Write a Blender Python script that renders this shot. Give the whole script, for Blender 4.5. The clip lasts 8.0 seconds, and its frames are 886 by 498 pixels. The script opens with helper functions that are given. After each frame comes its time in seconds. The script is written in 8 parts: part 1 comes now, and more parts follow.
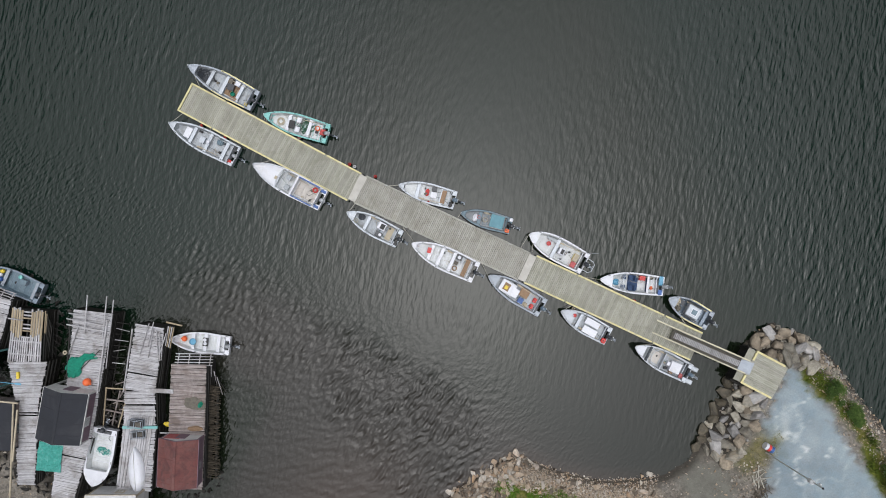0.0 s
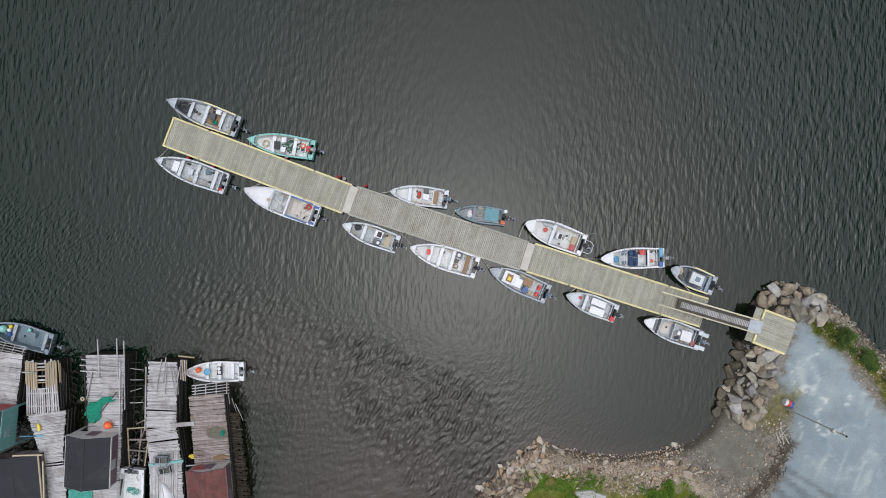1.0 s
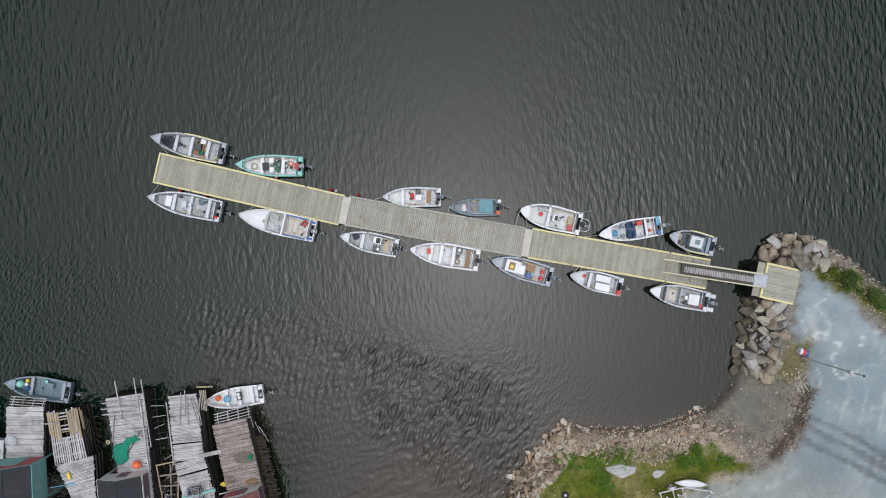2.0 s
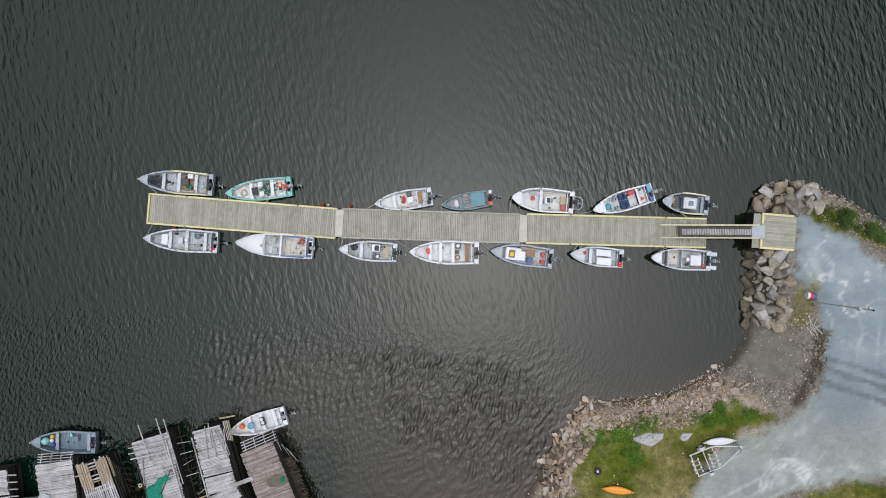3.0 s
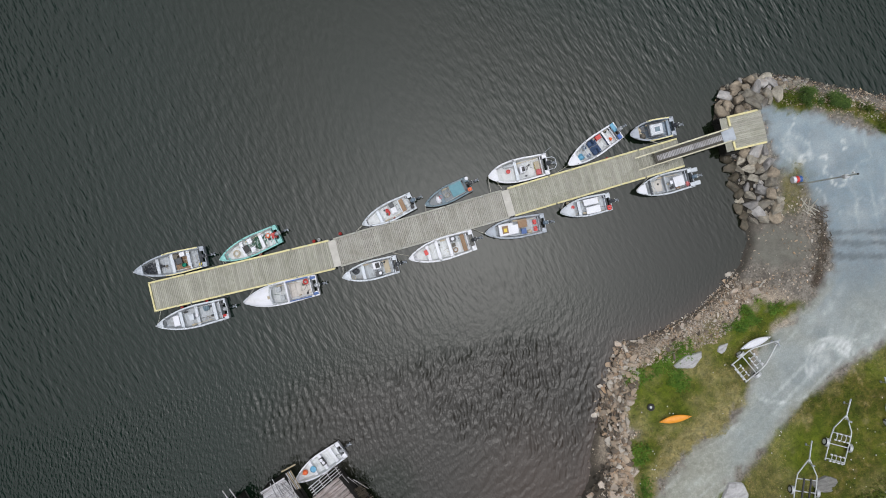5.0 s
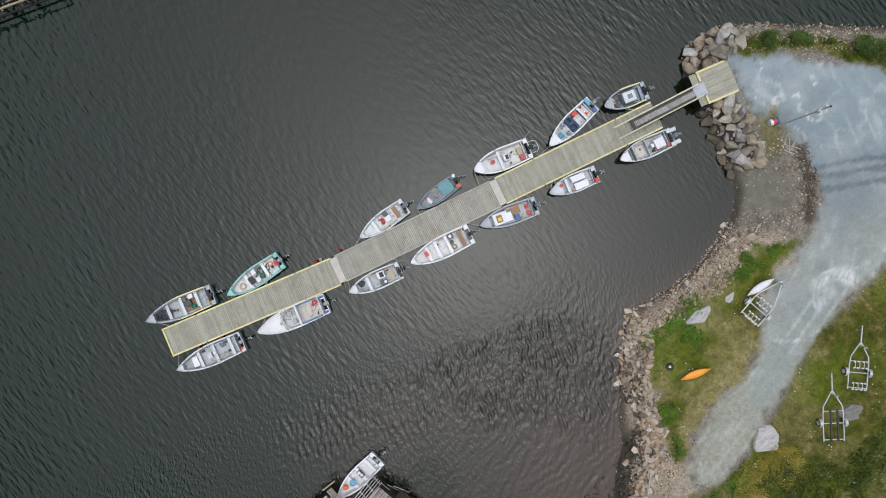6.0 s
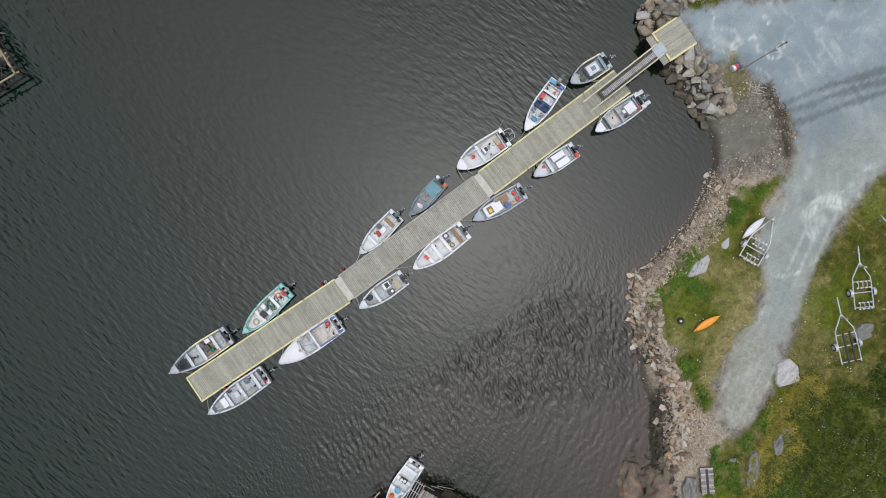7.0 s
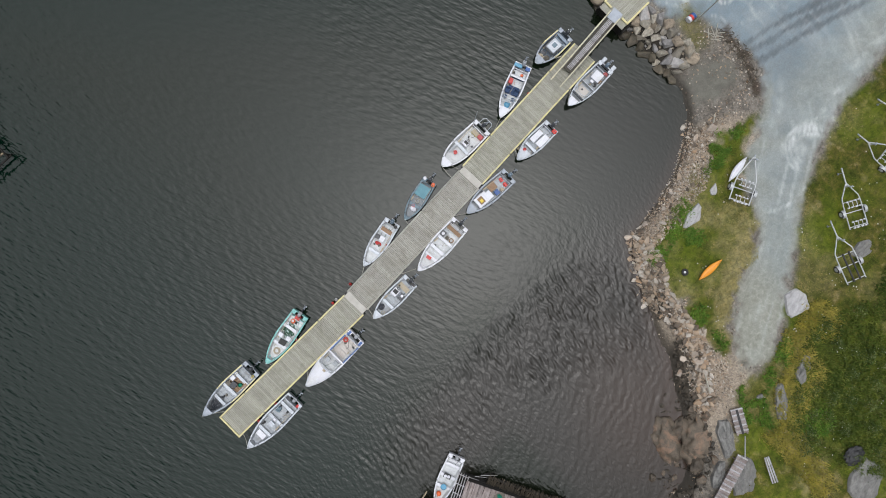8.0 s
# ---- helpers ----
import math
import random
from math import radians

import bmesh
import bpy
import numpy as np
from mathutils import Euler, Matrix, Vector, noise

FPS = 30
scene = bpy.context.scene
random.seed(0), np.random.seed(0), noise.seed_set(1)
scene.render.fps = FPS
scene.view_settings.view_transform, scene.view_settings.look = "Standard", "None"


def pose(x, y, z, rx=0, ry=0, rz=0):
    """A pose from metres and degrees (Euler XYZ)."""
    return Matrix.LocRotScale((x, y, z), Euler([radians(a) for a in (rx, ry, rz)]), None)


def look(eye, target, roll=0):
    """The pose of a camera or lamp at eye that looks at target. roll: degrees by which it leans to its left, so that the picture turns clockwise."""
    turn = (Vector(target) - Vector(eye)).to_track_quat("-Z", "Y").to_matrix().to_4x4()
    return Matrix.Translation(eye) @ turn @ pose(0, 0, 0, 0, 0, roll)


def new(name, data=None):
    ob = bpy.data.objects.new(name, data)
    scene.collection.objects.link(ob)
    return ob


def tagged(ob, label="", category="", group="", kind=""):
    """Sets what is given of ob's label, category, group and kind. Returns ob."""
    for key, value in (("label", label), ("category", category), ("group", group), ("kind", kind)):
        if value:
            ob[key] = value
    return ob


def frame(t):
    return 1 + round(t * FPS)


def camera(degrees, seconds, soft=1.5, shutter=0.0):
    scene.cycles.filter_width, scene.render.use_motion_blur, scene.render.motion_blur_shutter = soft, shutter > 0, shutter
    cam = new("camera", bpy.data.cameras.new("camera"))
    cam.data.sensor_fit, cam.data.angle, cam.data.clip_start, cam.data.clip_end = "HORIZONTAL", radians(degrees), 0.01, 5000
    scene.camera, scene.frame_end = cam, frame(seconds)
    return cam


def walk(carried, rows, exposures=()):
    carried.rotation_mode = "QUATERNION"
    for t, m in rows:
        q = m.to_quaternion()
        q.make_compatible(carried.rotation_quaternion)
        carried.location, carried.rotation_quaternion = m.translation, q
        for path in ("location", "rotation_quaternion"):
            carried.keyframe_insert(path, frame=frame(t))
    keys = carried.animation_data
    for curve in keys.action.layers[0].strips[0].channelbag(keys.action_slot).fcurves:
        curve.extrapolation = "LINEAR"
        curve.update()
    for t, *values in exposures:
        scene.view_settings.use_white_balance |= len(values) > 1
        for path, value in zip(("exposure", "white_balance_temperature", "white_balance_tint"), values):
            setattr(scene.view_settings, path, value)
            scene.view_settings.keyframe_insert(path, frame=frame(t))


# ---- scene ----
cam = camera(73.7, 8.0, soft=1.0)
# seconds, place of the drone, and its turn about the plumb line; it looks straight down
PATH = [
    (0, -0.422, 0.512, 47.090, 27.89),
    (0.5, -0.393, 0.512, 47.251, 24.19),
    (1, -0.343, 0.526, 47.368, 20.55),
    (1.5, -0.308, 0.434, 47.523, 16.77),
    (3, -0.146, 0.175, 47.964, 4.40),
    (3.5, -0.076, 0.097, 48.099, 0.02),
    (4, -0.037, 0.093, 48.414, -4.53),
    (4.5, 0.052, 0.005, 48.641, -8.96),
    (6, 0.097, -0.224, 49.664, -23.15),
    (6.5, 0.140, -0.203, 50.293, -28.47),
    (7, 0.224, -0.270, 50.769, -33.91),
    (7.5, 0.216, -0.377, 51.307, -39.29),
    (8, 0.064, -0.427, 51.858, -44.67),
]
walk(cam, [(t, pose(x, y, z, 0, 0, turn)) for t, x, y, z, turn in PATH])

# ---- daylight: bright overcast ----
world = bpy.data.worlds.new("world")
scene.world = world
world.use_nodes = True
wn, wl = world.node_tree.nodes, world.node_tree.links
sky = wn.new("ShaderNodeTexSky")
sky.sky_type, sky.sun_disc = "NISHITA", False
sky.sun_elevation, sky.sun_rotation = radians(85), radians(130)
sky.dust_density, sky.ozone_density = 1.0, 1.0
soften = wn.new("ShaderNodeHueSaturation")
soften.inputs["Saturation"].default_value = 0.2
wl.new(sky.outputs[0], soften.inputs["Color"])
# thin cloud is brightest round the hidden sun and falls off evenly towards the horizon
way, up = wn.new("ShaderNodeTexCoord"), wn.new("ShaderNodeVectorMath")
up.operation, up.inputs[1].default_value = "DOT_PRODUCT", (-0.01, 0.1, 0.995)
wl.new(way.outputs["Generated"], up.inputs[0])
off_sun = wn.new("ShaderNodeMath")
off_sun.operation = "ARCCOSINE"
wl.new(up.outputs["Value"], off_sun.inputs[0])
rise = wn.new("ShaderNodeMapRange")
rise.inputs["From Min"].default_value, rise.inputs["From Max"].default_value = 0.0, 1.02
rise.inputs["To Min"].default_value, rise.inputs["To Max"].default_value = 2.2, 0.14
wl.new(off_sun.outputs[0], rise.inputs["Value"])
cloud = wn.new("ShaderNodeMix")
cloud.data_type, cloud.blend_type = "RGBA", "MULTIPLY"
cloud.inputs[0].default_value = 1.0
wl.new(soften.outputs[0], cloud.inputs[6])
wl.new(rise.outputs[0], cloud.inputs[7])
wl.new(cloud.outputs[2], wn["Background"].inputs["Color"])
wn["Background"].inputs["Strength"].default_value = 0.19
sun = new("sun", bpy.data.lights.new("sun", "SUN"))
sun.data.energy, sun.data.angle, sun.data.color = 0.6, radians(90), (1.0, 0.99, 0.96)
sun.matrix_world = look((0, 0, 0), (-0.01, 0.02, -1.0))
scene.view_settings.exposure = 0.44

# ---- materials ----
def node_material(name):
    m = bpy.data.materials.new(name)
    m.use_nodes = True
    return m, m.node_tree.nodes, m.node_tree.links, m.node_tree.nodes["Principled BSDF"]


def noise_node(n, l, vector, scale, detail=4.0, rough=0.6, distortion=0.0):
    t = n.new("ShaderNodeTexNoise")
    t.inputs["Scale"].default_value, t.inputs["Detail"].default_value = scale, detail
    t.inputs["Roughness"].default_value, t.inputs["Distortion"].default_value = rough, distortion
    l.new(vector, t.inputs["Vector"])
    return t


def ramp_node(n, l, fac, stops):
    r = n.new("ShaderNodeValToRGB")
    e = r.color_ramp.elements
    while len(e) < len(stops):
        e.new(0.5)
    for item, (at, c) in zip(e, stops):
        item.position, item.color = at, (*c, 1) if len(c) == 3 else (c[0], c[0], c[0], 1)
    l.new(fac, r.inputs[0])
    return r


def mix_node(n, l, fac, a, b, blend="MIX"):
    x = n.new("ShaderNodeMix")
    x.data_type, x.blend_type = "RGBA", blend
    for value, slot in ((fac, x.inputs[0]), (a, x.inputs[6]), (b, x.inputs[7])):
        if isinstance(value, float):
            slot.default_value = value
        elif isinstance(value, tuple):
            slot.default_value = (*value, 1)
        else:
            l.new(value, slot)
    return x.outputs[2]


def bump_node(n, l, height, bsdf, strength, distance=0.02):
    b = n.new("ShaderNodeBump")
    b.inputs["Strength"].default_value, b.inputs["Distance"].default_value = strength, distance
    l.new(height, b.inputs["Height"])
    l.new(b.outputs[0], bsdf.inputs["Normal"])


def coords(n, l, stretch=(1, 1, 1), turn=(0, 0, 0), shift=True):
    """Object coordinates, moved by a chance amount for each object, stretched and turned."""
    tc, mp = n.new("ShaderNodeTexCoord"), n.new("ShaderNodeMapping")
    if turn[2]:
        mp.vector_type, stretch = "TEXTURE", [1 / s for s in stretch]
    mp.inputs["Scale"].default_value, mp.inputs["Rotation"].default_value = stretch, turn
    l.new(tc.outputs["Object"], mp.inputs["Vector"])
    if shift:
        oi, mu = n.new("ShaderNodeObjectInfo"), n.new("ShaderNodeMath")
        mu.operation, mu.inputs[1].default_value = "MULTIPLY", 37.0
        l.new(oi.outputs["Random"], mu.inputs[0])
        l.new(mu.outputs[0], mp.inputs["Location"])
    return mp.outputs[0]


def surface(name, low, high, scale=3.0, fine=40.0, rough=0.6, metal=0.0, bump=0.15, vary=0.12,
            stretch=(1, 1, 1), stain=None, stain_amount=0.5, relief=0.01, blotches=None):
    """A worn surface: a broad drift between two colours, fine grain, stains, and a chance lightness for each object.
    Blotches are moisture or dirt that runs over many boards alike: a colour, its amount and its scale."""
    m, n, l, p = node_material(name)
    v = coords(n, l, stretch)
    broad, grain = noise_node(n, l, v, scale, 5.0, 0.65), noise_node(n, l, v, fine, 3.0, 0.7)
    c = ramp_node(n, l, broad.outputs[0], [(0.3, low), (0.7, high)]).outputs[0]
    g = ramp_node(n, l, grain.outputs[0], [(0.25, (0.72, 0.72, 0.72)), (0.75, (1.0, 1.0, 1.0))]).outputs[0]
    c = mix_node(n, l, 0.8, c, g, "MULTIPLY")
    if stain:
        blot = noise_node(n, l, v, scale * 0.6, 6.0, 0.7, 0.8)
        k = ramp_node(n, l, blot.outputs[0], [(0.52, (0.0,)), (0.68, (stain_amount,))]).outputs[0]
        c = mix_node(n, l, k, c, stain)
    if blotches:
        geo = n.new("ShaderNodeNewGeometry")
        spread = noise_node(n, l, geo.outputs["Position"], blotches[2], 6.0, 0.68, 0.6)
        c = mix_node(n, l, ramp_node(n, l, spread.outputs[0], [(0.46, (0.0,)), (0.66, (blotches[1],))]).outputs[0], c, blotches[0])
    oi, hsv, mr = n.new("ShaderNodeObjectInfo"), n.new("ShaderNodeHueSaturation"), n.new("ShaderNodeMapRange")
    mr.inputs["To Min"].default_value, mr.inputs["To Max"].default_value = 1 - vary, 1 + vary
    l.new(oi.outputs["Random"], mr.inputs["Value"])
    l.new(mr.outputs[0], hsv.inputs["Value"])
    l.new(c, hsv.inputs["Color"])
    l.new(hsv.outputs[0], p.inputs["Base Color"])
    rr = ramp_node(n, l, broad.outputs[0], [(0.2, (max(rough - 0.12, 0.05),)), (0.8, (min(rough + 0.12, 1),))])
    l.new(rr.outputs[0], p.inputs["Roughness"])
    p.inputs["Metallic"].default_value = metal
    bump_node(n, l, grain.outputs[0], p, bump, relief)
    return m


WOOD_LONG = (4.0, 1.5, 1.5)
M = {}
M["deck"] = surface("deck_wood", (0.34, 0.335, 0.28), (0.5, 0.485, 0.425), 2.0, 22, 0.8, bump=0.3, vary=0.13, stretch=WOOD_LONG, stain=(0.25, 0.265, 0.175), stain_amount=0.6, blotches=((0.22, 0.225, 0.165), 0.55, 1.0))
M["deck_grey"] = surface("deck_grey_wood", (0.36, 0.35, 0.31), (0.5, 0.49, 0.44), 2.0, 22, 0.8, bump=0.3, vary=0.14, stretch=WOOD_LONG, stain=(0.25, 0.24, 0.2))
M["deck_mid"] = surface("greyer_deck_wood", (0.35, 0.34, 0.3), (0.49, 0.475, 0.43), 2.0, 22, 0.8, bump=0.3, vary=0.12, stretch=WOOD_LONG, stain=(0.25, 0.245, 0.18), stain_amount=0.5, blotches=((0.23, 0.22, 0.175), 0.55, 1.0))
M["yellow"] = surface("yellow_painted_wood", (0.74, 0.65, 0.3), (0.84, 0.78, 0.46), 1.2, 18, 0.65, bump=0.2, vary=0.06, stretch=WOOD_LONG, stain=(0.5, 0.47, 0.33), stain_amount=0.7)
M["silver"] = surface("silvered_wood", (0.38, 0.375, 0.395), (0.66, 0.65, 0.68), 1.6, 16, 0.85, bump=0.35, vary=0.17, stretch=WOOD_LONG, stain=(0.22, 0.205, 0.195), stain_amount=0.6, blotches=((0.2, 0.18, 0.165), 0.7, 0.9))
M["brownwood"] = surface("brown_weathered_wood", (0.25, 0.215, 0.205), (0.44, 0.39, 0.38), 1.2, 16, 0.85, bump=0.35, vary=0.22, stretch=WOOD_LONG, stain=(0.15, 0.1, 0.085), stain_amount=0.8, blotches=((0.12, 0.085, 0.07), 0.7, 1.1))
M["tanwood"] = surface("tan_wood", (0.33, 0.26, 0.17), (0.48, 0.4, 0.28), 1.6, 20, 0.8, bump=0.3, vary=0.2, stretch=WOOD_LONG, stain=(0.2, 0.15, 0.1))
M["brushwood"] = surface("dark_brushwood", (0.03, 0.025, 0.018), (0.13, 0.105, 0.075), 2.0, 16, 0.85, bump=0.4, vary=0.45, stretch=WOOD_LONG)
# near black: the shade under the decks is put into this log colour
M["shadelog"] = surface("shade_dark_wet_log", (0.005, 0.0045, 0.004), (0.02, 0.017, 0.013), 2.0, 16, 0.6, bump=0.4, vary=0.3, stretch=WOOD_LONG)
M["alu"] = surface("brushed_aluminium", (0.48, 0.515, 0.565), (0.65, 0.69, 0.745), 1.5, 60, 0.5, 0.35, bump=0.05, vary=0.05, stain=(0.36, 0.37, 0.38))
M["alu_dark"] = surface("dull_grey_aluminium", (0.31, 0.345, 0.4), (0.45, 0.49, 0.55), 1.5, 60, 0.5, 0.3, bump=0.05, vary=0.05, stain=(0.2, 0.2, 0.21))
M["alu_blue"] = surface("blue_grey_aluminium", (0.2, 0.255, 0.32), (0.31, 0.37, 0.44), 1.5, 60, 0.5, 0.3, bump=0.05, vary=0.05, stain=(0.16, 0.18, 0.2))
M["galv"] = surface("galvanised_steel", (0.5, 0.52, 0.54), (0.68, 0.7, 0.72), 5.0, 70, 0.45, 0.45, bump=0.08, vary=0.08)
M["white"] = surface("white_gelcoat", (0.73, 0.74, 0.8), (0.83, 0.84, 0.9), 1.2, 30, 0.35, bump=0.03, vary=0.03, stain=(0.55, 0.54, 0.51), stain_amount=0.5)
M["floorgrey"] = surface("grey_boat_floor", (0.38, 0.41, 0.44), (0.56, 0.59, 0.62), 2.6, 40, 0.65, bump=0.12, vary=0.06, stain=(0.2, 0.19, 0.175), stain_amount=0.7)
M["floorlight"] = surface("pale_boat_floor", (0.6, 0.62, 0.63), (0.78, 0.8, 0.81), 2.6, 40, 0.6, bump=0.1, vary=0.05, stain=(0.34, 0.33, 0.3), stain_amount=0.6)
M["floorwarm"] = surface("warm_grey_boat_floor", (0.52, 0.48, 0.44), (0.66, 0.62, 0.58), 2.6, 40, 0.65, bump=0.12, stain=(0.36, 0.32, 0.28), stain_amount=0.6)
M["teal"] = surface("teal_paint", (0.2, 0.55, 0.52), (0.3, 0.65, 0.62), 1.5, 30, 0.45, bump=0.05, stain=(0.3, 0.5, 0.46))
M["tealwall"] = surface("teal_wall_paint", (0.16, 0.42, 0.42), (0.25, 0.52, 0.51), 1.5, 30, 0.6, bump=0.1, stain=(0.35, 0.5, 0.48))
M["slate"] = surface("blue_grey_paint", (0.13, 0.2, 0.25), (0.2, 0.28, 0.33), 1.8, 35, 0.5, bump=0.06, stain=(0.26, 0.3, 0.32))
M["slatefloor"] = surface("worn_grey_skiff_floor", (0.27, 0.29, 0.31), (0.4, 0.42, 0.44), 2.6, 40, 0.7, bump=0.12, stain=(0.17, 0.2, 0.22), stain_amount=0.6)
M["tealtarp"] = surface("faded_teal_cover", (0.12, 0.28, 0.34), (0.18, 0.36, 0.42), 3.0, 25, 0.75, bump=0.25)
M["blue"] = surface("blue_paint", (0.03, 0.09, 0.3), (0.06, 0.15, 0.42), 2.0, 30, 0.45, bump=0.06)
M["navy"] = surface("navy_carpet", (0.03, 0.06, 0.13), (0.06, 0.1, 0.2), 3.0, 60, 0.9, bump=0.3)
M["skyblue"] = surface("light_blue_plastic", (0.1, 0.36, 0.58), (0.18, 0.46, 0.66), 2.5, 30, 0.45, bump=0.06)
M["red"] = surface("red_plastic", (0.55, 0.03, 0.03), (0.7, 0.06, 0.05), 3.0, 40, 0.4, bump=0.05)
M["orange"] = surface("orange_plastic", (0.86, 0.14, 0.04), (0.93, 0.2, 0.06), 3.0, 40, 0.4, bump=0.05)
M["kayakorange"] = surface("orange_kayak_plastic", (0.82, 0.3, 0.02), (0.92, 0.38, 0.04), 1.5, 40, 0.4, bump=0.05)
M["yellowplastic"] = surface("yellow_plastic", (0.75, 0.55, 0.04), (0.82, 0.62, 0.07), 3.0, 40, 0.45, bump=0.05)
M["black"] = surface("black_rubber", (0.016, 0.016, 0.018), (0.035, 0.035, 0.037), 4.0, 50, 0.55, bump=0.1)
M["engine"] = surface("dark_engine_cowl", (0.03, 0.035, 0.045), (0.06, 0.065, 0.075), 3.0, 50, 0.35, bump=0.04)
M["engineblue"] = surface("blue_grey_engine_cowl", (0.13, 0.19, 0.26), (0.2, 0.27, 0.34), 3.0, 50, 0.35, bump=0.04)
M["enginegrey"] = surface("grey_engine_cowl", (0.33, 0.35, 0.38), (0.42, 0.44, 0.47), 3.0, 50, 0.35, bump=0.04)
M["brown"] = surface("brown_plywood", (0.24, 0.15, 0.09), (0.36, 0.24, 0.15), 2.5, 30, 0.8, bump=0.2, stretch=WOOD_LONG)
M["tan"] = surface("tan_canvas", (0.42, 0.36, 0.26), (0.54, 0.47, 0.36), 3.0, 40, 0.85, bump=0.25)
M["greennet"] = surface("green_fishing_net", (0.0, 0.16, 0.1), (0.015, 0.3, 0.2), 8.0, 50, 0.9, bump=0.9)
M["greenrope"] = surface("dull_green_net_cord", (0.015, 0.09, 0.05), (0.06, 0.2, 0.12), 8.0, 50, 0.9, bump=0.5, stain=(0.2, 0.22, 0.16))
M["tealnet"] = surface("teal_netting", (0.03, 0.25, 0.21), (0.08, 0.4, 0.34), 6.0, 40, 0.9, bump=0.9, stain=(0.2, 0.42, 0.4))
M["brownnet"] = surface("brown_netting", (0.1, 0.09, 0.075), (0.2, 0.18, 0.15), 6.0, 40, 0.9, bump=0.9)
M["rope"] = surface("pale_rope", (0.4, 0.38, 0.32), (0.56, 0.53, 0.46), 10.0, 120, 0.9, bump=0.4)
M["felt"] = surface("dark_roofing_felt", (0.019, 0.021, 0.028), (0.033, 0.036, 0.046), 0.8, 45, 0.85, bump=0.25, vary=0.04, stain=(0.06, 0.06, 0.068), stain_amount=0.4)
M["redfelt"] = surface("red_brown_roofing_felt", (0.16, 0.042, 0.04), (0.2, 0.085, 0.075), 0.7, 45, 0.85, bump=0.3, vary=0.1, stain=(0.18, 0.12, 0.11), stain_amount=0.5, blotches=((0.06, 0.03, 0.032), 0.6, 1.3))
M["plumwall"] = surface("plum_painted_boards", (0.17, 0.11, 0.14), (0.26, 0.18, 0.225), 1.4, 30, 0.7, bump=0.2)
M["redpaint"] = surface("red_painted_boards", (0.42, 0.08, 0.09), (0.52, 0.13, 0.13), 1.4, 30, 0.7, bump=0.2, stain=(0.5, 0.3, 0.29))
M["whitepaint"] = surface("white_painted_boards", (0.62, 0.62, 0.62), (0.76, 0.76, 0.76), 1.4, 30, 0.7, bump=0.2, stain=(0.45, 0.44, 0.42))
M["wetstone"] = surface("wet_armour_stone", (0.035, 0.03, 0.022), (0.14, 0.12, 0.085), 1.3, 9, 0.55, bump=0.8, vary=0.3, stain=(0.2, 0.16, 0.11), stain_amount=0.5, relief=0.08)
M["stone"] = surface("grey_armour_stone", (0.19, 0.175, 0.145), (0.53, 0.49, 0.41), 1.6, 11, 0.9, bump=0.9, vary=0.36, stain=(0.4, 0.29, 0.17), stain_amount=0.4, relief=0.08)
M["stone_brown"] = surface("brown_armour_stone", (0.17, 0.14, 0.105), (0.44, 0.37, 0.285), 1.8, 13, 0.9, bump=0.9, vary=0.34, stain=(0.5, 0.4, 0.28), stain_amount=0.45, relief=0.08)
M["stone_pale"] = surface("pale_lilac_armour_stone", (0.24, 0.235, 0.235), (0.56, 0.54, 0.525), 1.4, 10, 0.9, bump=0.9, vary=0.3, stain=(0.36, 0.28, 0.2), stain_amount=0.4, relief=0.08)
M["rubble"] = surface("tan_rubble_stone", (0.27, 0.22, 0.175), (0.55, 0.47, 0.39), 2.2, 12, 0.9, bump=0.7, vary=0.42, stain=(0.46, 0.28, 0.14), stain_amount=0.6, relief=0.05)
M["bedrock"] = surface("grey_bedrock", (0.14, 0.14, 0.135), (0.33, 0.325, 0.31), 1.6, 9, 0.9, bump=0.7, vary=0.15, stretch=(1, 2.6, 1), stain=(0.2, 0.195, 0.175), stain_amount=0.6, relief=0.05)
M["paleslab"] = surface("pale_slab_stone", (0.4, 0.395, 0.405), (0.58, 0.575, 0.585), 1.6, 9, 0.9, bump=0.7, vary=0.1, stretch=(1, 2.6, 1), stain=(0.26, 0.255, 0.24), stain_amount=0.6, relief=0.05)
M["brownrock"] = surface("brown_shore_rock", (0.05, 0.042, 0.03), (0.19, 0.15, 0.112), 1.1, 9, 0.7, bump=0.9, vary=0.25, stain=(0.33, 0.19, 0.12), stain_amount=0.65, relief=0.04)
M["hub"] = surface("white_wheel_hub", (0.6, 0.62, 0.64), (0.72, 0.74, 0.75), 3.0, 40, 0.5, bump=0.05)
M["polewood"] = surface("treated_pole_wood", (0.58, 0.62, 0.59), (0.7, 0.73, 0.7), 2.0, 25, 0.85, bump=0.3, stretch=(9, 9, 1))
M["heath"] = surface("grey_green_heath", (0.08, 0.1, 0.035), (0.17, 0.19, 0.1), 1.0, 30, 0.85, bump=0.1, vary=0.2)

glass, gn, gl, gp = node_material("windscreen_glass")
gp.inputs["Base Color"].default_value = (0.75, 0.8, 0.82, 1)
gp.inputs["Roughness"].default_value, gp.inputs["Transmission Weight"].default_value = 0.05, 0.45
gp.inputs["Alpha"].default_value = 0.45
M["glass"] = glass


def by_attribute(n, key):
    a = n.new("ShaderNodeAttribute")
    a.attribute_name = key
    return a.outputs["Fac"]


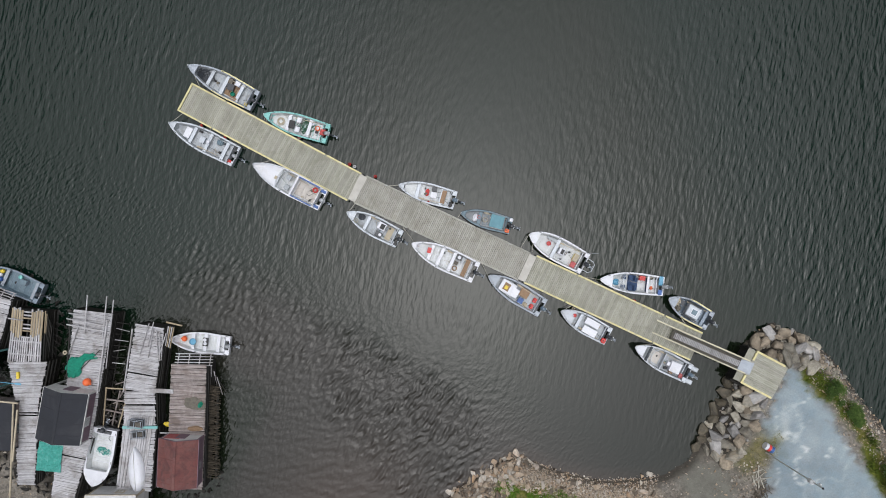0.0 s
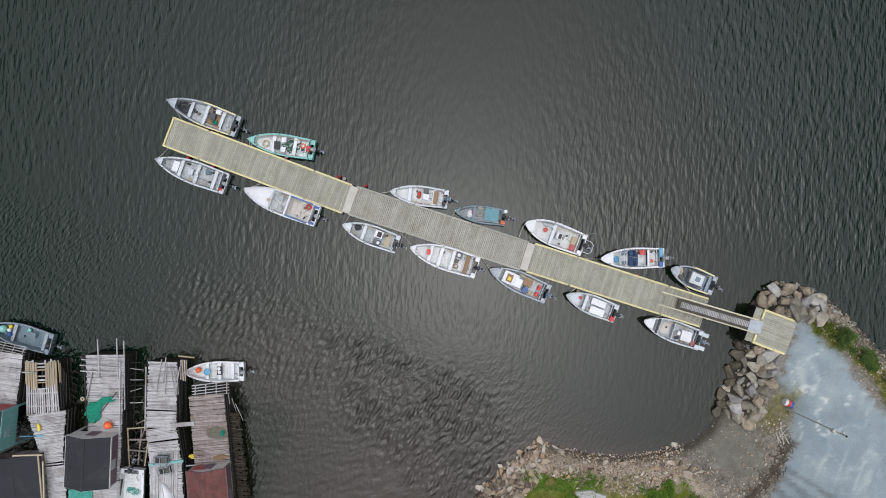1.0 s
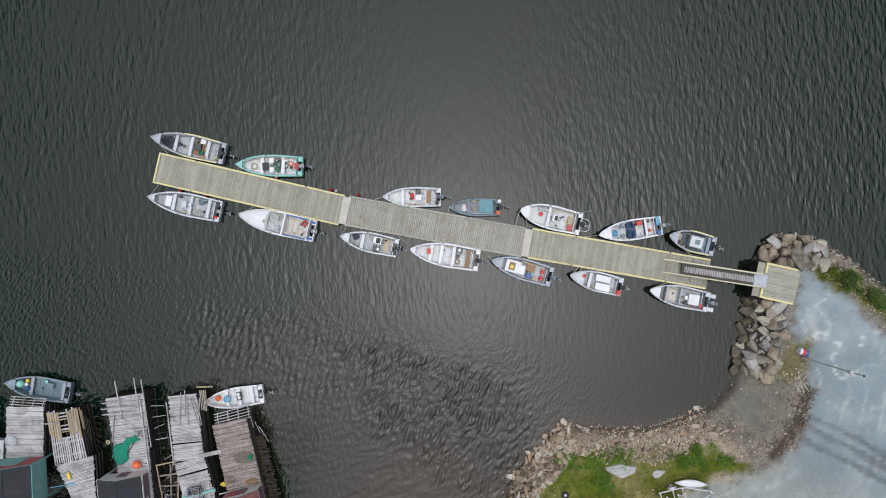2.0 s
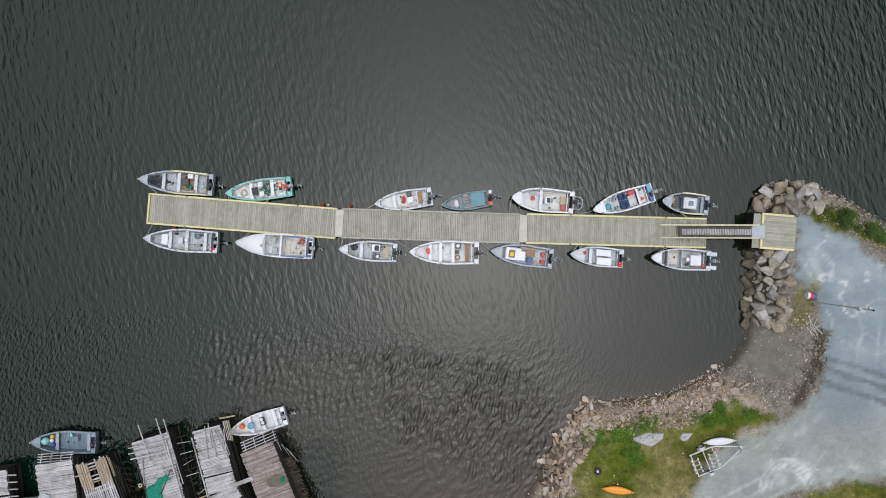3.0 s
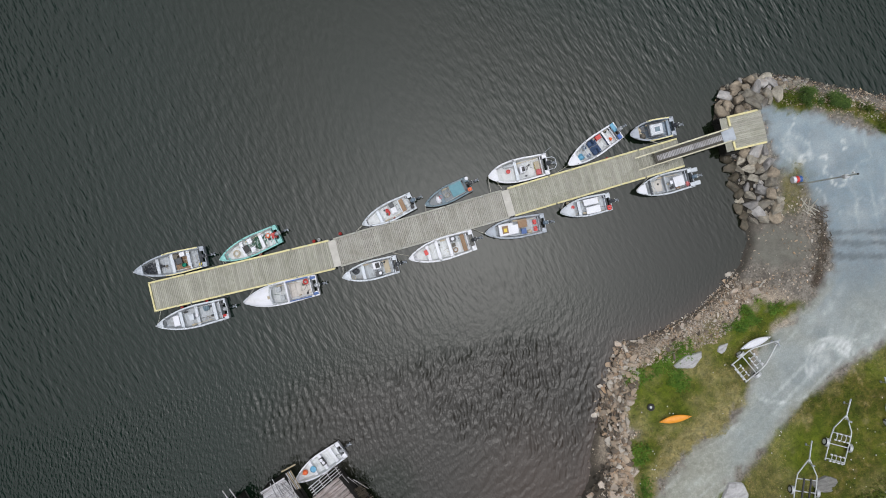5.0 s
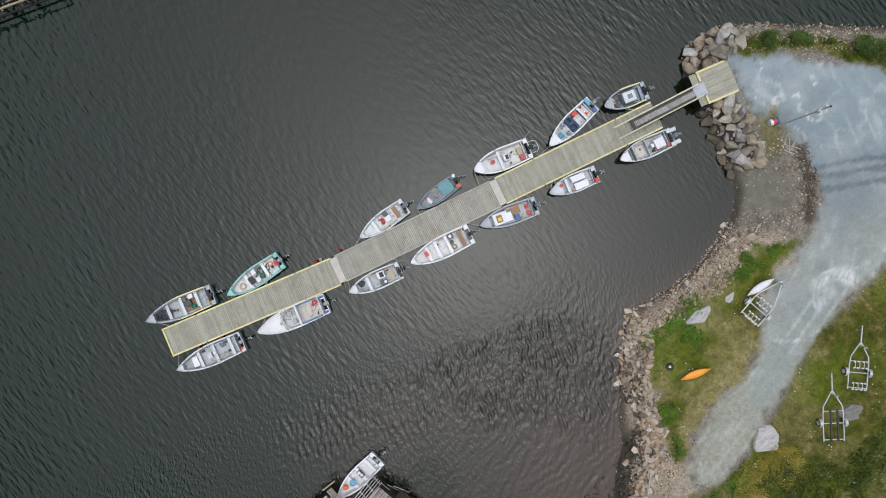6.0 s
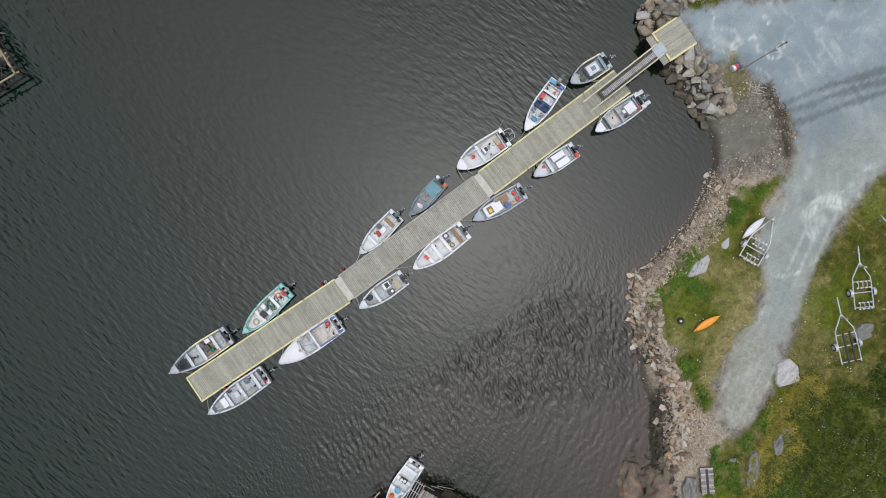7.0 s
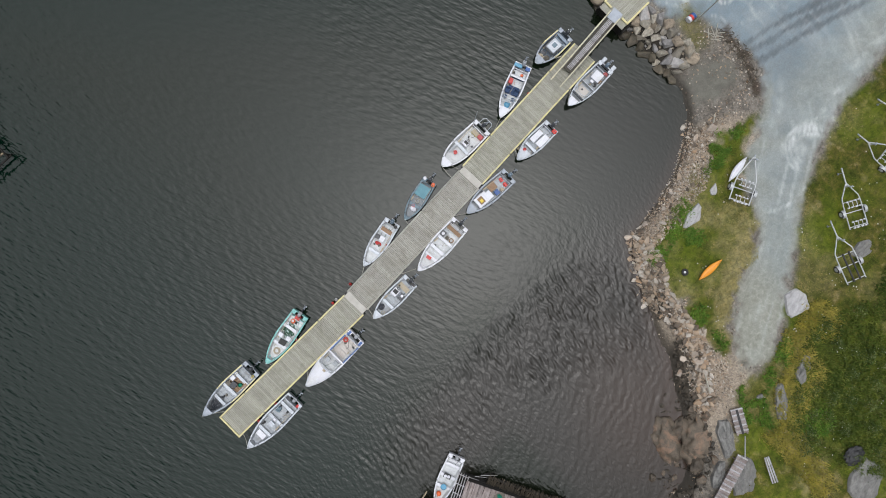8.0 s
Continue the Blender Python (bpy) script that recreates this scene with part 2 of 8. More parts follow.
def ground_material():
    m, n, l, p = node_material("shore_ground")
    v = coords(n, l, shift=False)
    big, mid, fine = noise_node(n, l, v, 0.16, 5, 0.6), noise_node(n, l, v, 1.1, 6, 0.7), noise_node(n, l, v, 9.0, 4, 0.75)
    grit = noise_node(n, l, v, 26.0, 3, 0.8)
    clump = noise_node(n, l, v, 2.4, 6, 0.72, 0.6)
    dirt = ramp_node(n, l, mid.outputs[0], [(0.25, (0.11, 0.1, 0.085)), (0.5, (0.2, 0.185, 0.165)), (0.75, (0.3, 0.285, 0.26))]).outputs[0]
    stones = n.new("ShaderNodeTexVoronoi")
    stones.inputs["Scale"].default_value = 7.0
    l.new(v, stones.inputs["Vector"])
    bw = n.new("ShaderNodeRGBToBW")
    l.new(stones.outputs["Color"], bw.inputs[0])
    cobble = ramp_node(n, l, bw.outputs[0], [(0.2, (0.62, 0.6, 0.58)), (0.8, (1.3, 1.25, 1.18))]).outputs[0]
    dirt = mix_node(n, l, 0.75, dirt, cobble, "MULTIPLY")
    grave = ramp_node(n, l, big.outputs[0], [(0.34, (0.225, 0.29, 0.335)), (0.5, (0.27, 0.345, 0.392)), (0.66, (0.34, 0.415, 0.455))]).outputs[0]
    grave = mix_node(n, l, ramp_node(n, l, mid.outputs[0], [(0.35, (0.25,)), (0.6, (0.0,))]).outputs[0], grave, (0.31, 0.3, 0.27))
    grave = mix_node(n, l, by_attribute(n, "dust"), grave, ramp_node(n, l, clump.outputs[0], [(0.3, (0.245, 0.25, 0.205)), (0.5, (0.32, 0.325, 0.275)), (0.68, (0.43, 0.43, 0.375))]).outputs[0])
    grave = mix_node(n, l, by_attribute(n, "scuff"), grave, (0.66, 0.69, 0.69))
    grave = mix_node(n, l, by_attribute(n, "wet"), grave, (0.115, 0.125, 0.135))
    grass = ramp_node(n, l, mid.outputs[0], [(0.28, (0.036, 0.048, 0.007)), (0.43, (0.065, 0.08, 0.011)), (0.56, (0.125, 0.11, 0.026)), (0.66, (0.24, 0.19, 0.09)), (0.75, (0.28, 0.23, 0.13))]).outputs[0]
    lush = mix_node(n, l, ramp_node(n, l, big.outputs[0], [(0.42, (0.0,)), (0.6, (0.7,))]).outputs[0], grass, (0.125, 0.165, 0.014))
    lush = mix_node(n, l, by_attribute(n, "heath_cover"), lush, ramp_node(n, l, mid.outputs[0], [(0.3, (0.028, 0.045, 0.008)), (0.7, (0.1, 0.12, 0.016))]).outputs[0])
    dry = ramp_node(n, l, mid.outputs[0], [(0.3, (0.24, 0.19, 0.075)), (0.7, (0.42, 0.36, 0.19))]).outputs[0]
    grass = mix_node(n, l, by_attribute(n, "dry"), lush, dry)
    grass = mix_node(n, l, 0.9, grass, ramp_node(n, l, clump.outputs[0], [(0.3, (0.38, 0.44, 0.5)), (0.5, (0.9, 0.95, 0.9)), (0.7, (1.5, 1.4, 1.3))]).outputs[0], "MULTIPLY")
    dirt = mix_node(n, l, by_attribute(n, "tan"), dirt, mix_node(n, l, 0.6, ramp_node(n, l, fine.outputs[0], [(0.3, (0.24, 0.2, 0.16)), (0.7, (0.47, 0.41, 0.335))]).outputs[0], cobble, "MULTIPLY"))
    dirt = mix_node(n, l, by_attribute(n, "sand"), dirt, ramp_node(n, l, mid.outputs[0], [(0.3, (0.145, 0.14, 0.12)), (0.7, (0.225, 0.22, 0.19))]).outputs[0])
    dirt = mix_node(n, l, by_attribute(n, "wrack"), dirt, (0.075, 0.05, 0.038))
    c = mix_node(n, l, by_attribute(n, "gravel"), dirt, grave)
    c = mix_node(n, l, by_attribute(n, "grass"), c, grass)
    # wet ground at the waterline, and painted shade between the armour boulders
    c = mix_node(n, l, by_attribute(n, "damp_and_shade"), c, (0.045, 0.04, 0.033))
    g = ramp_node(n, l, fine.outputs[0], [(0.25, (0.62, 0.62, 0.62)), (0.75, (1.12, 1.12, 1.12))]).outputs[0]
    c = mix_node(n, l, 0.6, c, g, "MULTIPLY")
    c = mix_node(n, l, 0.5, c, ramp_node(n, l, grit.outputs[0], [(0.3, (0.7, 0.7, 0.7)), (0.7, (1.15, 1.15, 1.15))]).outputs[0], "MULTIPLY")
    l.new(c, p.inputs["Base Color"])
    p.inputs["Roughness"].default_value = 0.95
    p.inputs["Specular IOR Level"].default_value = 0.2
    bump_node(n, l, fine.outputs[0], p, 0.6, 0.05)
    return m


def water_material():
    m, n, l, p = node_material("harbour_water")
    v = coords(n, l, shift=False)
    drift = noise_node(n, l, v, 0.035, 4, 0.55)
    c = ramp_node(n, l, drift.outputs[0], [(0.3, (0.004, 0.0105, 0.0046)), (0.5, (0.006, 0.0105, 0.0046)), (0.7, (0.0072, 0.0098, 0.0048))]).outputs[0]
    # dimmer reflected sky, put into the outer water as a darker green
    c = mix_node(n, l, by_attribute(n, "dim_sky_tint"), c, (0.0008, 0.0095, 0.0052))
    # paler and greyer round the middle of the cove
    c = mix_node(n, l, by_attribute(n, "cove_grey"), c, (0.0155, 0.0175, 0.014))
    # paler southern water: reflected sky put into the base colour
    c = mix_node(n, l, by_attribute(n, "south_sheen"), c, (0.025, 0.0225, 0.0185))
    c = mix_node(n, l, by_attribute(n, "shallow"), c, (0.052, 0.036, 0.028))
    l.new(c, p.inputs["Base Color"])
    p.inputs["Roughness"].default_value = 0.08
    p.inputs["IOR"].default_value = 1.41
    short = noise_node(n, l, coords(n, l, (3.4, 1.0, 1), (0, 0, radians(17)), False), 1.0, 1.0, 0.5, 0.15)
    chop = noise_node(n, l, coords(n, l, (4.4, 2.3, 1), (0, 0, radians(-14)), False), 1.0, 1.5, 0.5, 0.2)
    ru = by_attribute(n, "rough")
    h = mix_node(n, l, ru, short.outputs[0], chop.outputs[0])
    b = n.new("ShaderNodeBump")
    b.inputs["Distance"].default_value = 0.1
    st = n.new("ShaderNodeMapRange")
    st.inputs["To Min"].default_value, st.inputs["To Max"].default_value = 0.05, 0.85
    l.new(by_attribute(n, "wind"), st.inputs["Value"])
    l.new(st.outputs[0], b.inputs["Strength"])
    l.new(h, b.inputs["Height"])
    l.new(b.outputs[0], p.inputs["Normal"])
    return m


M["ground"], M["water"] = ground_material(), water_material()

# ---- mesh helpers ----
def ngon_box(bm, size, m=None, bevel=0.0):
    """A box of that size about its own centre, set at m, with bevelled edges."""
    made = bmesh.ops.create_cube(bm, size=1.0, matrix=(m or Matrix()) @ Matrix.Diagonal((*size, 1)))
    if bevel:
        edges = list({e for q in made["verts"] for e in q.link_edges})
        bmesh.ops.bevel(bm, geom=edges, offset=bevel, segments=1, affect="EDGES")
    return bm


def box_bm(size, m=None, bevel=0.0):
    return ngon_box(bmesh.new(), size, m, bevel)


def rod(bm, a, b, r0, r1=None, sides=8):
    """A tapered round bar from a to b."""
    a, b = Vector(a), Vector(b)
    m = Matrix.Translation((a + b) / 2) @ (b - a).to_track_quat("Z", "Y").to_matrix().to_4x4()
    bmesh.ops.create_cone(bm, cap_ends=True, segments=sides, radius1=r0, radius2=r0 if r1 is None else r1, depth=(b - a).length, matrix=m)
    return bm


def beam(bm, a, b, w, h, bevel=0.0):
    """A squared timber from a to b, w across and h high."""
    a, b = Vector(a), Vector(b)
    m = Matrix.Translation((a + b) / 2) @ (b - a).to_track_quat("X", "Z").to_matrix().to_4x4()
    return ngon_box(bm, ((b - a).length, w, h), m, bevel)


def tube(bm, points, r, sides=6):
    """One bent round bar through the points."""
    pts = [Vector(p) for p in points]
    rings = []
    for k, p in enumerate(pts):
        d = (pts[min(k + 1, len(pts) - 1)] - pts[max(k - 1, 0)]).to_track_quat("Z", "Y")
        rings.append([p + d @ Vector((r * math.cos(a), r * math.sin(a), 0)) for a in [2 * math.pi * j / sides for j in range(sides + 1)]])
    return loft(bm, rings, True)


def ring(bm, at, big, small, m=None, around=18, sides=8):
    """A torus lying flat at a place."""
    rows = []
    for i in range(around):
        a = 2 * math.pi * i / around
        rows.append([bm.verts.new((m or Matrix()) @ Vector((at[0] + (big + small * math.cos(b)) * math.cos(a), at[1] + (big + small * math.cos(b)) * math.sin(a), at[2] + small * math.sin(b))))
                     for b in (2 * math.pi * j / sides for j in range(sides))])
    for i in range(around):
        for j in range(sides):
            k, q = (i + 1) % around, (j + 1) % sides
            bm.faces.new((rows[i][j], rows[k][j], rows[k][q], rows[i][q]))
    return bm


def loft(bm, rings, cap=False):
    rows = [[bm.verts.new(p) for p in r] for r in rings]
    for a, b in zip(rows, rows[1:]):
        for i in range(len(a) - 1):
            bm.faces.new((a[i], a[i + 1], b[i + 1], b[i]))
    if cap:
        bm.faces.new(rows[0])
        bm.faces.new(rows[-1])
    return bm


def mesh_of(name, bm, material, smooth=False):
    bmesh.ops.remove_doubles(bm, verts=bm.verts, dist=1e-5)
    bmesh.ops.recalc_face_normals(bm, faces=bm.faces)
    me = bpy.data.meshes.new(name)
    bm.to_mesh(me)
    bm.free()
    me.materials.append(material)
    if smooth:
        me.shade_smooth()
    return me


def part(name, bm, material, parent, label="", smooth=False):
    ob = new(name, mesh_of(name, bm, material, smooth))
    ob.parent = parent
    return tagged(ob, label)


def thing(name, m, label, category, group="", kind="", data=None):
    ob = new(name, data)
    ob.matrix_world = m
    return tagged(ob, label, category, group, kind)


def solid(name, bm, material, m, label, category, group="", kind="", smooth=False):
    return thing(name, m, label, category, group, kind, mesh_of(name, bm, material, smooth))


def piece(name, me, parent, m):
    ob = new(name, me)
    ob.parent = parent
    ob.matrix_basis = m
    return ob


# ---- smooth chance fields over the plan ----
FIELD = np.random.RandomState(7).rand(256, 256)


def vnoise(x, y, scale, seed=0):
    x, y = np.asarray(x) / scale + 31.7 * seed, np.asarray(y) / scale + 17.3 * seed
    i, j = np.floor(x).astype(int), np.floor(y).astype(int)
    u, w = x - i, y - j
    u, w = u * u * (3 - 2 * u), w * w * (3 - 2 * w)
    a, b, c, d = FIELD[i % 256, j % 256], FIELD[(i + 1) % 256, j % 256], FIELD[i % 256, (j + 1) % 256], FIELD[(i + 1) % 256, (j + 1) % 256]
    return (a * (1 - u) + b * u) * (1 - w) + (c * (1 - u) + d * u) * w


def fbm(x, y, scale, seed=0, octaves=3):
    return sum(vnoise(x, y, scale / 2 ** k, seed + k) / 2 ** k for k in range(octaves)) / sum(0.5 ** k for k in range(octaves))


def line_distance(x, y, pts):
    best = np.full(np.shape(x), 1e9)
    for (ax, ay), (bx, by) in zip(pts, pts[1:]):
        dx, dy = bx - ax, by - ay
        k = np.clip(((x - ax) * dx + (y - ay) * dy) / (dx * dx + dy * dy), 0, 1)
        best = np.minimum(best, np.hypot(x - ax - k * dx, y - ay - k * dy))
    return best


def inside(x, y, pts):
    odd = np.zeros(np.shape(x), bool)
    for (ax, ay), (bx, by) in zip(pts, pts[1:] + pts[:1]):
        if ay != by:
            odd ^= ((ay > y) != (by > y)) & (x < (bx - ax) * (y - ay) / (by - ay) + ax)
    return odd


def depth_in(x, y, pts):
    """Distance inside an outline, negative outside."""
    d = line_distance(x, y, pts + pts[:1])
    return np.where(inside(x, y, pts), d, -d)


def ease(v, a, b):
    k = np.clip((v - a) / (b - a), 0, 1)
    return k * k * (3 - 2 * k)


# the waterline of the cove: the spit, the slip, the rubble bank, and the shore behind the stages
SPIT = [(1500, -200), (400, -80), (150, -40), (60, -7), (45, 0.5), (36, 4.8), (32, 6.7), (28, 7.9), (25.4, 7.5), (24.6, 6), (24.6, 3.8), (24.9, 0), (25.0, -3)]
COVE = [(24.8, -5.4), (23.8, -7.1), (21.6, -8.9), (19, -10.2), (15.9, -11.1), (12.6, -11.3), (10.9, -13.4), (9.6, -16.2), (8.7, -18), (7.5, -21.4), (5.9, -23.6)]
BACK = [(4.7, -25.6), (3.5, -28.1), (1.0, -29.6), (-1.5, -30.2), (-5, -31), (-12, -31), (-17, -30), (-20.5, -28.4), (-24, -28.6), (-30, -30), (-45, -34), (-90, -60), (-300, -160), (-1500, -600)]
SHORE = SPIT + COVE + BACK
LAND = SHORE + [(-1500, -1500), (1500, -1500)]
GRAVEL = [(27.6, 5), (27.5, 1.5), (27.5, 0.2), (29.4, -2.1), (30.2, -5.2), (30.6, -8.5), (28.3, -11), (24.8, -12.4), (22.6, -13.9), (21, -17.7), (19.3, -19.4), (15.9, -20.3), (13.9, -21.9), (11.8, -24.3),
          (10.9, -26.2), (13.6, -26.7), (16.5, -25), (20.6, -22.3), (24.2, -19.5), (28.7, -17.1), (32.8, -15.8), (38.9, -15), (60, -16), (60, -10), (45, -4), (36.5, 0.8), (31.5, 3.8)]
BANK = [(12.2, -13.6), (14, -12.7), (20, -10.9), (25.3, -10.2), (27.7, -10.9), (24.5, -12.6), (22.4, -14.4), (20.8, -17.8), (19, -19.2), (15.5, -20.3), (13.2, -21.9), (10.6, -24.8), (10.1, -22.5), (11.4, -18)]
FIELD_EDGE = [(60, -15.2), (38.9, -15.2), (32.8, -15.9), (28.7, -17.2), (24.3, -19.7), (20.9, -22.4), (16.8, -25.1), (13.7, -26.9), (9.4, -26.6), (7.6, -28.5), (3.2, -31.5), (-3, -34), (-12, -33.5), (-30, -33), (-90, -64),
              (-300, -166), (-1490, -610), (-1490, -1490), (1490, -1490), (1490, -240), (400, -100), (150, -55)]


# the line that cars drive, from the landing round to the rubble bank
WHEELWAY = [(28.2, 4), (30.5, 0), (32, -4), (32, -9), (28.8, -14.8), (23.5, -18.2), (17, -22.2), (11, -25.8)]
HEATH = [(15.5, -28), (19, -27.2), (24, -28.5), (30, -26), (47, -24), (47, -42), (14, -42), (9.5, -34), (10.5, -31.5)]
GOLDEN = [(18.4, -27.0), (16.0, -27.4), (14.2, -29.4), (12.2, -30.4), (9.8, -32.4), (8.8, -37)]


def shore_depth(x, y):
    return depth_in(x, y, LAND)


def ground_height(x, y):
    x, y = np.asarray(x, float), np.asarray(y, float)
    d = shore_depth(x, y) + 0.5 * (fbm(x, y, 2.2, 3) - 0.5)
    slip = np.exp(-((x - 26.5) ** 2 + (y + 6.3) ** 2) / 9.0)
    width = 2.2 + 4.5 * slip
    z = np.where(d > 0, 1.35 * ease(d, -0.3 * width, width), np.maximum(-5, 0.45 * d * np.where(d > -1.5, 0.6, 1.0)))
    z = z + np.where(d > 1, 0.25 * (fbm(x, y, 6, 5) - 0.5) * ease(d, 1, 4), 0)
    field = np.clip(depth_in(x, y, FIELD_EDGE), 0, None)
    return z + 0.9 * ease(field, 0, 14) + 12 * ease(field, 60, 600) + 0.5 * ease(field, 0.5, 6) * (fbm(x, y, 5, 9) - 0.4)


def axis(lo, hi, step, far):
    """Even steps in the middle, growing outwards to the horizon."""
    mid, out, s, v = list(np.arange(lo, hi, step)), [], step, hi
    while v < far:
        out.append(v)
        s *= 1.35
        v += s
    left, s, v = [], step, lo
    while v > -far:
        s *= 1.35
        v -= s
        left.append(v)
    return np.array(left[::-1] + mid + out)


def sheet(name, xs, ys, height, attributes, material):
    X, Y = np.meshgrid(xs, ys, indexing="ij")
    co = np.stack([X.ravel(), Y.ravel(), height(X, Y).ravel()], 1)
    nx, ny = len(xs), len(ys)
    k = np.arange(nx * ny).reshape(nx, ny)
    faces = np.stack([k[:-1, :-1], k[1:, :-1], k[1:, 1:], k[:-1, 1:]], -1).reshape(-1, 4)
    me = bpy.data.meshes.new(name)
    me.vertices.add(len(co))
    me.vertices.foreach_set("co", co.astype(np.float32).ravel())
    me.loops.add(faces.size)
    me.loops.foreach_set("vertex_index", faces.ravel().astype(np.int32))
    me.polygons.add(len(faces))
    me.polygons.foreach_set("loop_start", np.arange(0, faces.size, 4, dtype=np.int32))
    me.update(calc_edges=True)
    for key, values in attributes(X, Y).items():
        me.attributes.new(key, "FLOAT", "POINT").data.foreach_set("value", np.clip(values, 0, 1).ravel().astype(np.float32))
    me.shade_smooth()
    me.materials.append(material)
    return new(name, me)


def arc_mark(x, y, cx, cy, r, width):
    return np.exp(-((np.hypot(x - cx, y - cy) - r) / width) ** 2)


def ground_kinds(x, y):
    wob = 1.3 * (fbm(x, y, 1.6, 11) - 0.5) + 0.5 * (vnoise(x, y, 0.35, 2) - 0.5)
    d = shore_depth(x, y)
    gravel = ease(depth_in(x, y, GRAVEL) + 1.5 * wob, -0.5, 0.6)
    strip = 0.85 - line_distance(x, y, [(29.6, 5.3), (32.3, 4.5), (35.7, 2.4), (39, 0.6), (50, -4.5), (150, -48)])
    grass = np.maximum.reduce([ease(depth_in(x, y, BANK) + 1.3 * wob, -0.2, 0.5), ease(depth_in(x, y, FIELD_EDGE) + wob, -0.3, 0.5), ease(strip + 1.5 * wob, -0.3, 0.4)])
    tuft = 1.5 - np.hypot((x - 28.7) * 1.1, (y + 1.9) * 0.75)
    grass = np.maximum(grass, ease(tuft + 1.6 * wob, -0.7, 1.3) * 0.8)
    dry = np.maximum.reduce([0.4 * ease(tuft + wob, -0.5, 0.6), ease(1.7 - line_distance(x, y, [(19.8, -17.9), (17.0, -19.2), (15.2, -20.2), (12.5, -22.2)]) + 1.6 * wob, -0.2, 1.2) * 0.8,
                             ease(0.6 + 0.4 * ease(-y, 27, 31) + 2.2 * (fbm(x, y, 3, 29) - 0.4) - line_distance(x, y, GOLDEN) + 1.6 * wob, -0.6, 1.4) * 0.8,
                             ease(fbm(x, y, 3.2, 21), 0.5, 0.72) * (0.3 + 0.3 * ease(22 - x, 0, 3) * ease(y + 24, 0, 3))])
    patchy = ease(fbm(x, y, 1.1, 23), 0.36, 0.62) * (0.35 + 0.65 * vnoise(x, y, 0.3, 25))
    off_line = line_distance(x, y, WHEELWAY) + 0.5 * fbm(x, y, 4, 40)
    ruts = ease(vnoise(off_line, (x - y) * 0.1, 0.3, 17) * (0.5 + 0.5 * vnoise(off_line, (x - y) * 0.2, 0.9, 19)), 0.36, 0.62)
    scuff = 0.4 * ruts * ease(fbm(x, y, 2.6, 18), 0.36, 0.62) * (0.4 + 0.6 * patchy) + 0.12 * ease(fbm(x, y, 1.2, 21), 0.45, 0.7)
    x0, y0 = x, y
    x, y = x + 0.5 * (fbm(x0, y0, 1.2, 81) - 0.5), y + 0.5 * (fbm(x0, y0, 1.2, 84) - 0.5)
    top = ease(y + 17.0 - 0.15 * (x - 28), 0, 0.8)
    swirl = np.maximum.reduce([arc_mark(x, y, 28.5, -16.5, r, w) * top for r, w in ((2.15, 0.15), (1.8, 0.11), (1.35, 0.14))] + [0.8 * arc_mark(x, y, 29.3, -16.8, 2.3, 0.1) * top, 0.8 * arc_mark(x, y, 27.3, -15.4, 0.8, 0.16)])
    bends = arc_mark(x, y, 24.6, -14.4, 4.15, 0.1) * ease(-y - 17.0, 0, 0.8) * ease(x - 21.8, 0, 1.0) * ease(26.3 - x, 0, 1)
    x, y = x0, y0
    rim = 1.6 * np.exp(-((depth_in(x, y, GRAVEL) - 0.9 - 0.8 * fbm(x, y, 2, 87)) / 0.35) ** 2) * ease(x - 24, 0, 6) * ease(-y - 9, 0, 3)
    scuff = scuff + 1.0 * swirl * (0.25 + 0.75 * patchy) + 0.3 * np.exp(-((x - 28.6) / 2.0) ** 2 - ((y + 16.0) / 1.5) ** 2) * ease(fbm(x, y, 0.8, 63), 0.35, 0.7) + 0.9 * bends * (0.4 + 0.6 * patchy) + 0.4 * rim * patchy
    tracks = np.maximum.reduce([0.34 - line_distance(x, y, [(a, b), (c, e), (g, h)]) for a, b, c, e, g, h in
                                ((29.8, -5.9, 34.5, -6.9, 45, -10.4), (30.2, -6.8, 35, -8.0, 45, -11.3), (30.4, -7.9, 35, -9.1, 45, -12.0))])
    broad = np.exp(-(((x - 32.5) / 4.5) ** 2 + ((y + 8.2) / 3.2) ** 2))
    wet = np.maximum(ease(tracks + 0.3 * wob, -0.08, 0.2) * (0.85 - 0.3 * ease(x, 35, 45)) * (0.6 + 0.4 * vnoise(x, y, 0.3, 57)), 0.3 * broad)
    blot = np.exp(-(((x - 29.6) / 1.8) ** 2 + ((y - 2.4) / 1.6) ** 2)) + np.exp(-(((x - 32.0) / 2.2) ** 2 + ((y - 0.2) / 1.6) ** 2)) + 0.7 * np.exp(-(((x - 32.5) / 1.6) ** 2 + ((y + 3.5) / 2.5) ** 2))
    wx, wy = x + 1.2 * fbm(x, y, 2.2, 41), y + 1.2 * fbm(x, y, 2.2, 44)
    wisp = ease(1 - np.abs(2 * fbm(wx * 1.0 + wy * 0.5, wy * 0.9 - wx * 0.4, 2.2, 47) - 1), 0.91, 1.0) * (0.35 + 0.65 * patchy)
    scuff = scuff * (1 - 0.7 * broad) + wisp * np.clip(0.85 * blot + 0.42 * ease(y, -14, 1), 0, 0.9) + 0.15 * blot * patchy
    damp_and_shade = ease(-d, -0.75, -0.05) * 0.8 + ease(-d, 0.1, 1.0)
    wrack = ease(0.75 - line_distance(x, y, [(30.3, -4.2), (30.0, -7.2), (28.6, -9.6)]) + 1.2 * wob, 0, 0.8) * 0.9
    # dark gaps between the breakwater boulders, painted on the ground as shade
    damp_and_shade = np.maximum(damp_and_shade, 0.9 * ease(2.0 - d + 0.6 * wob, 0, 0.6) * ease(y, -4.6, -3.6) * ease(30 - x, 0, 2))
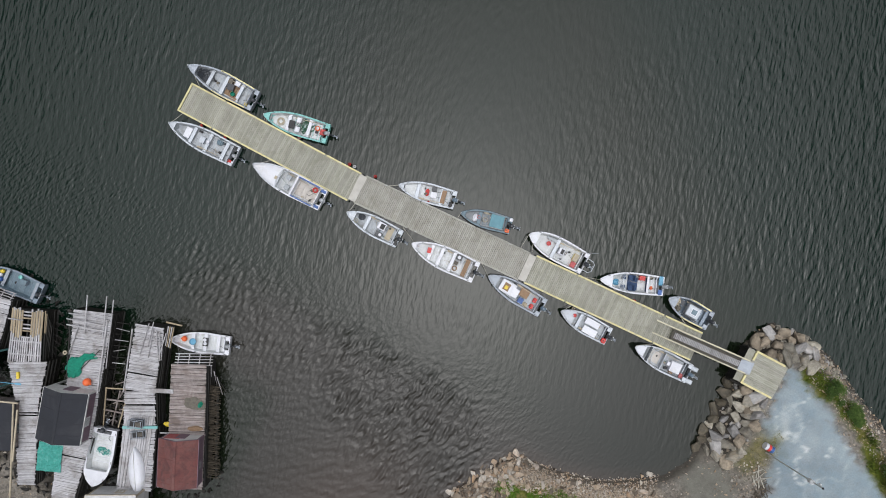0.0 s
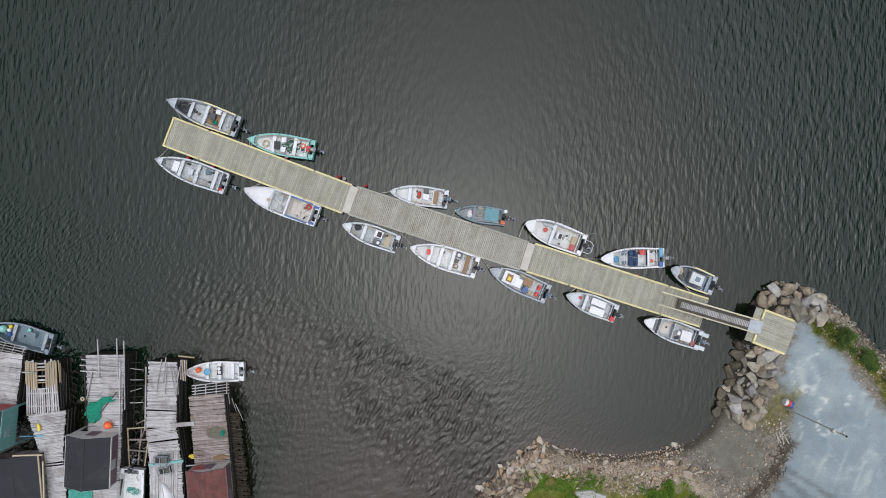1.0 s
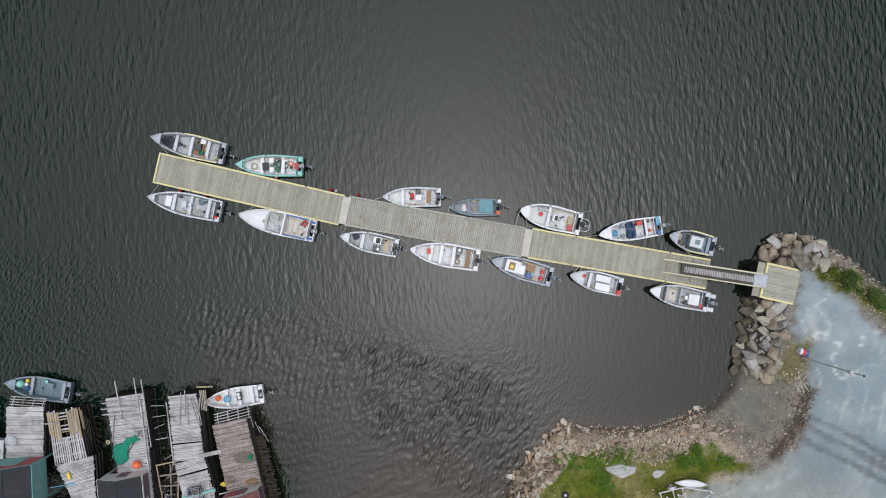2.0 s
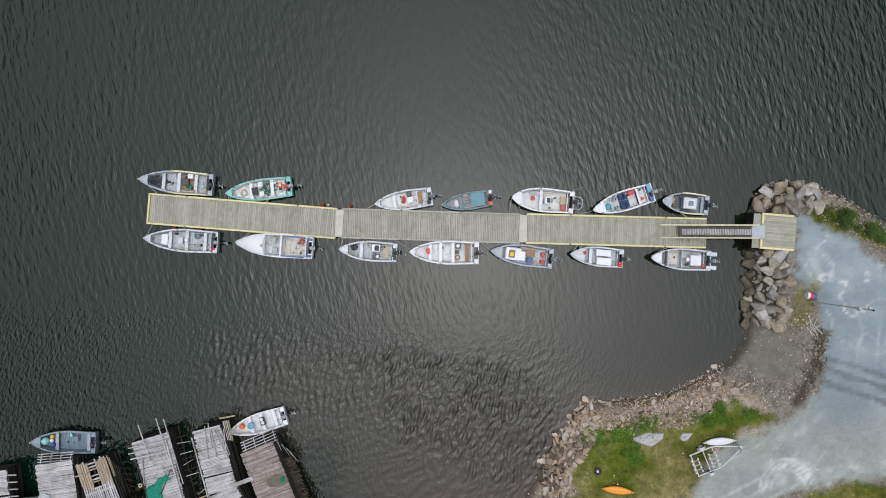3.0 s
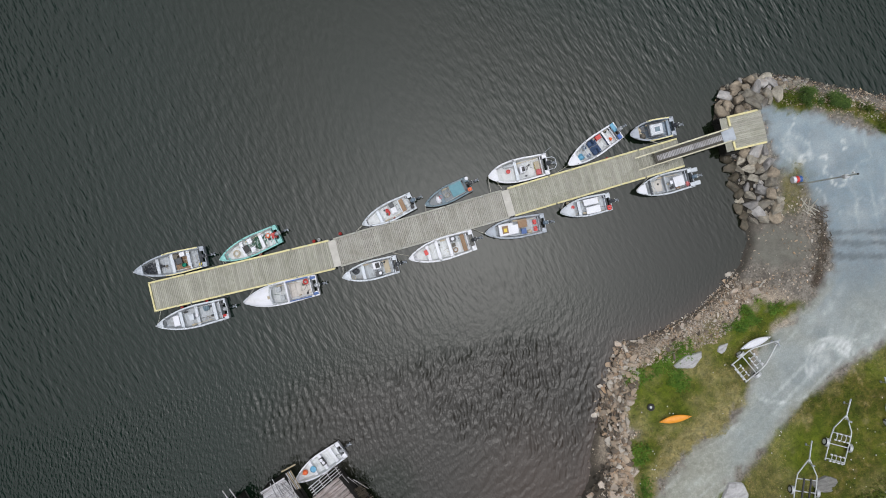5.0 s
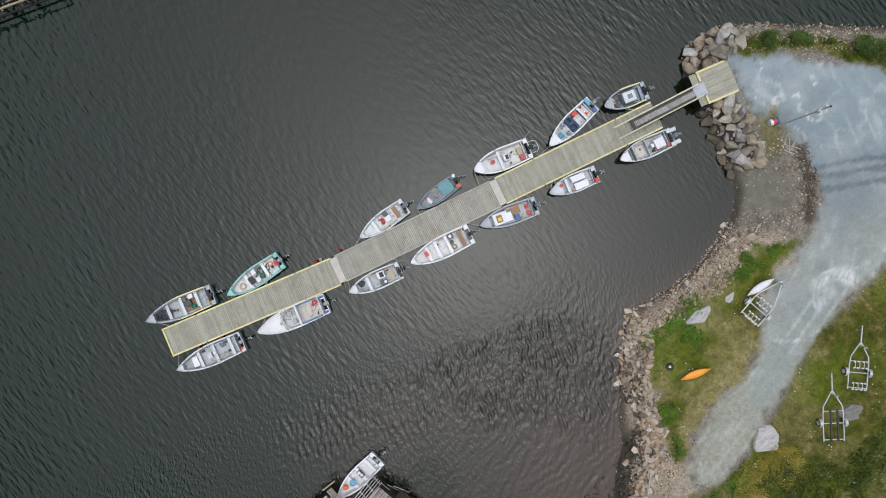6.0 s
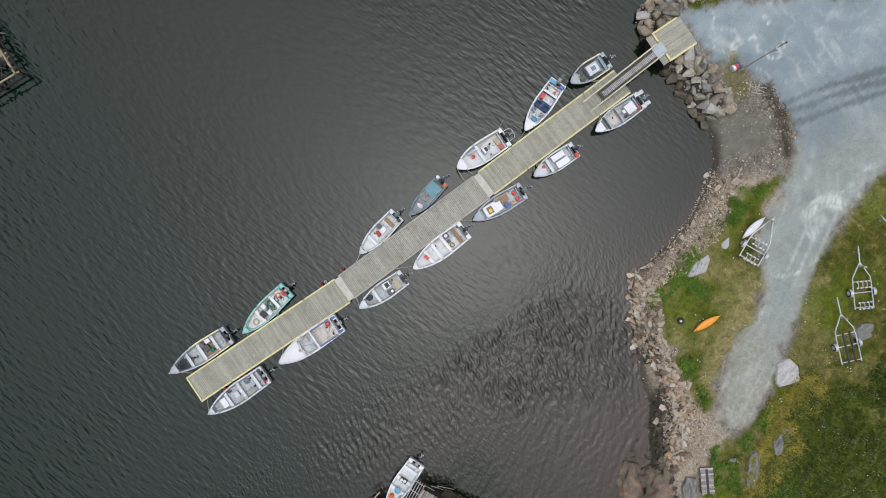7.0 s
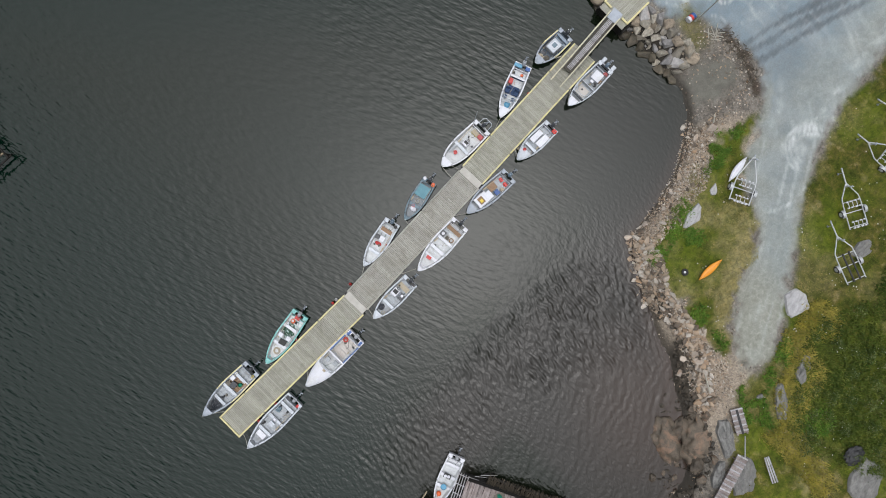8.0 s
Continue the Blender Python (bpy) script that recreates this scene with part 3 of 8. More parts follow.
    damp_and_shade = np.maximum(damp_and_shade, 0.95 * ease(1.7 - d + 1.6 * wob, 0, 1.2) * ease(-y, 18.5, 21) * ease(10 - x, 0, 2))
    sand = ease(1.9 - np.hypot((x - 26.9) * 0.75, y + 6.2) + wob, -0.3, 0.8)
    tan = ease(9.5 - np.hypot(x - 18, (y + 11.5) * 2.2), 0, 2) + ease(11.9 - x + wob, 0, 1) * ease(x, 4, 6)
    dust = np.maximum(0.95 * ease(24.5 - x, 0, 8.5) * ease(-y, 15, 19), 0.75 * ease(1.5 + wob - depth_in(x, y, GRAVEL), 0, 1.4) * ease(-y, 8, 11))
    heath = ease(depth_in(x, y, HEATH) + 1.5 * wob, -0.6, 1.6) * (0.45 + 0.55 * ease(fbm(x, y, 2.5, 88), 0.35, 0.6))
    dust = np.maximum(dust, (0.32 + 0.45 * fbm(x, y, 2.5, 61)) * ease(-y, 8.5, 13))
    return {"heath_cover": heath, "dust": dust, "tan": tan, "sand": sand, "wrack": wrack, "gravel": gravel * (1 - 0.8 * wrack), "grass": np.where(d > 0.8, grass, 0), "dry": dry, "scuff": scuff, "wet": wet, "damp_and_shade": damp_and_shade}


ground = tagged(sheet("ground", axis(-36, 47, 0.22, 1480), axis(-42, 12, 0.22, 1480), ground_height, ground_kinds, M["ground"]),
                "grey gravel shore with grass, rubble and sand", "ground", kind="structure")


CHOP = [(-20, -8.5), (-14.5, -7.4), (-9.6, -7.5), (-3, -7.6), (3, -7.5), (7.6, -8.8), (10.9, -11), (10.2, -15), (8.9, -19), (6.0, -20), (0.5, -17.2), (-5, -14.3), (-10, -13.8), (-20, -12)]


def turned(x, y, degrees):
    a = radians(degrees)
    return x * math.cos(a) + y * math.sin(a), -x * math.sin(a) + y * math.cos(a)


def chop_patch(x, y):
    d = depth_in(x, y, CHOP) + 2.2 * (fbm(x, y, 3, 33) - 0.5)
    return ease(d, -0.6 - 1.6 * ease(-y, 10, 15), 1.6) * (0.6 + 0.6 * np.exp(-((x - 4) / 7.5) ** 2 - ((y + 11.8) / 5.5) ** 2)) * (0.7 + 0.3 * fbm(x, y, 4, 37))


def waves(x, y, degrees, length, aspect, seed):
    """Short-crested waves running one way: three fields at slightly different headings."""
    total = 0
    for k, lean in enumerate((-13, 0, 13)):
        u, v = turned(x, y, degrees + lean)
        total = total + vnoise(u + 0.3 * vnoise(u, v, 3 * length, seed + 9), v / aspect, length * 0.55, seed + k) - 0.5
    return total / 1.2


def crests(x, y, degrees, length, seed):
    """Trains of nearly parallel waves that come and go."""
    total = 0
    for k, lean in enumerate((-17, 0, 15)):
        u, v = turned(x, y, degrees + lean)
        bend = length * 1.9 * fbm(x, y, 2.4 * length, seed + k, 2)
        total = total + np.sin(2 * math.pi * (u + bend) / (length * (0.9 + 0.13 * k))) * ease(vnoise(u / 2, v / 2.6, length, seed + 5 + k), 0.2, 0.75)
    return total


def ripple(x, y):
    fade = ease(60 - np.hypot(x, y), 0, 14)
    calm = 0.1 + 0.9 * water_kinds(x, y)["wind"]
    chop, south = chop_patch(x, y), ease(-y - 4, 0, 9)
    lee = 1 - 0.6 * ease(11 - np.hypot(x - 18, y + 5), 0, 5)
    open_sea = (1 - 0.85 * south) * lee * (0.0072 * crests(x, y, 17, 0.95, 4) + 0.003 * crests(x, y, 25, 0.55, 14) + 0.004 * waves(x, y, 10, 0.8, 4.0, 14))
    swell = south * ease(x, -20, -9) * (0.007 * crests(x, y, -52, 0.75, 24) + 0.012 * waves(x, y, -60, 0.7, 4.0, 26))
    wavelets = chop * (0.05 * crests(x, y, -12, 0.52, 34) + 0.05 * waves(x, y, -25, 0.42, 1.5, 44))
    return (open_sea * calm + swell * (1 - 0.7 * chop) * (1 - 0.9 * ease(12 - np.hypot(x - 19, y + 5), 0, 6)) + wavelets) * fade


def water_kinds(x, y):
    d = -shore_depth(x, y)
    lee = ease(5.5 - np.abs(y - 1.0 - 0.05 * x), 0, 5) * ease(26 - np.abs(x), 0, 10)
    wind = (0.24 + 0.36 * ease(-x, 3, 17) + 0.62 * ease(y + 0.7 * x, 8, 20) * ease(x, -2, 12) + 0.1 * ease(-y, 12, 18)) * (0.65 + 0.6 * ease(fbm(x, y, 9, 31), 0.25, 0.65))
    cove_lee = np.maximum(ease(9 - np.hypot((x - 15) * 0.8, (y + 4)), 0, 6), ease(8 - np.hypot(x - 23, y - 4), 0, 5))
    wind = np.maximum(wind * (1 - 0.4 * lee) * (1 - 0.75 * cove_lee) + 0.14 * ease(-y, 2, 5) * ease(14 - x, 0, 5), 0.95 * chop_patch(x, y))
    cove = ease(9 - np.hypot((x - 3.5) * 0.9, (y + 23.5) * 0.8), 0, 8)
    # the southern paleness stops short of the stages, where shade falls
    return {"shallow": 0.5 * ease(1.6 - d, 0, 1.6) * ease(26 - x, 0, 8) + 0.8 * cove, "cove_grey": 0.75 * ease(11 - np.hypot(x - 18, y + 5), 0, 8), "dim_sky_tint": np.maximum(ease(-x - 6, 0, 16) * ease(y + 13 + 0.8 * np.clip(-x - 10, 0, 20), 0, 9), ease(0.8 * x + y, 20, 34)), "south_sheen": ease(-y - 6.5, 0, 5) * ease(x, -22, -9) * (1 - 0.9 * ease(-x - 5.5, 0, 2.5) * ease(-y - 14.5, 0, 3)), "wind": wind, "rough": ease(-y - 4, 0, 4)}


water = tagged(sheet("water", axis(-42, 40, 0.14, 1500), axis(-31, 38, 0.14, 1500), ripple, water_kinds, M["water"]),
               "dark rippled harbour water", "water", kind="structure")

# ---- floating dock, gangway and landing ----
PLANK = mesh_of("plank", box_bm((1, 1, 1), bevel=0.03), M["deck"])
PLANK_MID = mesh_of("plank", box_bm((1, 1, 1), bevel=0.03), M["deck_mid"])


def sized(m, sx, sy, sz):
    return m @ Matrix.Diagonal((sx, sy, sz, 1))


def dock_section(a, b, width, kerb, kerb_name, cuts, deck, end_kerb=False):
    a, b = Vector((*a, 0)), Vector((*b, 0))
    length, turn = (b - a).length, math.degrees(math.atan2(b.y - a.y, b.x - a.x))
    dock = thing("floating_dock", pose(a.x, a.y, 0, 0, 0, turn), "weathered plank floating dock with %s edge kerbs" % kerb_name, "dock", "dock sections", "")
    rnd = random.Random(int(length * 100) + len(cuts))
    count = round(length / 0.142)
    step = length / count
    for i in range(count):
        piece("plank", deck, dock, sized(pose((i + 0.5) * step, rnd.uniform(-0.012, 0.012), 0.43 + rnd.uniform(-0.004, 0.004), 0, 0, rnd.uniform(-0.15, 0.15)) @ pose(0, 0, 0, 0, 0, 90), width - 0.06, step - 0.017, 0.045))
    for side in (-1, 1):
        y = side * (width / 2 - 0.075)
        part("stringer", beam(bmesh.new(), (0, side * (width / 2 - 0.05), 0.3), (length, side * (width / 2 - 0.05), 0.3), 0.09, 0.2, 0.01), M["shadelog"], dock)
        marks = [0.0, *cuts, length]
        for p, q in zip(marks, marks[1:]):
            part("kerb", beam(bmesh.new(), (p + 0.07, y, 0.53), (q - 0.07, y, 0.53), 0.14, 0.09, 0.014), M[kerb], dock)
            for k in range(max(2, int((q - p) / 1.8))):
                x = p + 0.3 + (q - p - 0.6) * k / max(1, int((q - p) / 1.8) - 1)
                part("kerb_block", box_bm((0.2, 0.12, 0.05), pose(x, y, 0.468), 0.006), M[kerb], dock)
        for k in range(4):
            part("cleat", beam(beam(bmesh.new(), (length * (k + 0.5) / 4 - 0.12, y, 0.62), (length * (k + 0.5) / 4 + 0.12, y, 0.62), 0.03, 0.03, 0.006),
                               (length * (k + 0.5) / 4, y, 0.56), (length * (k + 0.5) / 4 + 0.001, y, 0.6), 0.06, 0.06), M["galv"], dock, "galvanised mooring cleat")
    if end_kerb:
        part("kerb", beam(bmesh.new(), (0.08, -width / 2 + 0.15, 0.535), (0.08, width / 2 - 0.15, 0.535), 0.14, 0.09, 0.014), M[kerb], dock)
        part("end_beam", beam(bmesh.new(), (-0.03, -width / 2, 0.33), (-0.03, width / 2, 0.33), 0.05, 0.24, 0.01), M[kerb], dock)
    for k in range(5):
        part("float", box_bm((1.7, width - 0.4, 0.5), pose(length * (k + 0.5) / 5, 0, 0.0), 0.06), M["black"], dock, "black plastic dock float")
    return dock


dock_outer = dock_section((-24.04, 1.6), (-8.8, 1.56), 2.5, "yellow", "yellow painted", (3.1, 12.0), PLANK, True)
dock_middle = dock_section((-8.45, 1.62), (5.95, 2.28), 2.44, "deck_grey", "bare grey", (4.8, 9.6), PLANK_MID)
dock_inner = dock_section((6.35, 2.33), (20.88, 3.06), 2.46, "yellow", "yellow painted", (3.6, 11.2), PLANK)
for x, y, turn in ((-8.62, 1.6, 1), (6.15, 2.3, 2.7)):
    bm = box_bm((0.62, 2.2, 0.025), pose(0, 0, 0.49), 0.006)
    for k in range(-3, 4):
        rod(bm, (0.25, k * 0.3, 0.5), (0.25, k * 0.3, 0.512), 0.025)
        rod(bm, (-0.25, k * 0.3, 0.5), (-0.25, k * 0.3, 0.512), 0.025)
    solid("joint_plate", bm, surface("pale_joint_plate", (0.46, 0.44, 0.4), (0.58, 0.56, 0.52), 2.0, 40, 0.7, bump=0.15), pose(x, y, 0, 0, 0, turn), "pale bolted plate bridging two dock sections", "plate", "joint plates")

# gangway: sloping from the landing to the dock
lower, upper = Vector((17.2, 2.91, 0.6)), Vector((24.75, 3.43, 1.58))
run = (upper - lower).length
gang = thing("gangway", Matrix.Translation(lower) @ (upper - lower).to_track_quat("X", "Z").to_matrix().to_4x4(), "sloping wooden gangway with cream handrails and slatted tread", "gangway")
part("deck", box_bm((run - 2.0, 0.86, 0.06), pose(1.35 + (run - 2.0) / 2, 0, -0.02), 0.01), surface("dark_gangway_mat", (0.075, 0.07, 0.06), (0.13, 0.12, 0.1), 2.0, 50, 0.9, bump=0.3), gang, "dark gritty walkway")
tread = mesh_of("tread_slat", box_bm((0.09, 0.46, 0.03), bevel=0.006), M["silver"])
for k in range(int((run - 2.25) / 0.125)):
    piece("tread_slat", tread, gang, pose(1.6 + k * 0.125, 0, 0.026, 0, 0, 1.5 * math.sin(k * 2.3)))
cream = surface("cream_rail_paint", (0.6, 0.56, 0.4), (0.72, 0.68, 0.52), 1.5, 30, 0.6, bump=0.12, stretch=WOOD_LONG, stain=(0.45, 0.42, 0.34))
for side in (-1, 1):
    y = side * 0.5
    part("rail", beam(bmesh.new(), (-0.3, y, 0.95), (run - 0.55, y, 0.95), 0.1, 0.06, 0.012), cream, gang, "cream painted handrail")
    part("mid_rail", beam(bmesh.new(), (0.0, y, 0.5), (run - 0.6, y, 0.5), 0.05, 0.09, 0.01), cream, gang)
    part("side_beam", beam(bmesh.new(), (0.9, y, 0.0), (run, y, 0.0), 0.08, 0.2, 0.012), M["deck_grey"], gang)
    for k in range(7):
        part("post", beam(bmesh.new(), (0.15 + k * (run - 0.9) / 6, y - 0.03 * side, -0.05), (0.151 + k * (run - 0.9) / 6, y - 0.03 * side, 0.93), 0.07, 0.07, 0.008), cream, gang)

landing = thing("landing", pose(24.62, 2.12, 0), "square plank landing with yellow kerbs on timber posts", "landing")
rnd = random.Random(3)
for k in range(19):
    piece("plank", PLANK, landing, sized(pose(1.38, 0.08 + k * 0.147, 1.5 + rnd.uniform(-0.004, 0.004), 0, 0, rnd.uniform(-0.3, 0.3)), 2.78, 0.135, 0.045))
for k in range(4):
    piece("plank", PLANK, landing, sized(pose(-0.52 + k * 0.147, 1.38 + rnd.uniform(-0.02, 0.02), 1.47, 0, 0, 90), 2.7, 0.135, 0.045))
for y, x0, x1 in ((0.07, -0.02, 2.62), (2.73, -0.02, 2.5)):
    part("kerb", beam(bmesh.new(), (x0, y, 1.6), (x1, y, 1.6), 0.16, 0.12, 0.015), M["yellow"], landing)
for y0, y1 in ((0.16, 0.72), (1.98, 2.64)):
    part("kerb", beam(bmesh.new(), (0.06, y0, 1.602), (0.06, y1, 1.602), 0.16, 0.12, 0.015), M["yellow"], landing)
part("gangway_plate", box_bm((1.0, 1.0, 0.02), pose(-0.2, 1.32, 1.56, 0, -4, 3.5), 0.005), M["alu_dark"], landing, "bare aluminium threshold plate")
for x in (-0.45, 0.5, 1.5, 2.6):
    for y in (0.15, 1.38, 2.62):
        part("post", beam(bmesh.new(), (x, y, -0.6), (x, y + 0.001, 1.4), 0.18, 0.18, 0.012), M["shadelog"], landing)
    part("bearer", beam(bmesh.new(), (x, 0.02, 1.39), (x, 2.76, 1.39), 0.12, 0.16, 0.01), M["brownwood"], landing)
# logs added below the deck, blackened for the shade beside the landing
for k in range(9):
    part("crib_log", rod(bmesh.new(), (-0.4, 0.0, 0.0 + 0.14 * k), (-0.36, 2.75, 0.02 + 0.14 * k), 0.08), M["shadelog"], landing)
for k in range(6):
    part("crib_log", rod(bmesh.new(), (-0.5, -0.1 + (k % 2) * 2.9, 0.2 + 0.35 * (k // 2)), (0.9, -0.1 + (k % 2) * 2.9, 0.2 + 0.35 * (k // 2)), 0.11), M["shadelog"], landing)

# ---- boats ----
FLEET = []


def half_beam(s, width, full=0.4, sharp=2.1):
    return width / 2 * (0.9 + 0.1 * min(1, s / full)) if s < full else width / 2 * max(0.0, 1 - ((s - full) / (1 - full)) ** (sharp + 0.1)) ** 0.82


def boat(stern, heading, length, width, label, hull="alu", rim="alu", floor="floorgrey", freeboard=0.55, deck_from=0.8, deck="alu", thwarts=(), thwart_mat=None, side_strip=None,
         motor="engine", tilt=50, gunwale=0.09, windscreen=None, console=None, pods=False, inner=None, well=0.1, sharp=2.1, rubber=False):
    m = pose(stern[0], stern[1], 0, 0, 0, heading)
    it = thing("motorboat", m, label, "boat", "moored boats")
    N = 18
    S = [1 - (1 - k / N) ** 1.25 for k in range(N + 1)]
    S[-1] = 0.996
    sheer = lambda s: freeboard * (1 + 0.28 * s * s)
    hb = lambda s: half_beam(s, width, 0.4, sharp)
    rings = []
    for s in S:
        w, z, x = max(hb(s), 0.012), sheer(s), s * length
        keel = -0.18 + 0.55 * max(0, (s - 0.72) / 0.28) ** 2 * freeboard
        x2 = x - 0.16 * length * max(0, (s - 0.6) / 0.4) ** 2
        rings.append([(x, w, z), (x - (x - x2) * 0.35, w * 0.97, z * 0.6), (x - (x - x2) * 0.75, w * 0.84, 0.02 + keel * 0.3), (x2, 0, keel),
                      (x - (x - x2) * 0.75, -w * 0.84, 0.02 + keel * 0.3), (x - (x - x2) * 0.35, -w * 0.97, z * 0.6), (x, -w, z)])
    bm = loft(bmesh.new(), rings)
    bm.faces.new([bm.verts.new(p) for p in rings[0]])
    part("hull", bm, M[hull], it, smooth=True)
    zf = 0.14
    liner, inset = [], [s for s in S if hb(s) > gunwale + 0.06 and 0.02 < s < deck_from + 0.03]
    for s in inset:
        w, x = hb(s) - gunwale, s * length
        f = w * 0.86 if s < 0.7 else w * (0.86 - 0.5 * (s - 0.7))
        up = zf + 0.25 * max(0, s - 0.75)
        liner.append([(x, w, sheer(s) - 0.01), (x, f, up), (x, 0, up - 0.01), (x, -f, up), (x, -w, sheer(s) - 0.01)])
    bm = loft(bmesh.new(), liner)
    bm.faces.new([bm.verts.new(p) for p in liner[0]])
    bm.faces.new([bm.verts.new(p) for p in liner[-1]])
    part("liner", bm, M[floor], it)
    for side in (-1, 1):
        rows = []
        for s in S:
            w, z, x = max(hb(s), 0.012), sheer(s), s * length
            wi = max(w - gunwale, 0.0)
            rows.append([(x, side * (w + 0.025), z - 0.07), (x, side * (w + 0.03), z + 0.012), (x, side * (w - 0.02), z + 0.025), (x, side * wi, z + 0.018), (x, side * wi, z - 0.06)])
        part("gunwale", loft(bmesh.new(), rows), M[rim], it)
        if rubber:
            rows = []
            for s in S:
                w, z, x = max(hb(s), 0.012), sheer(s), s * length
                rows.append([(x, side * (w + 0.02), z - 0.1), (x, side * (w + 0.06), z - 0.08), (x, side * (w + 0.06), z - 0.035), (x, side * (w + 0.02), z - 0.02)])
            part("rub_rail", loft(bmesh.new(), rows), M["black"], it, "black rubber rub rail")
        if side_strip:
            rows = []
            for s in [0.08 + 0.1 * k for k in range(6)]:
                w, z, x = hb(s), sheer(s), s * length
                rows.append([(x, side * (w + 0.034), z - 0.01), (x, side * (w + 0.04), z + 0.03), (x, side * (w - 0.05), z + 0.034), (x, side * (w - 0.05), z + 0.01)])
            part("rub_strip", loft(bmesh.new(), rows), M[side_strip], it)
    part("transom", box_bm((0.07, 2 * hb(0) + 0.02, freeboard * 0.75), pose(0.02, 0, freeboard * 0.64), 0.012), M[rim], it)
    if deck_from < 0.97:
        rows = []
        for s in [deck_from + (0.994 - deck_from) * k / 7 for k in range(8)]:
            w, z = max(hb(s) - gunwale * 0.4, 0.004), sheer(s) + 0.02
            rows.append([(s * length, w, z), (s * length, w * 0.5, z + 0.035), (s * length, 0, z + 0.05), (s * length, -w * 0.5, z + 0.035), (s * length, -w, z)])
        bm = loft(bmesh.new(), rows)
        lip = [(deck_from * length, y, sheer(deck_from) - 0.06) for y in (hb(deck_from) - gunwale * 0.4, -hb(deck_from) + gunwale * 0.4)]
        bm.faces.new([bm.verts.new(p) for p in (rows[0][0], rows[0][1], rows[0][2], rows[0][3], rows[0][4], lip[1], lip[0])])
        part("foredeck", bm, M[deck], it)
    part("bow_eye", rod(rod(bmesh.new(), (length * 0.985, 0, sheer(1) + 0.02), (length * 0.985, 0, sheer(1) + 0.12), 0.03), (length - 0.03, -0.06, sheer(1) + 0.1), (length - 0.03, 0.06, sheer(1) + 0.1), 0.018), M["galv"], it)
    for s in thwarts:
        w = 2 * (hb(s) - gunwale) + 0.02
        part("thwart", box_bm((0.27, w, 0.05), pose(s * length, 0, freeboard * 0.68), 0.012), M[thwart_mat or rim], it)
        part("thwart_front", box_bm((0.03, w * 0.9, freeboard * 0.68 - zf), pose(s * length + 0.11, 0, (freeboard * 0.68 + zf) / 2 - 0.03)), M[floor], it)
    for side in (-1, 1):
        part("stern_corner", box_bm((0.3, 0.34, 0.05), pose(0.2, side * (hb(0.03) - 0.2), freeboard - 0.02), 0.015), M[rim], it)
    part("splash_well", box_bm((0.06, 2 * hb(0.05) - 0.2, freeboard * 0.5), pose(well * length, 0, zf + freeboard * 0.25), 0.01), M[rim], it)
    for k in range(7):
        s = 0.16 + 0.075 * k
        part("floor_rib", box_bm((0.035, 1.62 * (hb(s) - gunwale), 0.02), pose(s * length, 0, zf + 0.012), 0.005), M[rim], it)
        for side in (-1, 1):
            if k % 2:
                part("side_rib", beam(bmesh.new(), (s * length, side * (hb(s) - gunwale - 0.02), sheer(s) - 0.05), (s * length, side * (hb(s) - gunwale) * 0.87, zf), 0.03, 0.03), M[rim], it)
    for s, side in ((0.06, -1), (0.06, 1), (0.55, -1), (0.55, 1), (0.86, 1), (0.86, -1)):
        part("cleat", beam(beam(bmesh.new(), (s * length - 0.09, side * (hb(s) - 0.03), sheer(s) + 0.06), (s * length + 0.09, side * (hb(s) - 0.03), sheer(s) + 0.06), 0.025, 0.025),
                           (s * length - 0.02, side * (hb(s) - 0.03), sheer(s) + 0.02), (s * length + 0.02, side * (hb(s) - 0.03), sheer(s) + 0.055), 0.03, 0.03), M["black"], it)
    if motor:
        part("fuel_hose", tube(bmesh.new(), [(0.1, 0.1, freeboard - 0.05), (0.3, 0.2, zf + 0.1), (0.55, 0.32, zf + 0.03), (0.8, 0.2, zf + 0.03), (1.0, 0.38, zf + 0.03)], 0.016), M["black"], it)
        part("battery", box_bm((0.3, 0.2, 0.2), pose(0.06 * length + 0.12, -0.32 * width, zf + 0.11), 0.02), M["engine"], it)
    if inner:
        part("floor_mat", box_bm((inner[1] - inner[0]) * Vector((length, 0, 0)) + Vector((0, (hb(inner[0]) - gunwale) * 1.5, 0.014)), pose((inner[0] + inner[1]) / 2 * length, 0, zf + 0.015), 0.004), M[inner[2]], it)
    if console:
        s, v, sx, sy, mt = console
        c = part("console", box_bm((sx, sy, 0.62), pose(s * length, v * width / 2, zf + 0.31), 0.05), M[mt], it)
        part("steering_wheel", ring(bmesh.new(), (0, 0, 0), 0.15, 0.017, pose(s * length - sx / 2 - 0.08, v * width / 2, zf + 0.62, 0, -55)), M["black"], c)
        part("dash", box_bm((sx * 0.5, sy * 0.7, 0.04), pose(s * length - 0.06, v * width / 2, zf + 0.63), 0.01), M["black"], c)
    if windscreen:
        s, lean, hgt = windscreen
        w = hb(s) - 0.03
        base, top = [], []
        for k in range(9):
            a = math.pi * k / 8
            bx, by = s * length + 0.42 * math.sin(a), w * math.cos(a)
            base.append(Vector((bx, by, sheer(s) + 0.02)))
            top.append(Vector((bx - lean, by * 0.88, sheer(s) + hgt)))
        scr = part("windscreen", loft(bmesh.new(), [base, top]), M["glass"], it, "clear wraparound windscreen")
        part("screen_frame", tube(bmesh.new(), top, 0.022), M["alu"], scr)
        part("screen_sill", tube(bmesh.new(), base, 0.025), M["alu"], scr)
        for k in (2, 4, 6):
            part("mullion", rod(bmesh.new(), base[k], top[k], 0.016), M["alu"], scr)
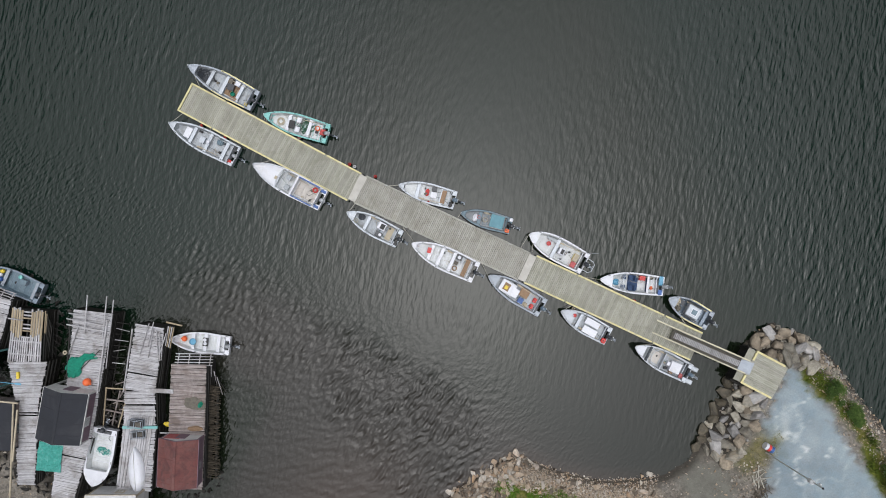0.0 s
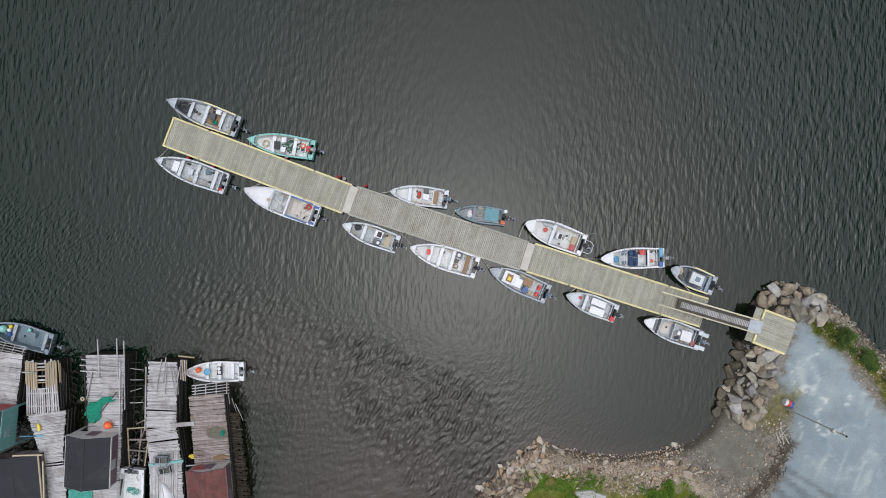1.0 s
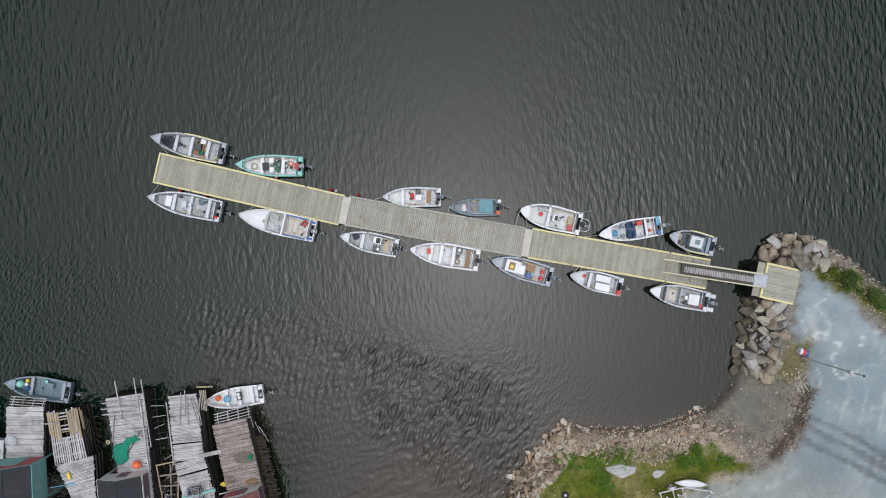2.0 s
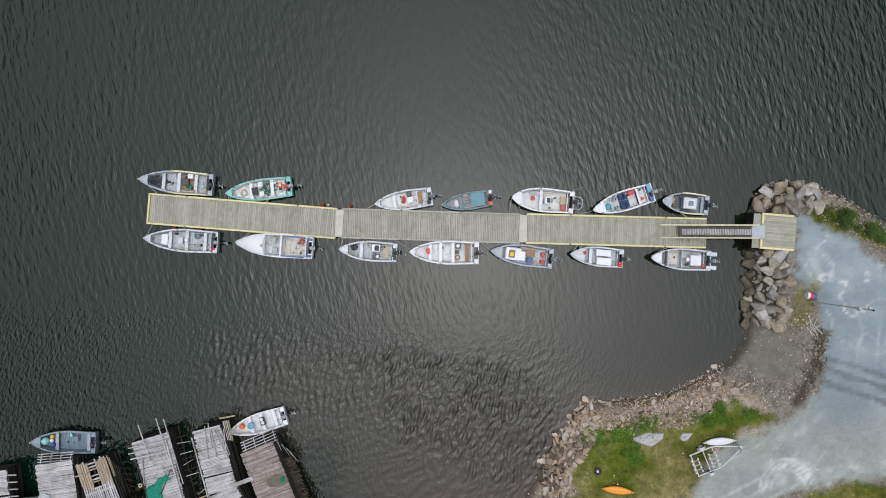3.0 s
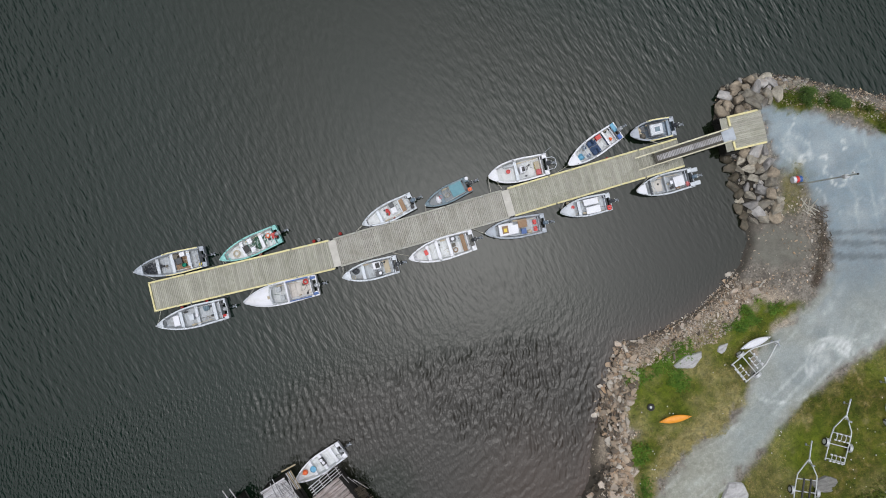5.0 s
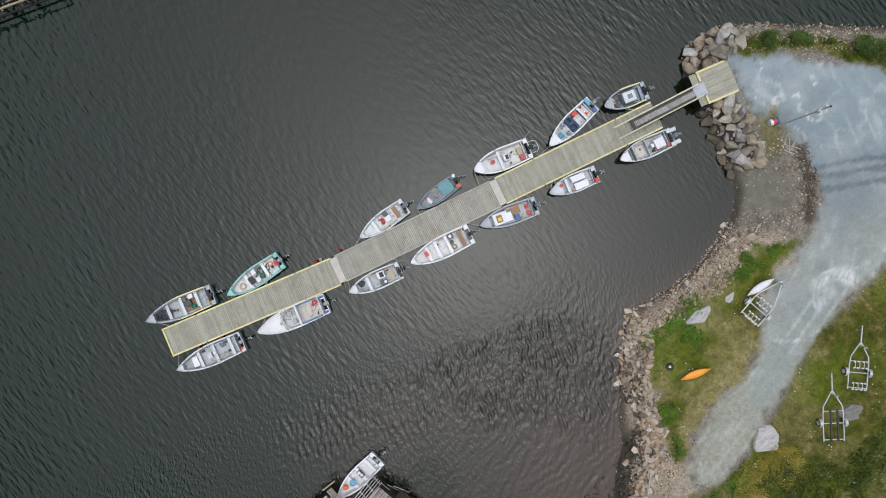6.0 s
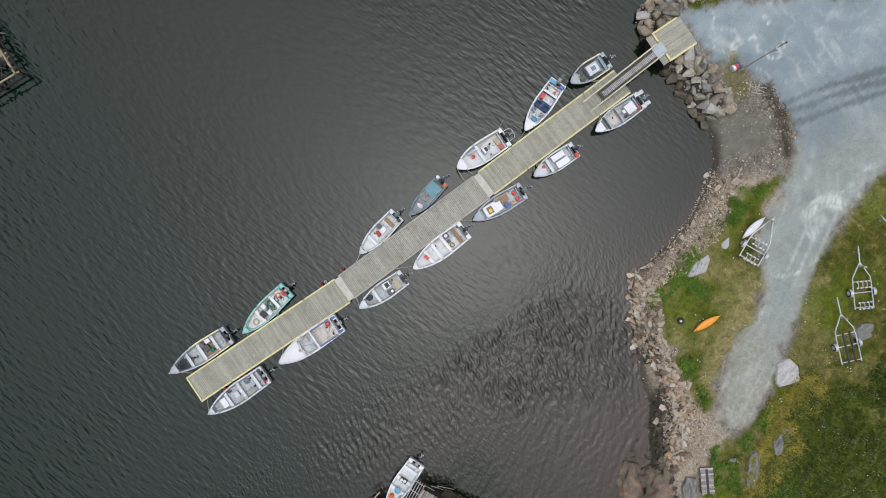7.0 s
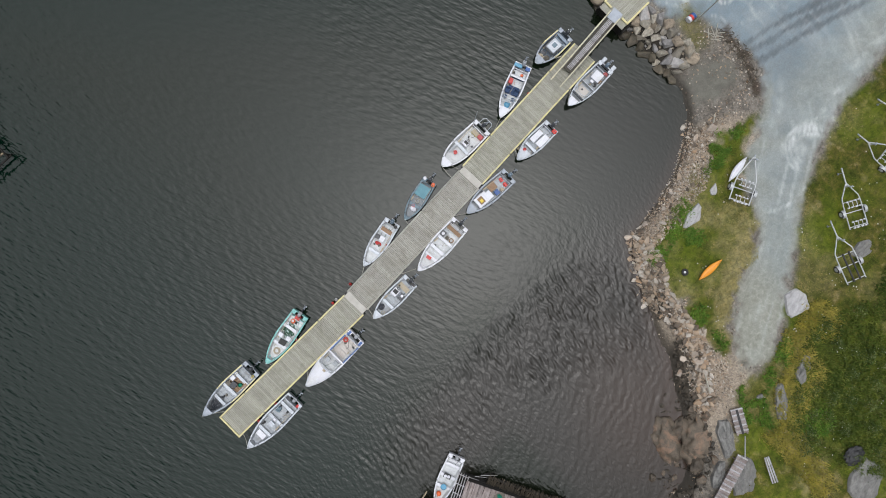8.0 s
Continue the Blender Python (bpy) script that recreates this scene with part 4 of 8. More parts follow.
    if pods:
        for side in (-1, 1):
            part("swim_pod", box_bm((0.62, 0.36, 0.22), pose(-0.3, side * (hb(0) - 0.22), 0.3), 0.04), M[rim], it)
    if motor:
        pm = pose(-0.06, 0, freeboard + 0.1, 0, tilt, 0)
        leg = part("outboard_motor", box_bm((0.14, 0.1, 0.66), pm @ pose(-0.1, 0, -0.3), 0.03), M["engine"], it)
        part("cowl", box_bm((0.44, 0.3, 0.36), pm @ pose(-0.1, 0, 0.18), 0.09), M[motor], leg, smooth=False)
        part("cowl_band", box_bm((0.445, 0.305, 0.04), pm @ pose(-0.1, 0, 0.08), 0.01), M["hub"], leg)
        part("tiller", rod(bmesh.new(), pm @ Vector((0.1, 0.02, 0.1)), pm @ Vector((0.42, 0.08, 0.2)), 0.022, 0.016), M["black"], leg)
        part("bracket", box_bm((0.14, 0.26, 0.3), pose(-0.06, 0, freeboard - 0.02), 0.02), M["alu_dark"], leg)
        part("gearcase", rod(bmesh.new(), pm @ Vector((-0.3, 0, -0.6)), pm @ Vector((0.08, 0, -0.6)), 0.03, 0.055), M["alu_dark"], leg)
        part("cavitation_plate", box_bm((0.3, 0.18, 0.02), pm @ pose(-0.16, 0, -0.44), 0.004), M["alu_dark"], leg)
        bm = bmesh.new()
        for k in range(3):
            ngon_box(bm, (0.02, 0.1, 0.15), pm @ pose(-0.32, 0, -0.6) @ pose(0, 0, 0, k * 120) @ pose(0, 0, 0.08, 0, 0, 25))
        part("propeller", bm, M["alu_dark"], leg)
    FLEET.append((it, m, length, width))
    return it, m, length, width


def rail_ring(it, length, width, s0, height, z0):
    """A bow rail of bent tube."""
    pts = [Vector((length * (s0 + (0.99 - s0) * math.sin(math.pi * k / 12)), half_beam(s0 + (0.99 - s0) * math.sin(math.pi * k / 12) * 0.98, width) * (1 if k < 6 else -1), z0 + height)) for k in range(13)]
    rail = part("bow_rail", tube(bmesh.new(), pts, 0.018), M["alu"], it)
    for k in (1, 4, 8, 11):
        part("stanchion", rod(bmesh.new(), pts[k] - Vector((0, 0, height)), pts[k], 0.014), M["alu"], rail)


def at_boat(b, u, v, z=0.155, turn=0):
    """A place in a boat: u from stern to bow, v across (port negative)."""
    return b[1] @ pose(u * b[2], -v * b[3] / 2, z, 0, 0, turn)


def crate(m, size, mat, label, name="box", lid=None):
    it = thing(name, m, label, name.replace("_", " "))
    part("body", box_bm(size, pose(0, 0, size[2] / 2), 0.025), M[mat], it)
    part("lid", box_bm((size[0] * 1.03, size[1] * 1.03, 0.03), pose(0, 0, size[2] + 0.01), 0.01), M[lid or mat], it)
    return it


def bucket(m, r, h, mat, label, fill=None):
    it = thing("bucket", m, label, "bucket")
    rows = [[((r * (0.85 + 0.15 * q)) * math.cos(a), (r * (0.85 + 0.15 * q)) * math.sin(a), h * q) for a in [2 * math.pi * k / 14 for k in range(15)]] for q in (0, 0.5, 1)]
    rows += [[(r * 0.9 * math.cos(a), r * 0.9 * math.sin(a), h * q) for a in [2 * math.pi * k / 14 for k in range(15)]] for q in (1, 0.55)]
    part("body", loft(bmesh.new(), rows, True), M[mat], it)
    part("rim", ring(bmesh.new(), (0, 0, h), r * 0.97, 0.014, None, 14, 5), M[fill or mat], it)
    return it


def tank(m, mat, label, size=(0.34, 0.24, 0.2)):
    it = thing("fuel_tank", m, label, "fuel tank")
    part("body", box_bm(size, pose(0, 0, size[2] / 2), 0.05), M[mat], it)
    part("cap", rod(bmesh.new(), (0.06, 0, size[2]), (0.06, 0, size[2] + 0.05), 0.04), M["black"], it)
    part("handle", beam(bmesh.new(), (-0.12, 0, size[2] + 0.03), (0.0, 0, size[2] + 0.03), 0.04, 0.03, 0.008), M[mat], it)
    return it


def coil(m, r, mat, label, turns=4):
    bm = bmesh.new()
    for k in range(turns):
        ring(bm, (0.01 * math.sin(k * 2.1), 0.01 * math.cos(k * 1.7), 0.02 + 0.018 * k), r * (1 - 0.14 * k), 0.02, None, 16, 5)
    return solid("rope_coil", bm, M[mat], m, label, "rope")


def heap(m, size, mat, label, name="fishing_net", category="net", seed=1):
    """A soft uneven pile."""
    rnd = random.Random(seed)
    bm = bmesh.new()
    bmesh.ops.create_icosphere(bm, subdivisions=5, radius=1.0)
    off = Vector((rnd.uniform(0, 50), rnd.uniform(0, 50), 0))
    for q in bm.verts:
        n1, n2 = noise.noise(q.co * 2.2 + off), noise.noise(q.co * 6 + off)
        q.co *= 1 + 0.26 * n1 + 0.07 * n2 + 0.03 * noise.noise(q.co * 15 + off)
        q.co = Vector((q.co.x * size[0], q.co.y * size[1], max(q.co.z, -0.15) * size[2] + 0.12 * size[2]))
    return solid(name, bm, M[mat], m, label, category, smooth=False)


def tangle(m, size, mat, label, name="fishing_net", category="net", seed=1, strands=16, r=0.022):
    """A loose heap of looping cord."""
    rnd = random.Random(seed)
    bm = bmesh.new()
    for k in range(strands):
        a, pts = rnd.uniform(0, 6.28), []
        c = Vector((rnd.gauss(0, 0.3), rnd.gauss(0, 0.3), 0))
        for j in range(9):
            a += rnd.uniform(-1.1, 1.3)
            c = c * 0.86 + Vector((math.cos(a), math.sin(a), 0)) * 0.34
            pts.append((c.x * size[0], c.y * size[1], r + size[2] * (0.15 + 0.85 * rnd.random()) * max(0.1, 1 - c.length)))
        tube(bm, pts, r * rnd.uniform(0.7, 1.5), 5)
    return solid(name, bm, M[mat], m, label, category)


def seat(b, u, v, mat, label, back=True):
    m = pose(u * b[2], -v * b[3] / 2, 0.155)
    it = part("seat", box_bm((0.42, 0.42, 0.1), m @ pose(0, 0, 0.34), 0.035), M[mat], b[0], label)
    part("pedestal", rod(bmesh.new(), m @ Vector((0, 0, 0)), m @ Vector((0, 0, 0.3)), 0.05), M["alu"], it)
    if back:
        part("backrest", box_bm((0.09, 0.42, 0.36), m @ pose(-0.2, 0, 0.54, 0, -12), 0.03), M[mat], it)
    return it


def mat_sheet(m, size, mat, label, name="floor_mat", category="mat"):
    return solid(name, box_bm((size[0], size[1], 0.02), pose(0, 0, 0.012), 0.006), M[mat], m, label, category)


def buoy(m, r, mat, label):
    it = thing("buoy", m, label, "buoy")
    bm = bmesh.new()
    bmesh.ops.create_uvsphere(bm, u_segments=18, v_segments=12, radius=r, matrix=Matrix.Translation((0, 0, r * 0.95)))
    part("body", bm, M[mat], it, smooth=True)
    part("neck", rod(bmesh.new(), (r * 0.9, 0, r), (r * 1.25, 0, r), r * 0.28, r * 0.2), M[mat], it)
    return it


# north side of the dock, from the outer end
b = boat((-18.95, 3.86), 179.6, 5.9, 1.82, "grey aluminium motorboat with yellow gunwale strips and cluttered cockpit", "alu_dark", "alu_dark", "floorgrey", 0.6, 0.87, "alu_dark", (0.68, 0.47, 0.24), "alu", "yellow", "engine", 45, inner=(0.26, 0.45, "brown"))
tangle(at_boat(b, 0.775, 0.0, 0.25), (0.52, 0.4, 0.25), "engine", "black net heaped in an open bow", seed=101, strands=34, r=0.03)
crate(at_boat(b, 0.31, 0.62), (0.4, 0.36, 0.42), "white", "white fish box in an open boat", "fish_box")
bucket(at_boat(b, 0.32, -0.35), 0.17, 0.3, "greennet", "dark green bucket in an open boat")
crate(at_boat(b, 0.38, 0.1, turn=8), (0.5, 0.5, 0.3), "engine", "black battery box in an open boat", "battery_box")
crate(at_boat(b, 0.42, 0.55), (0.35, 0.4, 0.3), "brownnet", "dark brown tackle box in an open boat", "tackle_box")
crate(at_boat(b, 0.28, -0.7), (0.5, 0.3, 0.26), "brown", "brown wooden tackle box in an open boat", "tackle_box")
tank(at_boat(b, 0.1, -0.6), "yellowplastic", "yellow fuel tank beside a transom")

b = boat((-12.67, 4.26), -169, 5.24, 1.68, "teal-trimmed open fishing boat with white interior", "teal", "teal", "floorlight", 0.58, 0.9, "teal", (0.62, 0.3), "white", None, "enginegrey", 50)
tangle(at_boat(b, 0.36, 0.25), (0.5, 0.42, 0.3), "greenrope", "dark green net heaped in an open boat", seed=3, strands=26)
crate(at_boat(b, 0.56, -0.1, 0.42, 5), (0.45, 0.6, 0.16), "black", "black tray lying on a thwart", "tray")
tank(at_boat(b, 0.09, 0.05, turn=90), "red", "red fuel tank at a transom", (0.5, 0.42, 0.28))
coil(at_boat(b, 0.75, -0.05), 0.3, "tan", "tan rope coil in a bow")
seat(b, 0.47, 0.5, "white", "white boat seat with backrest")
seat(b, 0.46, -0.4, "white", "white boat seat with backrest")
coil(at_boat(b, 0.19, 0.3), 0.2, "orange", "faded orange rope coil beside a fuel tank", 3)
bucket(at_boat(b, 0.26, 0.6), 0.16, 0.26, "white", "white bucket in an open boat")

b = boat((-1.36, 4.33), -167.5, 4.62, 1.55, "white and grey open motorboat with raised outboard", "white", "alu", "floorlight", 0.55, 0.9, "alu", (0.66, 0.24), "alu", None, "engineblue", 50, rubber=True)
heap(at_boat(b, 0.5, 0.1), (0.16, 0.3, 0.14), "red", "crumpled red lifejacket in an open boat", "lifejacket", "lifejacket", 5)
crate(at_boat(b, 0.39, 0.55, turn=10), (0.4, 0.35, 0.3), "black", "black box in an open boat", "battery_box", "engine")
crate(at_boat(b, 0.38, -0.05), (0.45, 0.45, 0.4), "white", "white cooler in an open boat", "cooler")
mat_sheet(at_boat(b, 0.21, 0.05, 0.42), (0.36, 1.05), "brown", "brown plywood panel across a stern")
coil(at_boat(b, 0.92, 0.0, 0.66), 0.13, "black", "black rope coil on a bow", 3)
bucket(at_boat(b, 0.06, -0.6, 0.45), 0.15, 0.2, "black", "black bucket at a stern corner")

b = boat((3.46, 4.6), -167, 4.1, 1.38, "blue-grey painted skiff with faded teal stern cover", "slate", "slate", "slatefloor", 0.5, 0.9, "slate", (0.62,), "slate", None, "engine", 45, rubber=True)
crate(at_boat(b, 0.28, 0.1, 0.2), (1.05, 0.98, 0.26), "tealtarp", "faded teal box cover in a skiff", "cover")
heap(at_boat(b, 0.7, -0.05), (0.2, 0.3, 0.16), "white", "crumpled white sack in a skiff", "sack", "sack", 8)
bucket(at_boat(b, 0.64, 0.1), 0.13, 0.22, "red", "small red bucket in a skiff")
tank(at_boat(b, 0.05, -0.62, 0.4), "orange", "orange fuel tank on a skiff stern", (0.36, 0.3, 0.22))
bucket(at_boat(b, 0.02, 0.7, 0.45), 0.14, 0.16, "white", "white tub at a skiff stern")
coil(at_boat(b, 0.5, 0.0), 0.2, "rope", "pale rope coil in a skiff", 3)

b = boat((10.0, 4.68), 179.5, 5.0, 1.88, "broad white open boat with centre console and stern frame", "white", "white", "floorlight", 0.66, 0.84, "white", (0.52,), "alu", None, "engine", 30, console=(0.42, 0.0, 0.5, 0.55, "white"), sharp=2.6, rubber=True)
bucket(at_boat(b, 0.65, 0.1), 0.17, 0.3, "red", "red bucket in a white boat")
crate(at_boat(b, 0.17, 0.1), (0.36, 0.62, 0.32), "yellowplastic", "yellow crate in a white boat", "crate", "tan")
crate(at_boat(b, 0.16, -0.5), (0.36, 0.42, 0.32), "orange", "orange tackle crate in a white boat", "crate", "redpaint")
part("stern_frame", tube(bmesh.new(), [(0.0, 0.5, 0.5), (-0.5, 0.48, 0.5), (-0.72, 0.3, 0.5), (-0.72, -0.3, 0.5), (-0.5, -0.48, 0.5), (0.0, -0.5, 0.5)], 0.03), M["alu"], b[0])
part("antenna", rod(bmesh.new(), (0.25, -0.85, 0.66), (-0.35, -1.15, 1.6), 0.018), M["alu"], b[0])
crate(at_boat(b, 0.62, 0.55, 0.18), (0.9, 0.2, 0.25), "floorgrey", "grey side locker in a white boat", "locker")

b = boat((16.28, 6.02), -158.5, 5.08, 1.62, "white runabout with navy carpets and blue stern", "white", "white", "floorlight", 0.62, 0.8, "white", (), None, None, "enginegrey", 48, windscreen=(0.62, 0.25, 0.3))
heap(at_boat(b, 0.72, -0.1), (0.3, 0.24, 0.18), "skyblue", "light blue bag in a bow", "bag", "bag", 71)
mat_sheet(at_boat(b, 0.46, -0.05, 0.17), (0.8, 1.2), "navy", "navy carpet in a cockpit")
crate(at_boat(b, 0.24, 0.0, 0.16), (0.16, 1.3, 0.36), "navy", "navy locker before an engine well", "locker", "white")
seat(b, 0.5, 0.5, "navy", "navy boat seat with backrest")
seat(b, 0.5, -0.5, "navy", "navy boat seat with backrest")
crate(at_boat(b, 0.33, 0.55), (0.45, 0.35, 0.34), "red", "red cooler in a runabout", "cooler")
crate(at_boat(b, 0.05, 0.5, 0.52), (0.3, 0.7, 0.16), "skyblue", "light blue locker on a stern", "locker")
crate(at_boat(b, 0.05, -0.62, 0.52), (0.3, 0.4, 0.14), "blue", "blue locker on a stern", "locker")
mat_sheet(at_boat(b, 0.63, -0.45, 0.6), (0.35, 0.32), "navy", "navy seat pad on a white deck")
mat_sheet(at_boat(b, 0.62, 0.5, 0.6), (0.3, 0.34), "navy", "navy seat pad on a white deck")
heap(at_boat(b, 0.16, -0.3), (0.12, 0.14, 0.08), "orange", "orange rope and gear on a deck", "tackle", "gear", 11)

b = boat((20.82, 5.29), 178.6, 3.8, 1.66, "grey aluminium boat with yellow strips and low deckhouse", "alu_dark", "alu_dark", "alu_blue", 0.6, 0.8, "alu_dark", (0.12,), "alu_blue", "yellow", "engine", 45, rubber=True)
house = part("deckhouse", box_bm((1.1, 0.95, 0.5), pose(1.55, 0, 0.5), 0.06), M["alu"], b[0], "pale grey low deckhouse")
part("hatch", box_bm((0.42, 0.4, 0.04), pose(1.5, 0, 0.77), 0.012), M["slate"], house, "dark hatch glass")
part("coaming", ngon_box(box_bm((1.3, 0.07, 0.3), pose(1.55, 0.56, 0.42), 0.01), (1.3, 0.07, 0.3), pose(1.55, -0.56, 0.42), 0.01), M["engine"], house, "dark coaming")
part("front_screen", box_bm((0.09, 0.92, 0.3), pose(2.18, 0, 0.62, 0, 22), 0.01), M["engine"], house, "dark raked front screen")
part("hatch_rim", box_bm((0.54, 0.52, 0.03), pose(1.5, 0, 0.755), 0.01), M["white"], house)
crate(at_boat(b, 0.68, 0.3), (0.35, 0.4, 0.32), "engine", "black battery box before a deckhouse", "battery_box")
heap(at_boat(b, 0.68, -0.35), (0.24, 0.26, 0.2), "brownnet", "brown net heap in a boat", seed=13)
tangle(at_boat(b, 0.8, 0.1, 0.7), (0.16, 0.24, 0.06), "tan", "tan net spread on a foredeck", seed=55, strands=22, r=0.02)
coil(at_boat(b, 0.1, 0.4), 0.17, "rope", "pale rope coil at a stern", 3)

# south side
b = boat((-18.22, -0.7), -179.1, 5.86, 1.82, "pale grey aluminium open boat with three thwarts", "alu", "alu", "floorgrey", 0.58, 0.9, "alu", (0.66, 0.43, 0.18), "alu", None, "enginegrey", 50)
mat_sheet(at_boat(b, 0.74, 0.0, 0.34), (0.5, 0.85), "white", "pale panel in a bow")
bucket(at_boat(b, 0.43, 0.05, 0.42), 0.14, 0.16, "white", "white bucket on a thwart")
heap(at_boat(b, 0.3, 0.5), (0.26, 0.26, 0.22), "slate", "dark blue bag in an open boat", "bag", "bag", 15)
tank(at_boat(b, 0.05, -0.6, 0.4), "red", "red fuel tank on a stern corner")
crate(at_boat(b, 0.05, 0.6, 0.4), (0.28, 0.42, 0.16), "engine", "black battery box on a stern corner", "battery_box")
crate(at_boat(b, 0.52, 0.0), (0.4, 0.5, 0.25), "alu", "grey box between thwarts", "locker")

b = boat((-10.54, -0.56), 180, 6.1, 1.84, "white cuddy boat with curved windscreen and blue trim", "white", "white", "floorlight", 0.72, 0.63, "white", (), None, None, "enginegrey", 40, windscreen=(0.6, 0.3, 0.26), sharp=2.5, inner=(0.1, 0.4, "floorwarm"))
for side in (-1, 1):
    part("side_deck_pad", box_bm((1.85, 0.1, 0.02), pose(1.55, side * 0.8, 0.775), 0.005), M["blue"], b[0], "blue side-deck strip")
    part("stern_pad", box_bm((0.42, 0.22, 0.02), pose(0.26, side * 0.66, 0.735), 0.005), M["blue"], b[0])
it = thing("lifebuoy", at_boat(b, 0.16, 0.5, 0.3), "red lifebuoy lying in a white boat", "lifebuoy")
part("ring", ring(bmesh.new(), (0, 0, 0.05), 0.17, 0.06, None, 20, 8), M["red"], it)
seat(b, 0.53, 0.4, "floorgrey", "grey boat seat behind a windscreen")
seat(b, 0.5, -0.4, "floorgrey", "grey boat seat behind a windscreen")
part("deck_hatch", box_bm((0.2, 0.26, 0.04), pose(4.05, 0.1, 0.93), 0.015), M["tan"], b[0], "tan foredeck hatch")
part("cross_bulkhead", box_bm((0.16, 1.72, 0.66), pose(2.55, 0, 0.47), 0.03), M["white"], b[0])
rail_ring(b[0], 6.1, 1.75, 0.62, 0.3, 0.85)

b = boat((-3.81, -0.42), -179.4, 4.65, 1.58, "grey aluminium open boat with white side console", "alu", "alu", "floorgrey", 0.56, 0.84, "alu", (0.62,), "alu", None, "engine", 40, console=(0.36, -0.35, 0.7, 0.6, "white"))
crate(at_boat(b, 0.36, -0.5), (0.55, 0.38, 0.3), "black", "black box with a round white lid", "battery_box", "engine")
bucket(at_boat(b, 0.33, -0.5, 0.5), 0.12, 0.06, "white", "round white lid on a black box")
heap(at_boat(b, 0.75, 0.3), (0.28, 0.26, 0.2), "engine", "dark gear bag in a bow", "bag", "bag", 17)
mat_sheet(at_boat(b, 0.2, 0.0, 0.2), (0.45, 1.1), "tan", "tan mat in a stern")
coil(at_boat(b, 0.8, -0.3, 0.5), 0.16, "rope", "pale rope coil in a bow", 3)
crate(at_boat(b, 0.03, -0.55, 0.45), (0.26, 0.32, 0.14), "black", "black battery box on a stern corner", "battery_box")

b = boat((2.73, 0.06), -176.7, 5.56, 1.86, "white open boat with several thwarts and brown bench", "white", "white", "floorlight", 0.62, 0.92, "white", (0.7, 0.55, 0.37), "white", None, "engine", 40)
crate(at_boat(b, 0.73, 0.1, 0.42, 10), (0.28, 0.42, 0.2), "red", "red fuel tank on a thwart", "crate")
crate(at_boat(b, 0.3, 0.6), (0.5, 0.42, 0.4), "black", "black box with a round white lid", "battery_box", "engine")
bucket(at_boat(b, 0.3, 0.6, 0.57), 0.13, 0.06, "white", "round white lid on a black box")
mat_sheet(at_boat(b, 0.16, 0.0, 0.42), (0.34, 1.4), "brown", "brown plywood bench across a stern")
crate(at_boat(b, 0.31, 0.05), (0.3, 0.28, 0.35), "brownnet", "dark brown tackle box in a white boat", "tackle_box")
crate(at_boat(b, 0.24, 0.5), (0.25, 0.5, 0.3), "floorgrey", "grey locker in a white boat", "locker")
coil(at_boat(b, 0.3, -0.4), 0.2, "brown", "brown rope coil in a white boat", 3)

b = boat((8.69, 0.05), 176.9, 5.02, 1.68, "dark-hulled aluminium boat with white deck box", "alu_dark", "alu_dark", "floorgrey", 0.6, 0.82, "alu_dark", (), None, None, "engineblue", 48, rubber=True)
hb2 = part("deck_box", box_bm((1.25, 1.0, 0.42), pose(3.2, 0, 0.42), 0.05), M["white"], b[0], "white deck box")
part("deck_box_hatch", box_bm((0.5, 0.62, 0.04), pose(3.3, 0, 0.65), 0.012), M["brown"], hb2, "brown hatch")
part("deck_box_trim", box_bm((0.26, 0.3, 0.03), pose(3.3, 0.05, 0.685), 0.012), M["yellowplastic"], hb2)
crate(at_boat(b, 0.5, -0.1), (0.55, 0.7, 0.5), "white", "white cooler in an aluminium boat", "cooler")
mat_sheet(at_boat(b, 0.36, 0.35, 0.4), (0.75, 0.7), "brown", "brown plywood cover in a cockpit")
crate(at_boat(b, 0.36, -0.45), (0.4, 0.42, 0.42), "blue", "blue crate in an aluminium boat", "crate")
tank(at_boat(b, 0.16, 0.25), "red", "red fuel tank in a stern", (0.3, 0.38, 0.24))
tank(at_boat(b, 0.16, -0.4), "red", "red fuel tank in a stern", (0.3, 0.38, 0.24))
heap(at_boat(b, 0.26, -0.6), (0.2, 0.2, 0.16), "tan", "tan sack in an aluminium boat", "sack", "sack", 19)
coil(at_boat(b, 0.55, 0.5, 0.3), 0.16, "black", "black rope coil on a box", 3)

b = boat((14.32, 0.5), 179.3, 4.3, 1.56, "light grey aluminium boat with bow rail and white lockers", "alu", "alu", "floorgrey", 0.56, 0.72, "alu", (0.6,), "alu", None, "engine", 35)
rail_ring(b[0], 4.3, 1.5, 0.6, 0.22, 0.65)
crate(at_boat(b, 0.37, 0.42), (1.15, 0.5, 0.36), "white", "white locker along a boat side", "locker")
crate(at_boat(b, 0.35, -0.45), (1.15, 0.55, 0.36), "white", "white locker along a boat side", "locker")
bucket(at_boat(b, 0.74, 0.25, 0.6), 0.14, 0.2, "red", "red bucket on a foredeck")
tank(at_boat(b, 0.05, -0.6, 0.42), "red", "red fuel tank on a stern corner", (0.36, 0.4, 0.26))

b = boat((21.3, 0.87), -179, 4.85, 1.7, "grey aluminium boat with white foredeck and swim pods", "alu_dark", "alu", "floorgrey", 0.62, 0.82, "white", (), None, None, "engineblue", 48, windscreen=(0.66, 0.2, 0.3), pods=True)
crate(at_boat(b, 0.6, 0.0), (0.8, 0.9, 0.06), "floorgrey", "grey floor board behind a windscreen", "floor_board", "floorwarm")
part("bulkhead", box_bm((0.06, 1.4, 0.45), pose(2.3, 0, 0.4), 0.01), M["alu"], b[0])
